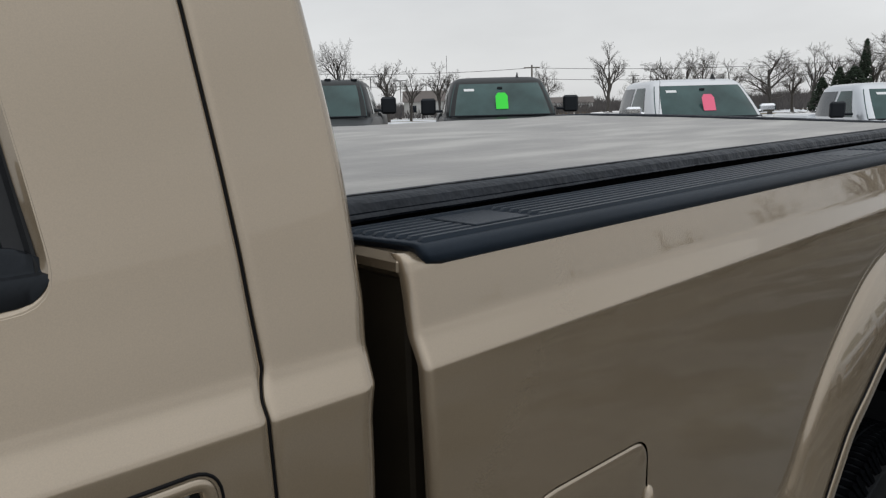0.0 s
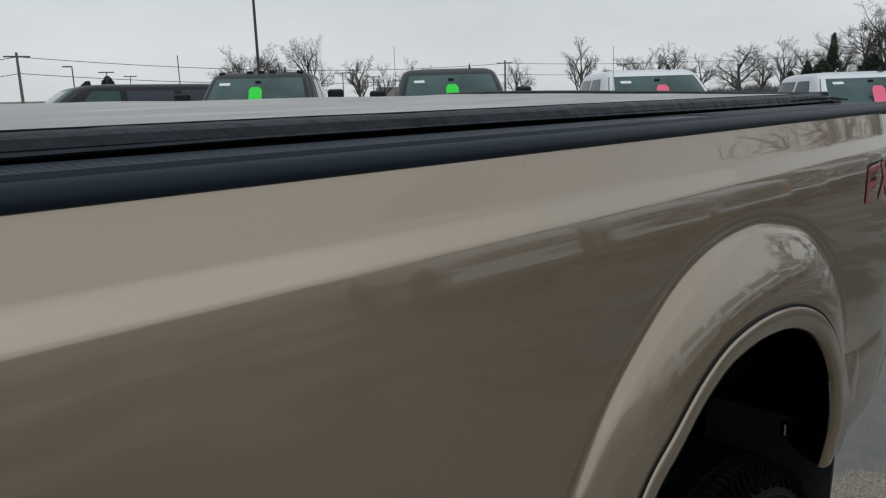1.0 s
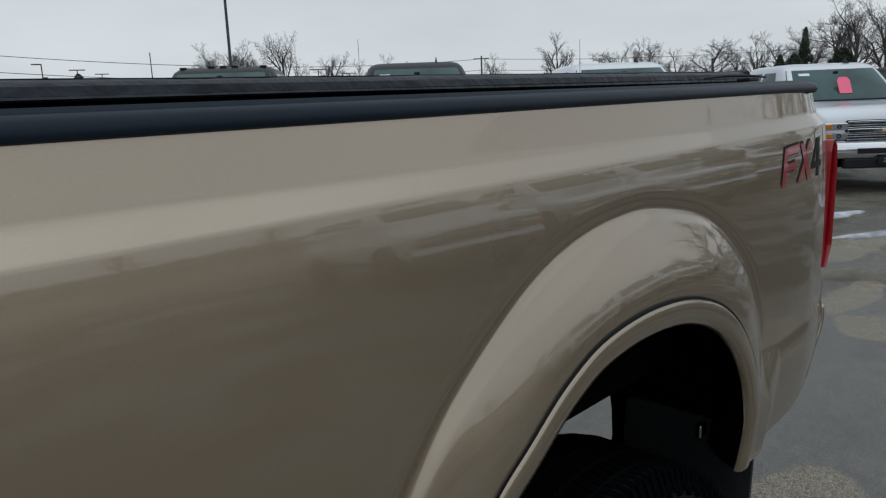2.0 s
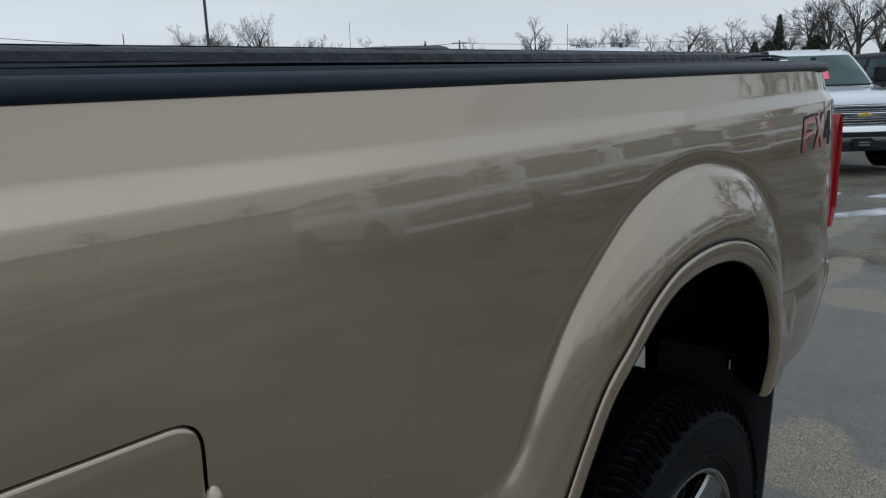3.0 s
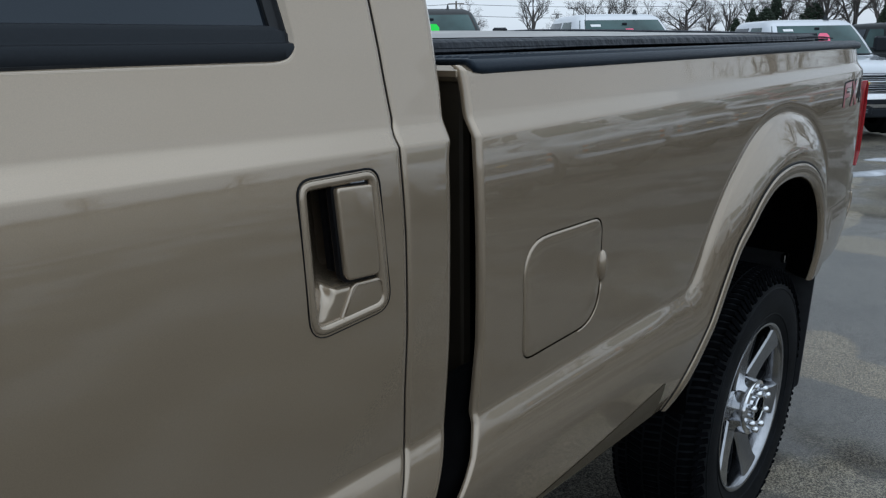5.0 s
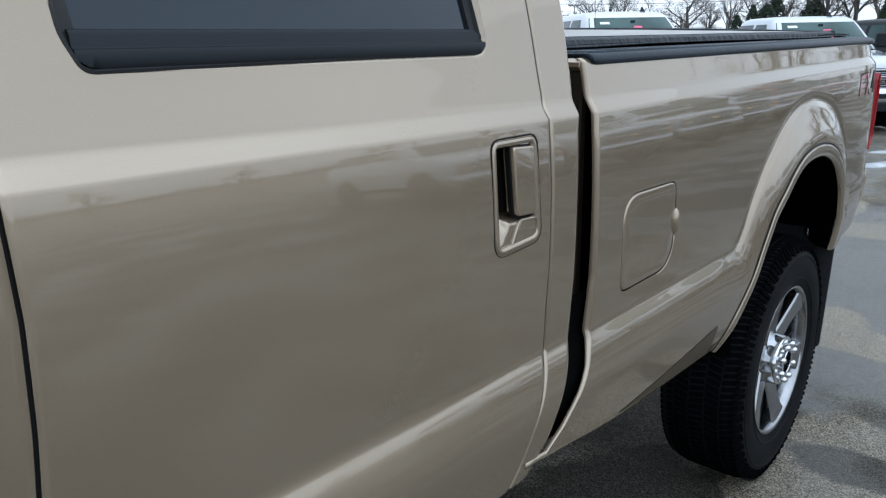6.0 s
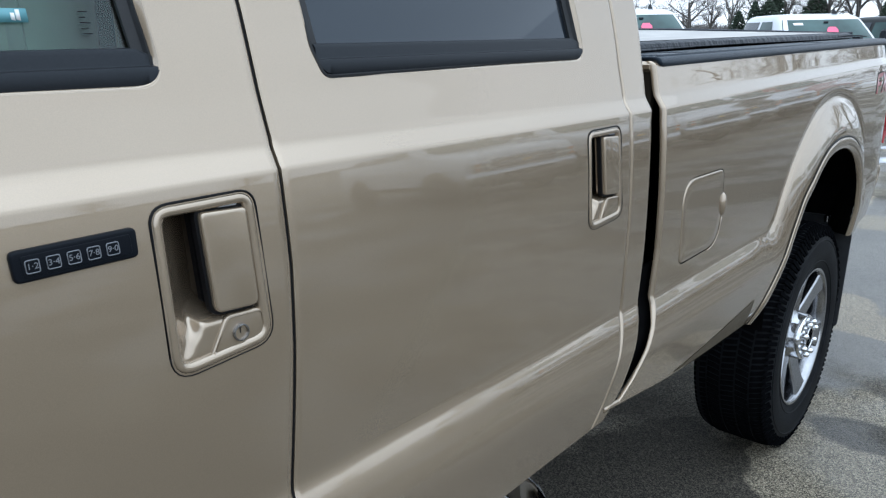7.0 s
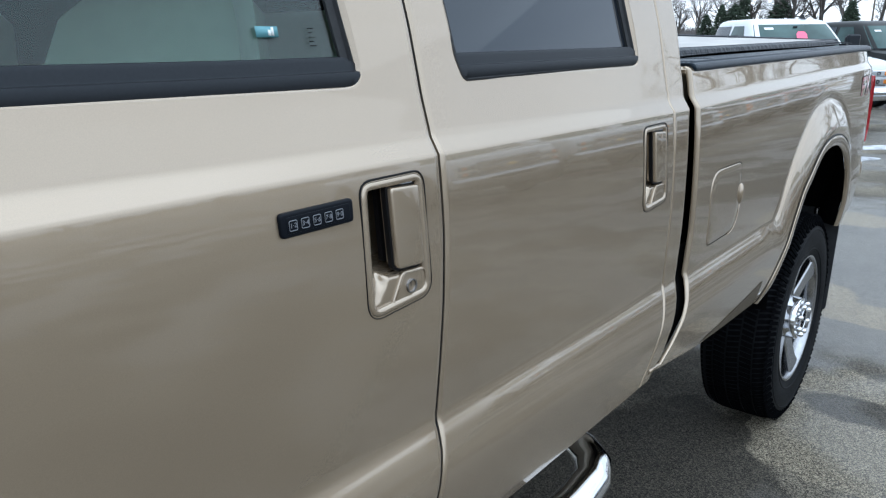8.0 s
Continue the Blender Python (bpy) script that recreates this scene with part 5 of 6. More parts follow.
# added dark strip behind the joint of cab and bed, for its shade
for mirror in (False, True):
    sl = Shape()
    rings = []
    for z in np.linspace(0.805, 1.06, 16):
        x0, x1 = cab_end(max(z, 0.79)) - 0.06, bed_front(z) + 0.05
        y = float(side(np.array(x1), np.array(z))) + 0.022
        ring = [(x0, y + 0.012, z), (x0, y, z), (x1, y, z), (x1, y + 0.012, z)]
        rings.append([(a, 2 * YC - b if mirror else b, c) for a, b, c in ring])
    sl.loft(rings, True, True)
    part("gap_seal", sl, M_DARK, truck, "added black strip for the shade between cab and bed")
d_front = [o for o in near_doors if o.name.startswith("front_door")][0]
d_rear = [o for o in near_doors if o.name.startswith("rear_door")][0]
handle(H_FRONT[0], H_FRONT[1], d_front, True)
handle(H_REAR[0], H_REAR[1], d_rear, False)

# entry keypad
def key_at(x, y, z):
    return (x, skin(x, z) + y, z)


kp = Shape()
ko = rounded([(-1.2880, 1.3625), (-1.1750, 1.3625), (-1.1740, 1.3920), (-1.2890, 1.3920)], 0.006, 5)
kp.plate(ko, -0.0055, 0.003, 0.003, at=key_at)
keypad = part("entry_keypad", kp, M_KEY_FACE, d_front, "black five-button door keypad", sharp=40)
kf = Shape()
kf.plate(rounded([(-1.2805, 1.3675), (-1.1820, 1.3675), (-1.1815, 1.3870), (-1.2810, 1.3870)], 0.003, 4), -0.0063, -0.004, 0.0006, at=key_at)
part("keypad_face", kf, M_KEY_FACE, keypad, sharp=40)
for i, word in enumerate(("1·2", "3·4", "5·6", "7·8", "9·0")):
    cx, cz = -1.2722 + i * 0.0180, 1.3768
    bt = Shape()
    bo = rounded([(cx - 0.0058, cz - 0.0058), (cx + 0.0058, cz - 0.0058), (cx + 0.0058, cz + 0.0058), (cx - 0.0058, cz + 0.0058)], 0.002, 4)
    bt.plate(bo, -0.0072, -0.005, 0.0006, at=key_at)
    button = part("button", bt, M_KEY_FACE, keypad, sharp=40)
    br = Shape()
    rb = [key_at(x, -0.0072, z) for x, z in bo]
    br.tube(rb + rb[:1], 0.00055, 4)
    part("button_rim", br, M_KEY, keypad, sharp=0)
    cu = bpy.data.curves.new("button_number", "FONT")
    cu.body, cu.size, cu.extrude, cu.align_x, cu.align_y = word, 0.0082, 0.0002, "CENTER", "CENTER"
    cu.materials.append(M_KEY)
    tx = new("button_number", cu)
    tx.parent = keypad
    p = key_at(cx, -0.0076, cz)
    tx.matrix_basis = pose(p[0], p[1], p[2], 90 + 1.5, 0, 0)

# decal on the bed side: slanted red bars with black shadows
def bar_shape(quads, dy):
    s = Shape()
    for q in quads:
        n = 6
        top = [np.array(q[0]) + (np.array(q[1]) - np.array(q[0])) * k / n for k in range(n + 1)]
        bot = [np.array(q[3]) + (np.array(q[2]) - np.array(q[3])) * k / n for k in range(n + 1)]
        s.loft([[(p[0], float(side(np.array(p[0]), np.array(p[1] - rake(p[0], p[1])))) + dy, p[1]) for p in (a, (a + b) / 2, b)] for a, b in zip(top, bot)], False)
    return s


F_BARS = [[(1.950, 1.396), (1.972, 1.396), (1.962, 1.303), (1.940, 1.303)], [(1.968, 1.398), (2.045, 1.402), (2.040, 1.382), (1.966, 1.378)], [(1.964, 1.357), (2.025, 1.360), (2.021, 1.342), (1.962, 1.339)]]
X_BARS = [[(2.052, 1.400), (2.078, 1.402), (2.142, 1.304), (2.114, 1.303)], [(2.112, 1.402), (2.136, 1.404), (2.066, 1.303), (2.040, 1.302)]]
FOUR_BARS = [[(2.186, 1.408), (2.214, 1.409), (2.212, 1.306), (2.186, 1.306)], [(2.142, 1.345), (2.232, 1.347), (2.230, 1.330), (2.142, 1.328)], [(2.180, 1.407), (2.200, 1.408), (2.162, 1.340), (2.140, 1.338)]]
F_BARS, X_BARS, FOUR_BARS = ([[(1.934 + (x - 1.95) * 0.92 + (z - 1.302) * 0.14, 1.314 + (z - 1.302) * 0.84) for x, z in q] for q in bars] for bars in (F_BARS, X_BARS, FOUR_BARS))
decal = part("side_decal", bar_shape([[(x - 0.005, z + 0.005) for x, z in F_BARS[0]]], -0.0008), M_BLACK_DECAL_SHADE, truck, "red and black slanted bar decal", sharp=0)
for q in F_BARS[1:] + X_BARS:
    part("decal_shadow", bar_shape([[(x - 0.005, z + 0.005) for x, z in q]], -0.0008), M_BLACK_DECAL_SHADE, decal, sharp=0)
for q in F_BARS[1:]:
    part("decal_shadow", bar_shape([[(x - 0.008, z - 0.003) for x, z in q]], -0.0006), M_BLACK_DECAL_SHADE, decal, sharp=0)
for q in F_BARS + X_BARS:
    part("decal_bar", bar_shape([q], -0.0016), M_RED_DECAL, decal, "slanted red bar", sharp=0)
for q in FOUR_BARS:
    part("decal_bar", bar_shape([q], -0.0012), M_BLACK_DECAL_SHADE, decal, "black bar", sharp=0)

# roof, cab back, windscreen, bonnet, grille
def section(x, y0, z0, z1, n=16, power=2.6):
    return [(x, YC + (YC - y0) * math.copysign(abs(math.cos(a)) ** (2 / power), math.cos(a)), z0 + (z1 - z0) * abs(math.sin(a)) ** (2 / power)) for a in np.linspace(math.pi, 0, n)]


r = Shape()
r.loft([section(x, y, 1.925, z) for x, y, z in ((-0.125, 0.145, 1.93), (-0.15, 0.142, 1.965), (-0.30, 0.14, 1.985), (-0.9, 0.14, 1.995), (-1.4, 0.14, 1.99), (-1.62, 0.142, 1.965), (-1.68, 0.145, 1.93))], False)
part("roof", r, M_PAINT, truck, sharp=40)
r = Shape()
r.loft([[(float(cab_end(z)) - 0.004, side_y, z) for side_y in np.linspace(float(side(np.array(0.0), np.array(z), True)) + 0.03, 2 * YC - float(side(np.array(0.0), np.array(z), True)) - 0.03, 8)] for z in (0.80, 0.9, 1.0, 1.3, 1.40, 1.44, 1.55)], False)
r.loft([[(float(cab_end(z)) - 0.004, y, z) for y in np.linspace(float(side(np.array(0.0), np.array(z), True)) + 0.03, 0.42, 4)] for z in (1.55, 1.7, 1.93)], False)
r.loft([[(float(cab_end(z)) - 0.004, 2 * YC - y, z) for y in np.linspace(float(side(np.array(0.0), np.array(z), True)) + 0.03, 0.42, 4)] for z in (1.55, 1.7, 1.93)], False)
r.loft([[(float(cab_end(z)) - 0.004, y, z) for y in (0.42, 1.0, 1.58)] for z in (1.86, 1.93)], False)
part("cab_back", r, M_GAP_SHADE, truck, "cab back panel, gap shade put in its dark colour", sharp=40)
r = Shape()
r.loft([[(float(cab_end(z)) + d, y, z) for y in (0.40, 1.6)] for z in (1.54, 1.7, 1.88) for d in (-0.012,)], False)
part("back_window", r, M_GLASS_DARK, truck, "dark privacy glass")
r = Shape()
r.loft([[(-2.30 + 0.10 * abs(y - 1) ** 2, y, 1.43) for y in np.linspace(0.10, 1.90, 12)], [(-1.66 + 0.06 * abs(y - 1) ** 2, 1 + (y - 1) * 0.94, 1.935) for y in np.linspace(0.10, 1.90, 12)]], False)
ws = part("windscreen", r, M_GLASS, truck, "tinted windscreen")
ws.visible_shadow = False
for k in (-1, 1):
    r = Shape()
    r.tube([(-2.24, YC + k * 0.93, 1.43), (-1.64, YC + k * 0.86, 1.94)], 0.035, 8)
    part("windscreen_pillar", r, M_PAINT, truck)
r = Shape()
r.loft([section(x, y, zl, z, 18, 3.2) for x, y, zl, z in ((-3.74, 0.12, 1.15, 1.26), (-3.66, 0.06, 1.30, 1.37), (-3.2, 0.045, 1.40, 1.44), (-2.5, 0.04, 1.43, 1.47), (-2.28, 0.05, 1.43, 1.465))], False)
part("bonnet", r, M_PAINT, truck, sharp=40)
r = Shape()
r.box(-3.78, -3.70, 0.22, 1.78, 0.90, 1.30, 0.02)
grille = part("grille", r, M_CHROME, truck, "chrome front grille")
for k in range(3):
    r = Shape()
    r.box(-3.80, -3.77, 0.26, 1.74, 0.95 + 0.11 * k, 1.01 + 0.11 * k, 0.008)
    part("grille_slat", r, M_DARK_ALLOY, grille)
for k in (0, 1):
    r = Shape()
    r.box(-3.76, -3.62, 0.03 + k * 1.74, 0.20 + k * 1.74, 1.0, 1.30, 0.02)
    part("headlamp", r, M_LENS, truck, "clear headlamp lens")
r = Shape()
r.box(-3.88, -3.70, 0.02, 1.98, 0.62, 0.88, 0.04)
part("front_bumper", r, M_CHROME, truck, "chrome front bumper")
r = Shape()
r.box(-3.66, -2.2, 0.14, 1.86, 0.80, 1.15, 0.02)
part("engine_bay", r, M_DARK, truck)
for k in (-1, 1):
    r = Shape()
    r.box(-2.12, -1.99, YC + k * 1.2 - 0.11, YC + k * 1.2 + 0.11, 1.50, 1.80, 0.03)
    r.tube([(-2.04, YC + k * 0.94, 1.54), (-2.05, YC + k * 1.12, 1.58)], 0.02, 8)
    part("door_mirror", r, M_BLACK, truck, "black tow mirror")

# cabin: floor, seats, dash, lining
r = Shape()
r.box(-2.2, -0.12, 0.08, 1.92, 0.74, 0.80, 0.01)
part("cabin_floor", r, M_CABIN, truck)
r = Shape()
r.box(-2.35, -2.0, 0.10, 1.90, 1.10, 1.46, 0.05)
part("dashboard", r, M_CABIN, truck)
for k in (0, 1):
    r = Shape()
    r.box(-2.1, -0.17, 0.085 + k * 1.80, 0.115 + k * 1.80, 0.82, 1.49, 0.008)
    part("door_lining", r, M_CABIN, truck)


def seat(y0, y1, x_back, headrests, deep=1.0):
    s = Shape()
    yc, hw = (y0 + y1) / 2, (y1 - y0) / 2
    rings = []
    for z, dx, k, th in ((1.02, 0.0, 0.90, 0.13), (1.12, 0.01, 1.0, 0.14), (1.35, 0.05, 1.0, 0.13), (1.52, 0.09, 0.93, 0.115), (1.62, 0.115, 0.82, 0.10), (1.66, 0.125, 0.66, 0.06)):
        rings.append([(x_back + dx - deep * th * 0.5 * (1 + 0.25 * math.cos(2 * a)) * math.cos(a), yc + hw * k * math.copysign(abs(math.sin(a)) ** 0.6, math.sin(a)), z) for a in np.linspace(0, 2 * math.pi, 20, endpoint=False)])
    s.loft(rings, True, True)
    s.box(x_back - 0.55, x_back + 0.02, y0, y1, 0.92, 1.06, 0.05)
    st = part("seat", s, M_SEAT, truck, "tan leather seat", sharp=50)
    for hy in headrests:
        h = Shape()
        h.loft([[(x_back + 0.13 + 0.045 * k * math.cos(a), hy + 0.13 * k * math.copysign(abs(math.sin(a)) ** 0.6, math.sin(a)), z) for a in np.linspace(0, 2 * math.pi, 16, endpoint=False)] for z, k in ((1.68, 0.7), (1.71, 1.0), (1.80, 1.0), (1.84, 0.75))], True, True)
        h.tube([(x_back + 0.12, hy - 0.05, 1.63), (x_back + 0.13, hy - 0.05, 1.70)], 0.006, 6).tube([(x_back + 0.12, hy + 0.05, 1.63), (x_back + 0.13, hy + 0.05, 1.70)], 0.006, 6)
        part("headrest", h, M_SEAT, st, sharp=50)


seat(0.20, 0.84, -1.225, (0.52,), 1.7)
seat(1.16, 1.80, -1.225, (1.48,), 1.7)
seat(0.22, 1.78, -0.42, (0.5, 1.5))
r = Shape()
r.tube([(-1.215, 0.18, 1.86), (-1.20, 0.15, 1.60), (-1.20, 0.13, 1.2)], 0.020, 6, squash=0.3)
part("seat_belt", r, M_CABIN, truck, "tan seat belt")

# stickers on the front door glass
def on_glass(x, y, z):
    return (x, float(side(np.array(x), np.array(z), True)) + 0.0155 + y, z)


sk = Shape()
for x0, x1, z0, z1 in ((-1.246, -1.214, 1.5850, 1.5975),):
    sk.plate([(x0, z0), (x1, z0), (x1, z1), (x0, z1)], -0.0006, 0.0002, at=on_glass)
st1 = part("window_sticker", sk, M_CYAN, d_front, "small cyan window sticker", sharp=0)
sk = Shape()
for i in range(2):
    sk.plate([(-1.2285 + i * 0.0045, 1.5875), (-1.2250 + i * 0.0045, 1.5865), (-1.2250 + i * 0.0045, 1.5935 + i * 0.003), (-1.2285 + i * 0.0045, 1.5935 + i * 0.003)], -0.0012, 0.0, at=on_glass)
part("sticker_bars", sk, M_WHITE, st1, sharp=0)
sk = Shape()
for i, w in enumerate((0.010, 0.007, 0.010, 0.006, 0.009)):
    z = 1.5740 + i * 0.0052
    sk.plate([(-1.1675, z), (-1.1675 + w, z), (-1.1675 + w, z + 0.0010), (-1.1675, z + 0.0010)], -0.0006, 0.0002, at=on_glass)
part("glass_print", sk, M_BLACK_DECAL_SHADE, d_front, "faint dark print bars", sharp=0)


# ---- parked vehicles ----
def road_wheel(owner, x, y, r, outward):
    w = new("wheel")
    w.parent = owner
    c = (x, y, r)
    k = -outward
    t = Shape()
    t.lathe([(k * d, q) for d, q in ((0.01, r * 0.60), (-0.005, r * 0.68), (-0.008, r * 0.82), (0.0, r * 0.93), (0.03, r), (0.21, r), (0.24, r * 0.9), (0.24, r * 0.6))], c, "y", 28)
    part("tyre", t, M_TYRE, w)
    t = Shape()
    t.lathe([(k * d, q) for d, q in ((0.004, r * 0.62), (0.0, r * 0.58), (0.05, r * 0.54), (0.06, r * 0.2), (0.03, r * 0.18), (0.03, 0.001))], c, "y", 24)
    rim = part("rim", t, M_ALLOY, w)
    for i in range(5):
        a = 2 * math.pi * i / 5
        s = Shape()
        s.loft([[(x + q * math.cos(a) - u * math.sin(a), y + k * d, r + q * math.sin(a) + u * math.cos(a)) for u, d in ((-hw, 0.05), (-hw, 0.012), (hw, 0.012), (hw, 0.05))] for q, hw in ((r * 0.15, 0.035), (r * 0.57, 0.03))], True, True)
        part("spoke", s, M_ALLOY, rim, sharp=20)


def vehicle(name, label, category, at, body_paint, bed=True, tag=None, mirrors="black", lamps=False, group="parked vehicles", chrome=True, scale_z=1.0, roof_z=1.93, whip=True):
    """A parked vehicle facing its own +x, front end at x = 0."""
    v = thing(name, label, category, group, at=at)
    long = -5.85 if bed else -4.95
    cab_back = -3.74 if bed else -4.80
    s = Shape()
    rings = []
    belt = 1.33
    secs = [(-0.03, 0.86, 0.66, 1.04), (-0.07, 0.94, 0.60, 1.12), (-0.16, 0.985, 0.56, 1.185), (-0.6, 1.0, 0.52, 1.235), (-1.2, 1.005, 0.50, 1.285), (-1.32, 1.005, 0.50, 1.315), (-2.5, 1.01, 0.50, belt), (cab_back + 0.02, 1.01, 0.52, belt)]
    secs += [(cab_back - 0.01, 1.01, 0.52, 1.39), (long + 0.12, 1.0, 0.58, 1.40), (long, 0.97, 0.62, 1.38)] if bed else [(long + 0.05, 0.99, 0.56, belt), (long, 0.93, 0.60, 1.28)]
    for x, w, zb, zt in secs:
        half = [(w * 0.80, zb), (w * 0.97, zb + 0.06), (w, zb + 0.20), (w, zt - 0.28), (w * 0.985, zt - 0.10), (w * 0.955, zt - 0.03), (w * 0.90, zt), (w * 0.45, zt + 0.022)]
        rings.append([(x, -y, z) for y, z in half] + [(x, 0, zt + 0.03)] + [(x, y, z) for y, z in half[::-1]])
    s.loft(rings, True, True)
    part("body", s, body_paint, v, sharp=35)
    # greenhouse
    zs = [(1.30, -1.18, cab_back, 0.945), (1.45, -1.36, cab_back + 0.005, 0.915), (1.60, -1.545, cab_back + 0.015, 0.875), (1.75, -1.735, cab_back + 0.04, 0.825), (1.84, -1.86, cab_back + 0.07, 0.785), (1.885, -1.97, cab_back + 0.12, 0.74), (1.915, -2.12, cab_back + 0.22, 0.66), (1.93, -2.4, cab_back + 0.5, 0.45)]
    zs = [(1.30 + (z - 1.30) * (roof_z - 1.30) / 0.63, a, b, w) for z, a, b, w in zs]

    def rim_at(z):
        q = [np.interp(z, [r[0] for r in zs], [r[i] for r in zs]) for i in (1, 2, 3)]
        return (q[0] + q[1]) / 2, (q[0] - q[1]) / 2, q[2]

    def ring_point(z, t, out=0.0, p=7.0):
        xc, a, w = rim_at(z)
        c, sn = math.cos(t), math.sin(t)
        return (xc + (a + out) * math.copysign(abs(c) ** (2 / p), c), (w + out) * math.copysign(abs(sn) ** (2 / p), sn), z)

    s = Shape()
    s.loft([[ring_point(z, 2 * math.pi * j / 56) for j in range(56)] for z, *_ in zs], True, True)
    part("cab", s, body_paint, v, sharp=40)

    def front_x(y, z, out):
        xc, a, w = rim_at(z)
        return xc + (a + out) * (1 - min(0.999, abs(y) / w) ** 7) ** (1 / 7)

    def side_y(x, z, out):
        xc, a, w = rim_at(z)
        return (w + out) * (1 - min(0.999, abs(x - xc) / a) ** 7) ** (1 / 7)

    top = 1.30 + 0.515 * (roof_z - 1.30) / 0.63
    s = Shape()
    zz = np.linspace(1.335, top, 8)
    s.loft([[(front_x(y, z, 0.008), y, z) for y in np.linspace(-0.875, 0.875, 17) * (rim_at(z)[2] / 0.945)] for z in zz], False)
    ws = part("windscreen", s, M_GLASS_CAR, v, "tinted windscreen", sharp=60, flip=False)
    s = Shape()
    e = [(front_x(y, 1.333, 0.010), y, 1.333) for y in np.linspace(-0.86, 0.86, 13)]
    s.tube(e, 0.016, 6)
    part("wiper_cowl", s, M_BLACK, v)
    for k in (-1, 1):
        spans = [((-1.80, -2.16), (-2.62, -2.62)), ((-2.72, -2.74), (-3.56, -3.46))] if bed else [((-1.80, -2.16), (-2.62, -2.62)), ((-2.72, -2.74), (-3.62, -3.58)), ((-3.74, -3.72), (-4.62, -4.5))]
        for i, ((fb, ftop), (rb, rtop)) in enumerate(spans):
            s = Shape()
            rows = []
            for z in np.linspace(1.365, top - 0.02, 6):
                t = (z - 1.365) / (top - 0.385 - 1.0)
                t = (z - 1.365) / (top - 0.02 - 1.365)
                x0, x1 = fb + (ftop - fb) * t, rb + (rtop - rb) * t
                rows.append([(x, k * side_y(x, z, 0.007), z) for x in np.linspace(x0, x1, 5)])
            s.loft(rows, False)
            part("side_window", s, M_GLASS_CAR if i == 0 else M_GLASS_DARK, v, sharp=60)
        if mirrors == "black":
            s = Shape()
            s.box(-1.80, -1.70, k * 1.20 - 0.125, k * 1.20 + 0.125, 1.36, 1.635, 0.03)
            s.tube([(-1.72, k * 0.96, 1.42), (-1.74, k * 1.12, 1.42)], 0.025, 6)
            part("mirror", s, M_BLACK, v, "black tow mirror")
        elif mirrors:
            s = Shape()
            s.box(-1.78, -1.66, k * 1.13 - 0.13, k * 1.13 + 0.13, 1.385, 1.52, 0.035)
            s.tube([(-1.70, k * 0.96, 1.40), (-1.72, k * 1.08, 1.42)], 0.03, 6)
            part("mirror", s, M_CHROME if mirrors == "chrome" else body_paint, v)
        for wx in (-0.98, -4.72 if bed else -3.95):
            # black disc on the closed body side, for the shaded arch opening
            s = Shape()
            s.lathe([(k * 1.0035, 0.0), (k * 1.0125, 0.0), (k * 1.0125, 0.44), (k * 1.02, 0.47), (k * 0.99, 0.49)], (wx, 0, 0.47), "y", 28)
            part("wheel_arch", s, M_DARK, v, sharp=30)
            road_wheel(v, wx, k * 1.022, 0.40, k)
        # stacked headlamps
        for j, zc in enumerate((0.975, 0.835)):
            s = Shape()
            s.box(-0.10, 0.012, min(k * 0.57, k * 0.93), max(k * 0.57, k * 0.93), zc - 0.052, zc + 0.052, 0.015)
            hl = part("headlamp", s, M_LENS, v, "clear headlamp lens")
            s = Shape()
            s.box(-0.02, 0.022, min(k * 0.80, k * 0.90), max(k * 0.80, k * 0.90), zc - 0.036, zc + 0.036, 0.01)
            part("indicator", s, M_AMBER, hl, "amber lens")
            s = Shape()
            s.lathe([(0.014, 0.035), (0.022, 0.030), (0.014, 0.022), (0.008, 0.001)], (0, k * 0.70, zc), "x", 16)
            part("lamp_ring", s, M_DARK_ALLOY, hl)
    # grille, bumper
    s = Shape()
    s.box(-0.10, 0.0, -0.60, 0.60, 0.75, 1.06, 0.02)
    gr_ = part("grille", s, M_BLACK, v, "dark grille with bright bars")
    for zc, hh in ((1.035, 0.014), (0.99, 0.008), (0.955, 0.008), (0.905, 0.030), (0.855, 0.008), (0.82, 0.008), (0.775, 0.014)):
        s = Shape()
        s.box(-0.02, 0.020 + hh * 0.4, -0.58, 0.58, zc - hh, zc + hh, 0.006)
        part("grille_bar", s, M_CHROME if chrome else M_DARK_ALLOY, gr_)
    s = Shape()
    s.box(0.02, 0.045, -0.10, 0.10, 0.888, 0.922, 0.008)
    s.box(0.02, 0.047, -0.045, 0.045, 0.875, 0.935, 0.008)
    part("badge", s, M_GOLD if chrome else M_CHROME, gr_, "plain gold badge shape")
    s = Shape()
    s.loft([[(x, y, z) for x, z in ((-0.10 - dx, 0.50), (0.05 - dx, 0.51), (0.085 - dx, 0.56), (0.085 - dx, 0.68), (0.06 - dx, 0.735), (-0.08 - dx, 0.74))] for y, dx in ((-1.0, 0.16), (-0.93, 0.07), (-0.6, 0.01), (0, 0.0), (0.6, 0.01), (0.93, 0.07), (1.0, 0.16))], True, True)
    part("front_bumper", s, M_CHROME if chrome else body_paint, v, "chrome front bumper" if chrome else "")
    s = Shape()
    s.box(-0.05, 0.06, -0.62, 0.62, 0.36, 0.505, 0.02)
    s.box(0.07, 0.092, -0.45, 0.45, 0.575, 0.655, 0.01)
    part("air_dam", s, M_BLACK, v)
    s = Shape()
    s.box(0.09, 0.105, -0.155, 0.155, 0.42, 0.54, 0.006)
    pl = part("front_plate", s, M_BLACK, v, "dark plate with pale bars")
    for i in range(2):
        s = Shape()
        s.box(0.1, 0.108, -0.08, 0.08, 0.45 + i * 0.04, 0.468 + i * 0.04)
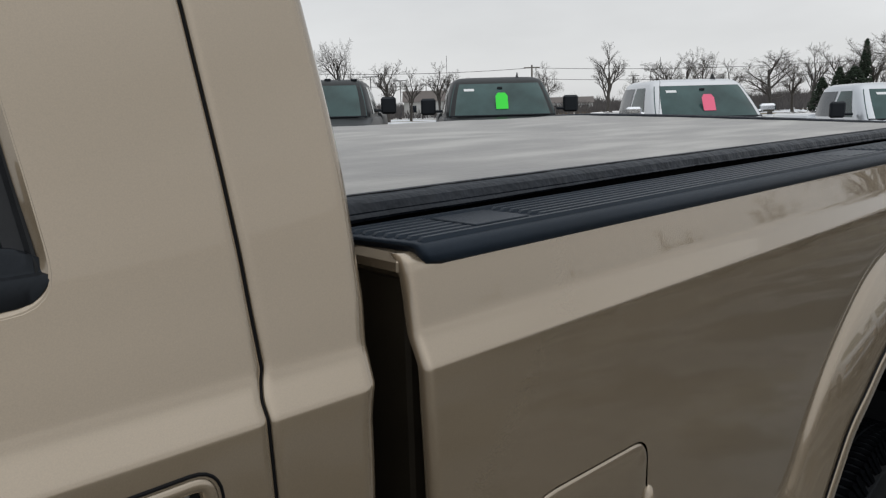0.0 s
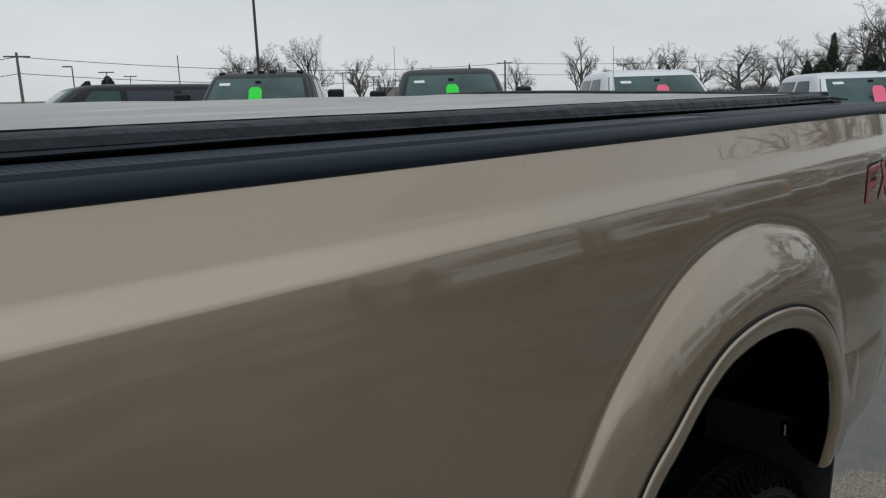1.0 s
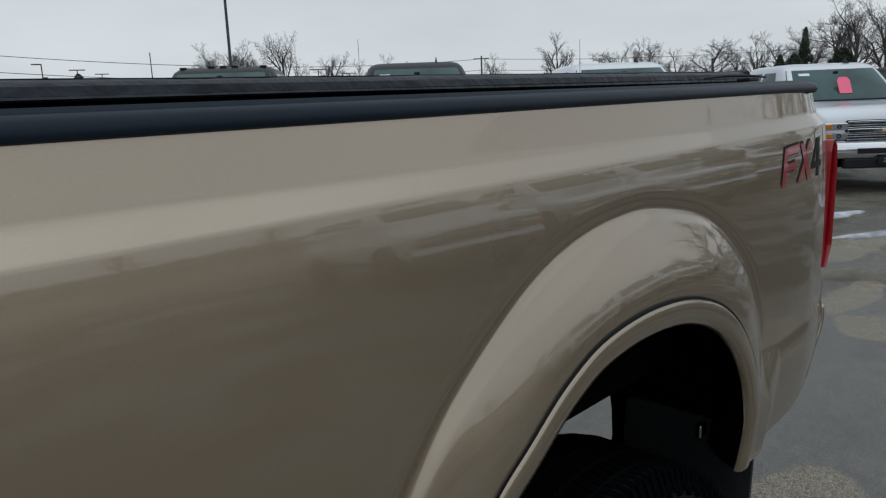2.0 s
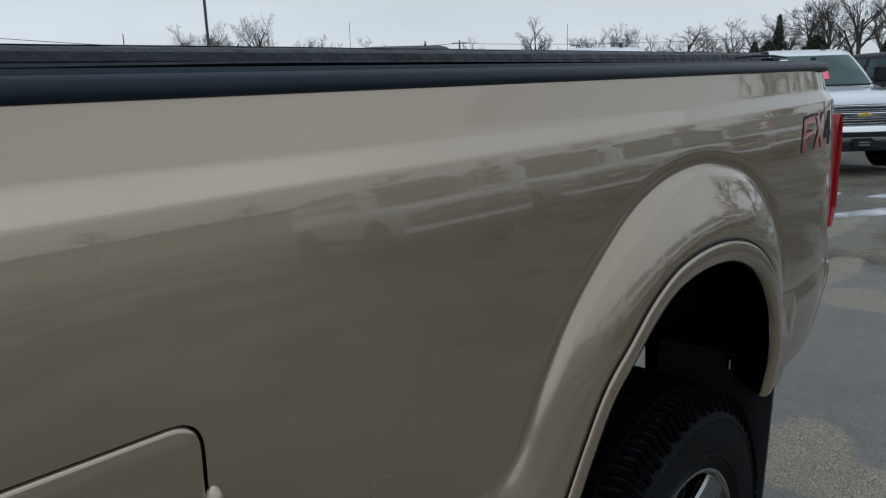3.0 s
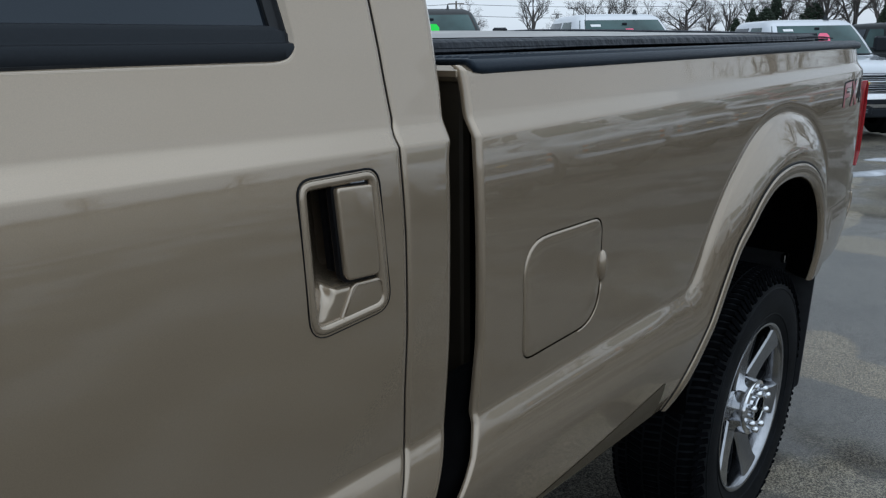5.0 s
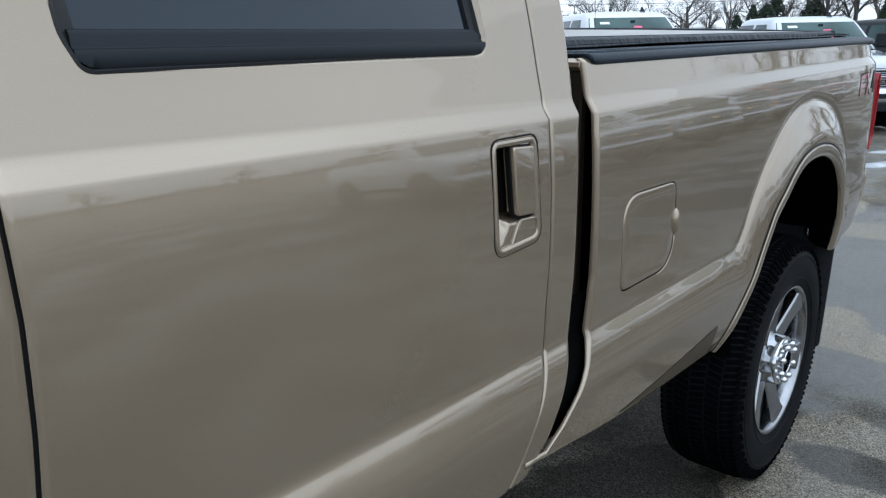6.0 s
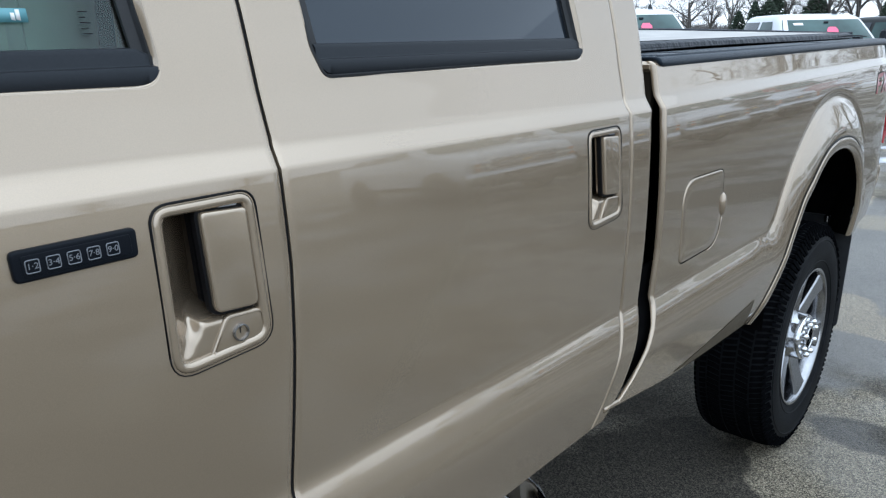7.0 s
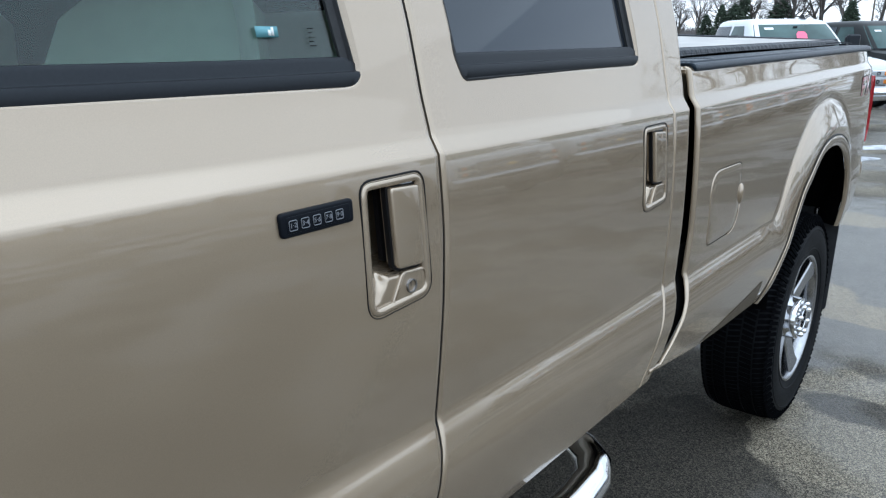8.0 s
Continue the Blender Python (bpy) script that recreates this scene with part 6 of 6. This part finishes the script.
        part("plate_bar", s, M_KEY, pl)
    # underside and tail
    s = Shape()
    s.box(long + 0.2, -0.2, -0.6, 0.6, 0.36, 0.56, 0.02)
    part("chassis", s, M_DARK, v)
    for k in (-1, 1):
        s = Shape()
        s.box(long - 0.03, long + 0.06, min(k * 0.80, k * 0.95), max(k * 0.80, k * 0.95), 0.86, 1.25, 0.015)
        part("tail_lamp", s, M_RED, v, "red tail lamp lens")
    s = Shape()
    s.box(long - 0.14, long + 0.05, -0.96, 0.96, 0.52, 0.72, 0.03)
    part("rear_bumper", s, M_CHROME if chrome else M_BLACK, v)
    # roof fin, marker lamps, whip
    s = Shape()
    s.loft([[(-2.05 - 0.02 * 0, 0.36, roof_z - 0.03), (-2.25, 0.335, roof_z - 0.03), (-2.25, 0.385, roof_z - 0.03)], [(-2.16, 0.36, roof_z + 0.065), (-2.235, 0.355, roof_z + 0.07), (-2.235, 0.365, roof_z + 0.07)]], True, True)
    part("roof_fin", s, M_BLACK, v, sharp=20)
    if lamps:
        for y in (-0.62, -0.18, 0.0, 0.18, 0.62):
            s = Shape()
            s.box(-2.14, -2.03, y - 0.05, y + 0.05, roof_z - 0.045, roof_z - 0.008 + 0.012 * (abs(y) < 0.3), 0.01)
            part("marker_lamp", s, M_BLACK, v, "dark roof marker lamp")
    if whip:
        s = Shape()
        s.tube([(-1.10, -0.90, 1.22), (-1.12, -0.90, 2.28)], 0.0035, 5)
        part("whip_aerial", s, M_BLACK, v)
    if tag:
        s = Shape()
        o = rounded([(-0.10, 0.0), (0.10, 0.0), (0.10, 0.21), (0.06, 0.262), (-0.06, 0.262), (-0.10, 0.21)], 0.012, 3)
        s.plate(o, -0.002, 0.002, at=lambda y, d, z: (0.5 * front_x(0, 1.435, 0.02) + 0.5 * front_x(0, 1.435 + z, 0.02) - d, y, 1.435 + z))
        part("hang_tag", s, tag, v, "bright blank price tag", sharp=30)
        s = Shape()
        s.box(front_x(0, 1.77, 0.010), front_x(0, 1.77, 0.028), -0.045, 0.045, 1.755, 1.80, 0.01)
        part("mirror_stalk", s, M_BLACK, v)
    s = Shape()
    s.plate([(-0.60, 0), (-0.43, 0), (-0.43, 0.04), (-0.60, 0.04)], -0.001, 0.001, at=lambda y, d, z: (front_x(y, 1.735 + z, 0.012) - d, y, 1.735 + z))
    part("windscreen_sticker", s, M_WHITE, v)
    return v


ROW = Vector((0.757, -0.653, 0))
HEAD = Vector((-0.653, -0.757, 0))


def parked(tag_xy, turn=0.0, z=0.0):
    """The pose of a vehicle of the row whose tag hangs over tag_xy."""
    yaw = math.degrees(math.atan2(HEAD.y, HEAD.x)) + turn
    d = Vector((math.cos(radians(yaw)), math.sin(radians(yaw)), 0))
    p = Vector((*tag_xy, 0)) + d * 1.56
    c = p - d * 2.6
    return pose(p.x, p.y, z + ground_z(c.x, c.y), 0, 0, yaw)


vehicle("pickup_truck", "dark grey pickup with black tow mirrors, green tag", "truck", parked((6.17, 9.79)), M_PAINT_GREY, tag=M_GREEN_TAG, lamps=True, roof_z=1.96, whip=False)
vehicle("pickup_truck", "charcoal pickup with black tow mirrors, green tag", "truck", parked((8.62, 7.95)), M_PAINT_GREY, tag=M_GREEN_TAG, roof_z=1.98)
vehicle("pickup_truck", "white pickup with pale mirrors and pink tag", "truck", parked((11.03, 5.62)), M_PAINT_WHITE, tag=M_PINK_TAG, mirrors="chrome", roof_z=1.97)
vehicle("pickup_truck", "silver pickup, chrome grille, pink tag", "truck", parked((13.75, 3.27), -8), M_PAINT_SILVER, tag=M_PINK_TAG, roof_z=1.95, whip=False)
vehicle("pickup_truck", "dark grey crew cab pickup beside the silver one", "truck", pose(18.6, 1.25, ground_z(18.6, 3.0), 0, 0, 230), M_PAINT_GREY, roof_z=2.0, whip=False)
vehicle("family_van", "black van parked side on behind the row", "van", pose(2.9, 14.4, ground_z(2.9, 14.4) - 0.03, 0, 0, 172), M_PAINT_BLACK, bed=False, mirrors="chrome", roof_z=1.90, whip=False, chrome=False)
# the row across the lane, mirrored in the tan paint
LANE = (("sport_utility", "white utility vehicle across the lane", "car", M_PAINT_WHITE, False), ("pickup_truck", "silver pickup across the lane", "truck", M_PAINT_SILVER, True),
        ("pickup_truck", "white pickup across the lane", "truck", M_PAINT_WHITE, True), ("pickup_truck", "dark grey pickup across the lane", "truck", M_PAINT_GREY, True),
        ("sport_utility", "silver utility vehicle across the lane", "car", M_PAINT_SILVER, False), ("pickup_truck", "dark red pickup across the lane", "truck", M_PAINT_RED, True),
        ("pickup_truck", "white pickup across the lane", "truck", M_PAINT_WHITE, True))
for i, (nm, lb, ct, mt, bd) in enumerate(LANE):
    x, y = 7.2 + 3.4 * i, -5.6 - 0.12 * i + 0.2 * (i % 3)
    vehicle(nm, lb, ct, pose(x, y, ground_z(x, y), 0, 0, 108 + 3 * (i % 2)), mt, bed=bd, whip=False, mirrors="body", roof_z=1.92 if bd else 1.80)


# ---- trees ----
def bare_tree(seed, height, spread=0.55, fork=0.35, wide=1.0):
    """A leafless tree: tapered trunk and limbs, and a crown of fine twigs."""
    rng = random.Random(seed)
    trunk, crown = Shape(), Shape()

    def grow(p, d, length, r, depth):
        steps = 4 if depth < 3 else 3
        pts, rad = [p], [r]
        q, dd = Vector(p), Vector(d)
        for i in range(steps):
            dd = (dd + Vector((rng.uniform(-1, 1), rng.uniform(-1, 1), rng.uniform(-0.5, 0.9))) * (0.10 + 0.035 * depth)).normalized()
            q = q + dd * (length / steps)
            pts.append(q.copy())
            rad.append(max(r * (1 - 0.62 * (i + 1) / steps), 0.0070 * height / 9))
        (trunk if depth < 2 else crown).tube(pts, rad, 7 if depth == 0 else (5 if depth < 3 else 3), caps=False)
        if depth >= 5 or length < 0.035 * height:
            return
        n = (7, 5, 4, 4, 3)[depth] + (rng.random() < 0.4)
        for i in range(n):
            t = fork + (1 - fork) * (i + rng.random() * 0.9) / n if depth == 0 else 0.25 + 0.75 * (i + rng.random()) / n
            t = min(t, 0.99)
            j = min(int(t * steps), steps - 1)
            f = t * steps - j
            base = pts[j].lerp(pts[j + 1], f)
            axis = (pts[j + 1] - pts[j]).normalized()
            a = rng.uniform(0, 2 * math.pi)
            side_ = axis.orthogonal().normalized()
            side_.rotate(Matrix.Rotation(a, 3, axis))
            ang = spread * rng.uniform(0.7, 1.25) * wide
            nd = (axis * math.cos(ang) + side_ * math.sin(ang) + Vector((0, 0, 0.14 if depth < 3 else 0.02))).normalized()
            grow(base, nd, length * rng.uniform(0.40, 0.60) * (1.12 - 0.35 * t if depth == 0 else 1.0), max(rad[j] * rng.uniform(0.50, 0.70), 0.0060 * height / 9), depth + 1)

    grow(Vector((0, 0, -0.1)), Vector((0, 0, 1)), height * 0.74, height * 0.030, 0)
    top = max(v[2] for v in trunk.v + crown.v)
    k = height / top
    for s in (trunk, crown):
        s.v = [(x * k, y * k, z * k) for x, y, z in s.v]
    return trunk, crown


def tree_thing(trunk, crown, label):
    t = thing("bare_tree", label, "tree", "bare trees round the lot")
    part("trunk", trunk, M_BARK, t, sharp=0)
    part("crown", crown, M_TWIG, t, sharp=0)
    return t


KINDS = [tree_thing(*bare_tree(s, 10.0, sp, fk, wd), "leafless grey-brown tree with fine twigs") for s, sp, fk, wd in ((3, 0.70, 0.32, 1.0), (11, 0.78, 0.25, 1.1), (23, 0.66, 0.45, 0.95), (37, 0.85, 0.28, 1.1), (41, 0.58, 0.38, 0.9), (58, 0.75, 0.25, 1.0))]
EYE0 = Vector((0.0, -0.55, 1.57))
TREES = ((61.6, 3.9, 80, 3, 1.3), (60.4, 4.75, 82, 0, 1.3), (59.0, 4.95, 84, 1, 1.2), (57.7, 3.95, 86, 3, 1.3), (55.5, 5.35, 80, 5, 1.6), (52.0, 3.95, 88, 2, 1.1), (50.2, 3.25, 92, 4, 0.7), (47.9, 3.6, 95, 4, 0.7), (47.0, 3.05, 100, 2, 0.8),
         (45.3, 2.4, 110, 0, 0.7), (39.9, 3.4, 95, 1, 0.9), (35.2, 4.7, 85, 4, 1.0), (33.4, 2.4, 95, 2, 0.6), (31.0, 3.65, 92, 0, 1.1), (29.5, 3.95, 95, 1, 0.9), (28.3, 3.85, 95, 3, 1.0), (26.7, 3.05, 100, 4, 0.8), (23.8, 3.65, 84, 3, 1.9), (22.3, 2.8, 95, 2, 0.8),
         (21.2, 3.9, 88, 4, 0.7), (19.2, 3.65, 86, 0, 1.5), (17.4, 4.05, 85, 2, 1.0), (16.4, 5.1, 62, 5, 1.8), (15.0, 5.8, 60, 1, 1.8), (13.2, 5.9, 62, 0, 1.6), (11.6, 6.0, 58, 4, 1.4), (9.8, 5.8, 62, 5, 1.7), (7.6, 6.0, 60, 2, 1.6), (5.6, 5.2, 60, 1, 1.6), (3.6, 5.0, 65, 3, 1.6),
         (-1.0, 6.0, 60, 0, 1.8), (-5.0, 5.5, 58, 5, 1.8), (-9.0, 7.0, 50, 2, 2.0), (-15.5, 13.0, 32, 1, 3.6), (-9.5, 9.0, 40, 4, 2.6), (-17.0, 5.0, 55, 3, 1.6), (-24.0, 3.4, 80, 4, 1.2), (-31.0, 3.2, 82, 0, 1.2), (-38.0, 3.0, 86, 5, 1.2), (-47.0, 3.4, 80, 2, 1.2),
         (-58.0, 3.0, 85, 1, 1.3), (-69.0, 3.4, 90, 3, 1.4), (-83.0, 3.2, 92, 5, 1.4), (-98.0, 3.3, 90, 1, 1.4), (-112.0, 3.0, 90, 0, 1.4))
KIND_R = [float(np.percentile(np.hypot(*np.array([v.co[:2] for v in k.children[1].data.vertices]).T), 97)) for k in KINDS]
rng = random.Random(5)
used = set()
for az, el, dist, kind, half in TREES:
    h = EYE0.z + dist * math.tan(radians(el)) + 0.3
    x, y = EYE0.x + dist * math.cos(radians(az)), EYE0.y + dist * math.sin(radians(az))
    k, fat = h / 10.0, dist * math.tan(radians(half)) / KIND_R[kind]
    m = Matrix.Translation((x, y, -0.3)) @ Matrix.Rotation(rng.uniform(0, 6.28), 4, "Z") @ Matrix.Diagonal((fat, fat, k, 1))
    if kind not in used:
        KINDS[kind].matrix_basis = m
        used.add(kind)
    else:
        copy_thing(KINDS[kind], m @ Matrix.Diagonal((1 / KINDS[kind].scale.x, 1 / KINDS[kind].scale.y, 1 / KINDS[kind].scale.z, 1)))


def evergreen(seed, height, radius):
    rg = random.Random(seed)
    trunk, crown = Shape(), Shape()
    trunk.tube([(0, 0, -0.1), (0, 0, height * 0.9)], [height * 0.025, height * 0.005], 6)
    for i in range(900):
        t = rg.random() ** 0.8
        z = height * (0.06 + 0.94 * t)
        r = radius * (1 - t) ** 0.75 * rg.uniform(0.45, 1.08) + 0.05
        a = rg.uniform(0, 2 * math.pi)
        c = Vector((r * math.cos(a), r * math.sin(a), z))
        out = Vector((math.cos(a), math.sin(a), -0.35 + rg.uniform(-0.3, 0.5))).normalized()
        sd = out.cross(Vector((0, 0, 1))).normalized()
        L, W = height * rg.uniform(0.05, 0.09), height * rg.uniform(0.018, 0.035)
        crown.add([c - out * L * 0.5 - sd * W, c - out * L * 0.5 + sd * W, c + out * L * 0.6, c + Vector((0, 0, W))], [(0, 1, 3), (1, 2, 3), (2, 0, 3), (0, 2, 1)])
    return trunk, crown


firs = []
for s, h, r in ((2, 5, 1.5), (9, 5, 1.1)):
    a, b = evergreen(s, h, r)
    f = thing("evergreen_tree", "dense dark green evergreen", "tree", "evergreens")
    part("trunk", a, M_BARK, f, sharp=0)
    part("crown", b, M_PINE, f, sharp=-1)
    firs.append(f)
for i, (az, el, dist, kind, fat) in enumerate(((19.6, 2.0, 80, 0, 0.9), (18.7, 2.0, 80, 0, 1.5), (18.1, 3.7, 84, 1, 0.55), (20.6, 1.35, 82, 0, 1.2), (15.8, 2.15, 60, 0, 1.6), (11.4, 2.0, 54, 1, 1.2), (69.8, 2.5, 115, 0, 1.3), (72.5, 1.3, 120, 0, 0.8))):
    h = EYE0.z + dist * math.tan(radians(el)) + 0.1
    k = h / 5.0
    m = Matrix.Translation((EYE0.x + dist * math.cos(radians(az)), EYE0.y + dist * math.sin(radians(az)), 0)) @ Matrix.Rotation(az * 7, 4, "Z") @ Matrix.Diagonal((k * fat, k * fat, k, 1))
    if i in (0, 2):
        firs[kind].matrix_basis = m
    else:
        copy_thing(firs[kind], m @ Matrix.Diagonal((1 / firs[kind].scale.x, 1 / firs[kind].scale.y, 1 / firs[kind].scale.z, 1)))

# far woods and scrub: fine upright stems in a broken band
fw = Shape()
rng = random.Random(12)
for i in range(26000):
    az = rng.uniform(-180, 180) if i % 4 == 0 else rng.uniform(0, 80)
    dist = rng.uniform(110, 300)
    base_h = 3.0 + 2.0 * noise.noise(Vector((az * 0.09, dist * 0.004, 1.0))) + 1.6 * noise.noise(Vector((az * 0.5, 3.0, dist * 0.01)))
    if 3 < az < 26:
        base_h += 1.0
    h = max(0.8, base_h * rng.uniform(0.45, 1.15) * dist / 200)
    x, y = dist * math.cos(radians(az)), dist * math.sin(radians(az))
    w = rng.uniform(0.06, 0.16) * dist / 200
    tx, ty = -math.sin(radians(az)), math.cos(radians(az))
    gz = ground_z(x, y) - 0.2
    for k in range(3):
        ln = rng.uniform(-0.35, 0.35) * h
        b0 = rng.uniform(0, 0.5) * h * (k > 0)
        fw.add([(x - tx * w, y - ty * w, gz + b0), (x + tx * w, y + ty * w, gz + b0), (x + tx * ln, y + ty * ln, gz + h * rng.uniform(0.75, 1.0) * (1.0 if k == 0 else 0.9))], [(0, 1, 2)])
far = part("far_woods", fw, M_FAR, sharp=-1)
tagged(far, "distant leafless woods and scrub", "woods", kind="stuff")

# dead grass beyond the row
gs = Shape()
rng = random.Random(8)
for i in range(5000):
    az, dist = rng.gauss(35, 3.2) if i < 3200 else rng.uniform(8, 62), rng.uniform(26, 40)
    x, y = dist * math.cos(radians(az)), dist * math.sin(radians(az)) - 0.5
    h, a = rng.uniform(0.5, 1.25) * (1.0 if i < 3200 else 0.45), rng.uniform(0, 3.14)
    lx, ly = rng.uniform(-0.2, 0.2), rng.uniform(-0.2, 0.2)
    c, s_ = 0.03 * math.cos(a), 0.03 * math.sin(a)
    gz = ground_z(x, y)
    gs.add([(x - c, y - s_, gz - 0.02), (x + c, y + s_, gz - 0.02), (x + lx, y + ly, gz + h)], [(0, 1, 2)])
gr_ob = part("dead_grass", gs, M_GRASS, sharp=-1)
tagged(gr_ob, "dry brown grass at the edge of the lot", "grass", kind="stuff")


# ---- snow left on the asphalt ----
def snow_patch(x, y, rx, ry, turn, seed, h=0.07):
    s = Shape()
    n = 40
    rings = []
    for k, hh in ((1.0, -0.004), (0.97, h * 0.25), (0.88, h * 0.6), (0.65, h * 0.9), (0.35, h), (0.08, h * 0.95)):
        ring = []
        for j in range(n):
            a = 2 * math.pi * j / n
            q = 1 + 0.34 * noise.noise(Vector((2.2 * math.cos(a), 2.2 * math.sin(a), seed))) + 0.16 * noise.noise(Vector((6 * math.cos(a), 6 * math.sin(a), seed + 9)))
            px, py = rx * q * k * math.cos(a), ry * q * k * math.sin(a)
            z = hh * (1 + 0.5 * noise.noise(Vector((px * 3, py * 3, seed))))
            wx, wy = x + px * math.cos(turn) - py * math.sin(turn), y + px * math.sin(turn) + py * math.cos(turn)
            ring.append((wx, wy, z + ground_z(wx, wy)))
        rings.append(ring)
    s.loft(rings, True, True)
    ob = part("snow_patch", s, M_SNOW, sharp=0)
    return tagged(ob, "dirty thawing snow patch on the asphalt", "snow", "snow patches")


row_turn = math.atan2(ROW.y, ROW.x)
rng = random.Random(21)
snow_patch(9.2, 1.35, 0.7, 0.13, row_turn + 0.2, 1.3, 0.03)
snow_patch(10.9, 1.15, 0.6, 0.18, row_turn - 0.1, 4.1, 0.03)
snow_patch(9.9, 2.3, 0.7, 0.16, row_turn + 0.3, 6.6, 0.04)
snow_patch(12.6, -0.2, 1.4, 0.4, row_turn, 8.2)
snow_patch(8.6, 3.3, 1.1, 0.3, row_turn, 2.9)
for i in range(22):
    a = -11 + i * 1.35
    p = Vector((11.0, 5.6, 0)) + ROW * a - HEAD * rng.uniform(5.0, 9.5)
    snow_patch(p.x, p.y, rng.uniform(0.9, 2.2), rng.uniform(0.5, 1.0), row_turn + rng.uniform(-0.3, 0.3), 30 + i, rng.uniform(0.06, 0.2))

# ---- poles, wires, far buildings ----
def far_at(az, dist):
    return Vector((EYE0.x + dist * math.cos(radians(az)), EYE0.y + dist * math.sin(radians(az)), 0))


def lamp_post(az, el, dist, thick, arm):
    p = far_at(az, dist)
    h = EYE0.z + dist * math.tan(radians(el))
    t = thing("street_lamp", "dark steel lot lamp with flat head", "street lamp", "lot lamps")
    t.matrix_basis = pose(p.x, p.y, 0, 0, 0, az + 90)
    s = Shape()
    s.tube([(0, 0, -0.1), (0, 0, h)], [thick, thick * 0.8], 8)
    part("post", s, M_POLE, t)
    for k in arm:
        s = Shape()
        s.box(min(0, k), max(0, k), -0.12, 0.12, h - 0.10, h + 0.02, 0.03)
        part("lamp_head", s, M_POLE, t)


lamp_post(59.3, 12.0, 45, 0.09, (0.9,))
for az, el, dist, arm in ((71.9, 3.3, 85, (0.9,)), (69.8, 2.9, 100, (-0.9, 0.9)), (68.3, 2.6, 115, (-0.9, 0.9)), (53.2, 2.55, 100, (-1.1, 1.1)), (50.9, 2.2, 115, (-1.0, 1.0)), (48.9, 1.9, 130, (-1.0, 1.0)), (65.0, 4.0, 95, ()), (32.0, 2.45, 110, (-0.9, 0.9)), (33.2, 2.05, 130, (-0.9, 0.9))):
    lamp_post(az, el, dist, 0.07, arm)


def utility_pole(az, el, dist):
    p = far_at(az, dist)
    h = EYE0.z + dist * math.tan(radians(el))
    t = thing("utility_pole", "weathered wooden utility pole with crossarm", "pole", "utility poles")
    t.matrix_basis = pose(p.x, p.y, 0, 0, 0, az + 90)
    s = Shape()
    s.tube([(0, 0, -0.2), (0, 0, h)], [0.16, 0.11], 8)
    part("post", s, M_WOOD_POLE, t)
    s = Shape()
    s.box(-1.1, 1.1, -0.06, 0.06, h - 0.45, h - 0.3, 0.01)
    part("crossarm", s, M_WOOD_POLE, t)
    return p, h


p1, h1 = utility_pole(75.1, 4.2, 80)
p2, h2 = utility_pole(40.8, 3.1, 105)
p3, h3 = utility_pole(10.0, 3.0, 130)
p4, h4 = utility_pole(88.0, 4.6, 80)
for a, ha, b, hb in ((p1, h1, p2, h2), (p2, h2, p3, h3), (p4, h4, p1, h1)):
    for drop in (0.4, 1.9):
        s = Shape()
        pts = []
        for i in range(25):
            t = i / 24
            q = a.lerp(b, t)
            pts.append((q.x, q.y, ha + (hb - ha) * t - drop - 1.1 * 4 * t * (1 - t)))
        s.tube(pts, 0.030, 4)
        tagged(part("power_cable", s, M_WIRE), "thin dark overhead cable between poles", "cable", "overhead cables")


def far_house(az, dist, w, d, h, roof, label, wall):
    p = far_at(az, dist)
    t = thing("house", label, "building", "far buildings")
    t.matrix_basis = pose(p.x, p.y, 0, 0, 0, az + 90)
    s = Shape()
    s.box(-w / 2, w / 2, -d / 2, d / 2, 0, h, 0.02)
    part("wall", s, wall, t)
    s = Shape()
    s.loft([[(-w / 2 - 0.3, -d / 2 - 0.3, h + 0.003), (-w / 2 - 0.3, 0, h + roof), (-w / 2 - 0.3, d / 2 + 0.3, h + 0.003)], [(w / 2 + 0.3, -d / 2 - 0.3, h + 0.003), (w / 2 + 0.3, 0, h + roof), (w / 2 + 0.3, d / 2 + 0.3, h + 0.003)]], True, True)
    part("roof", s, M_ROOF, t, sharp=20)
    n = max(2, int(w / 3))
    for i in range(n):
        x = -w / 2 + w * (i + 0.5) / n
        s = Shape()
        s.box(x - 0.6, x + 0.6, d / 2 - 0.03, d / 2 + 0.03, 1.0, min(2.2, h - 0.4), 0.02)
        s2 = Shape()
        s2.box(x - 0.6, x + 0.6, -d / 2 - 0.03, -d / 2 + 0.03, 1.0, min(2.2, h - 0.4), 0.02)
        part("window", s, M_GLASS_DARK, t)
        part("window", s2, M_GLASS_DARK, t)


far_house(73.5, 110, 26, 12, 3.0, 0.5, "long low pale commercial building", M_BUILD)
far_house(66.5, 130, 18, 10, 3.2, 0.6, "low pale building behind the lot", M_BUILD)
far_house(48.6, 130, 9, 8, 2.8, 1.9, "small house with a brown gabled roof", M_BUILD)
far_house(38.5, 150, 12, 8, 2.0, 1.2, "low far farm building", M_BUILD)
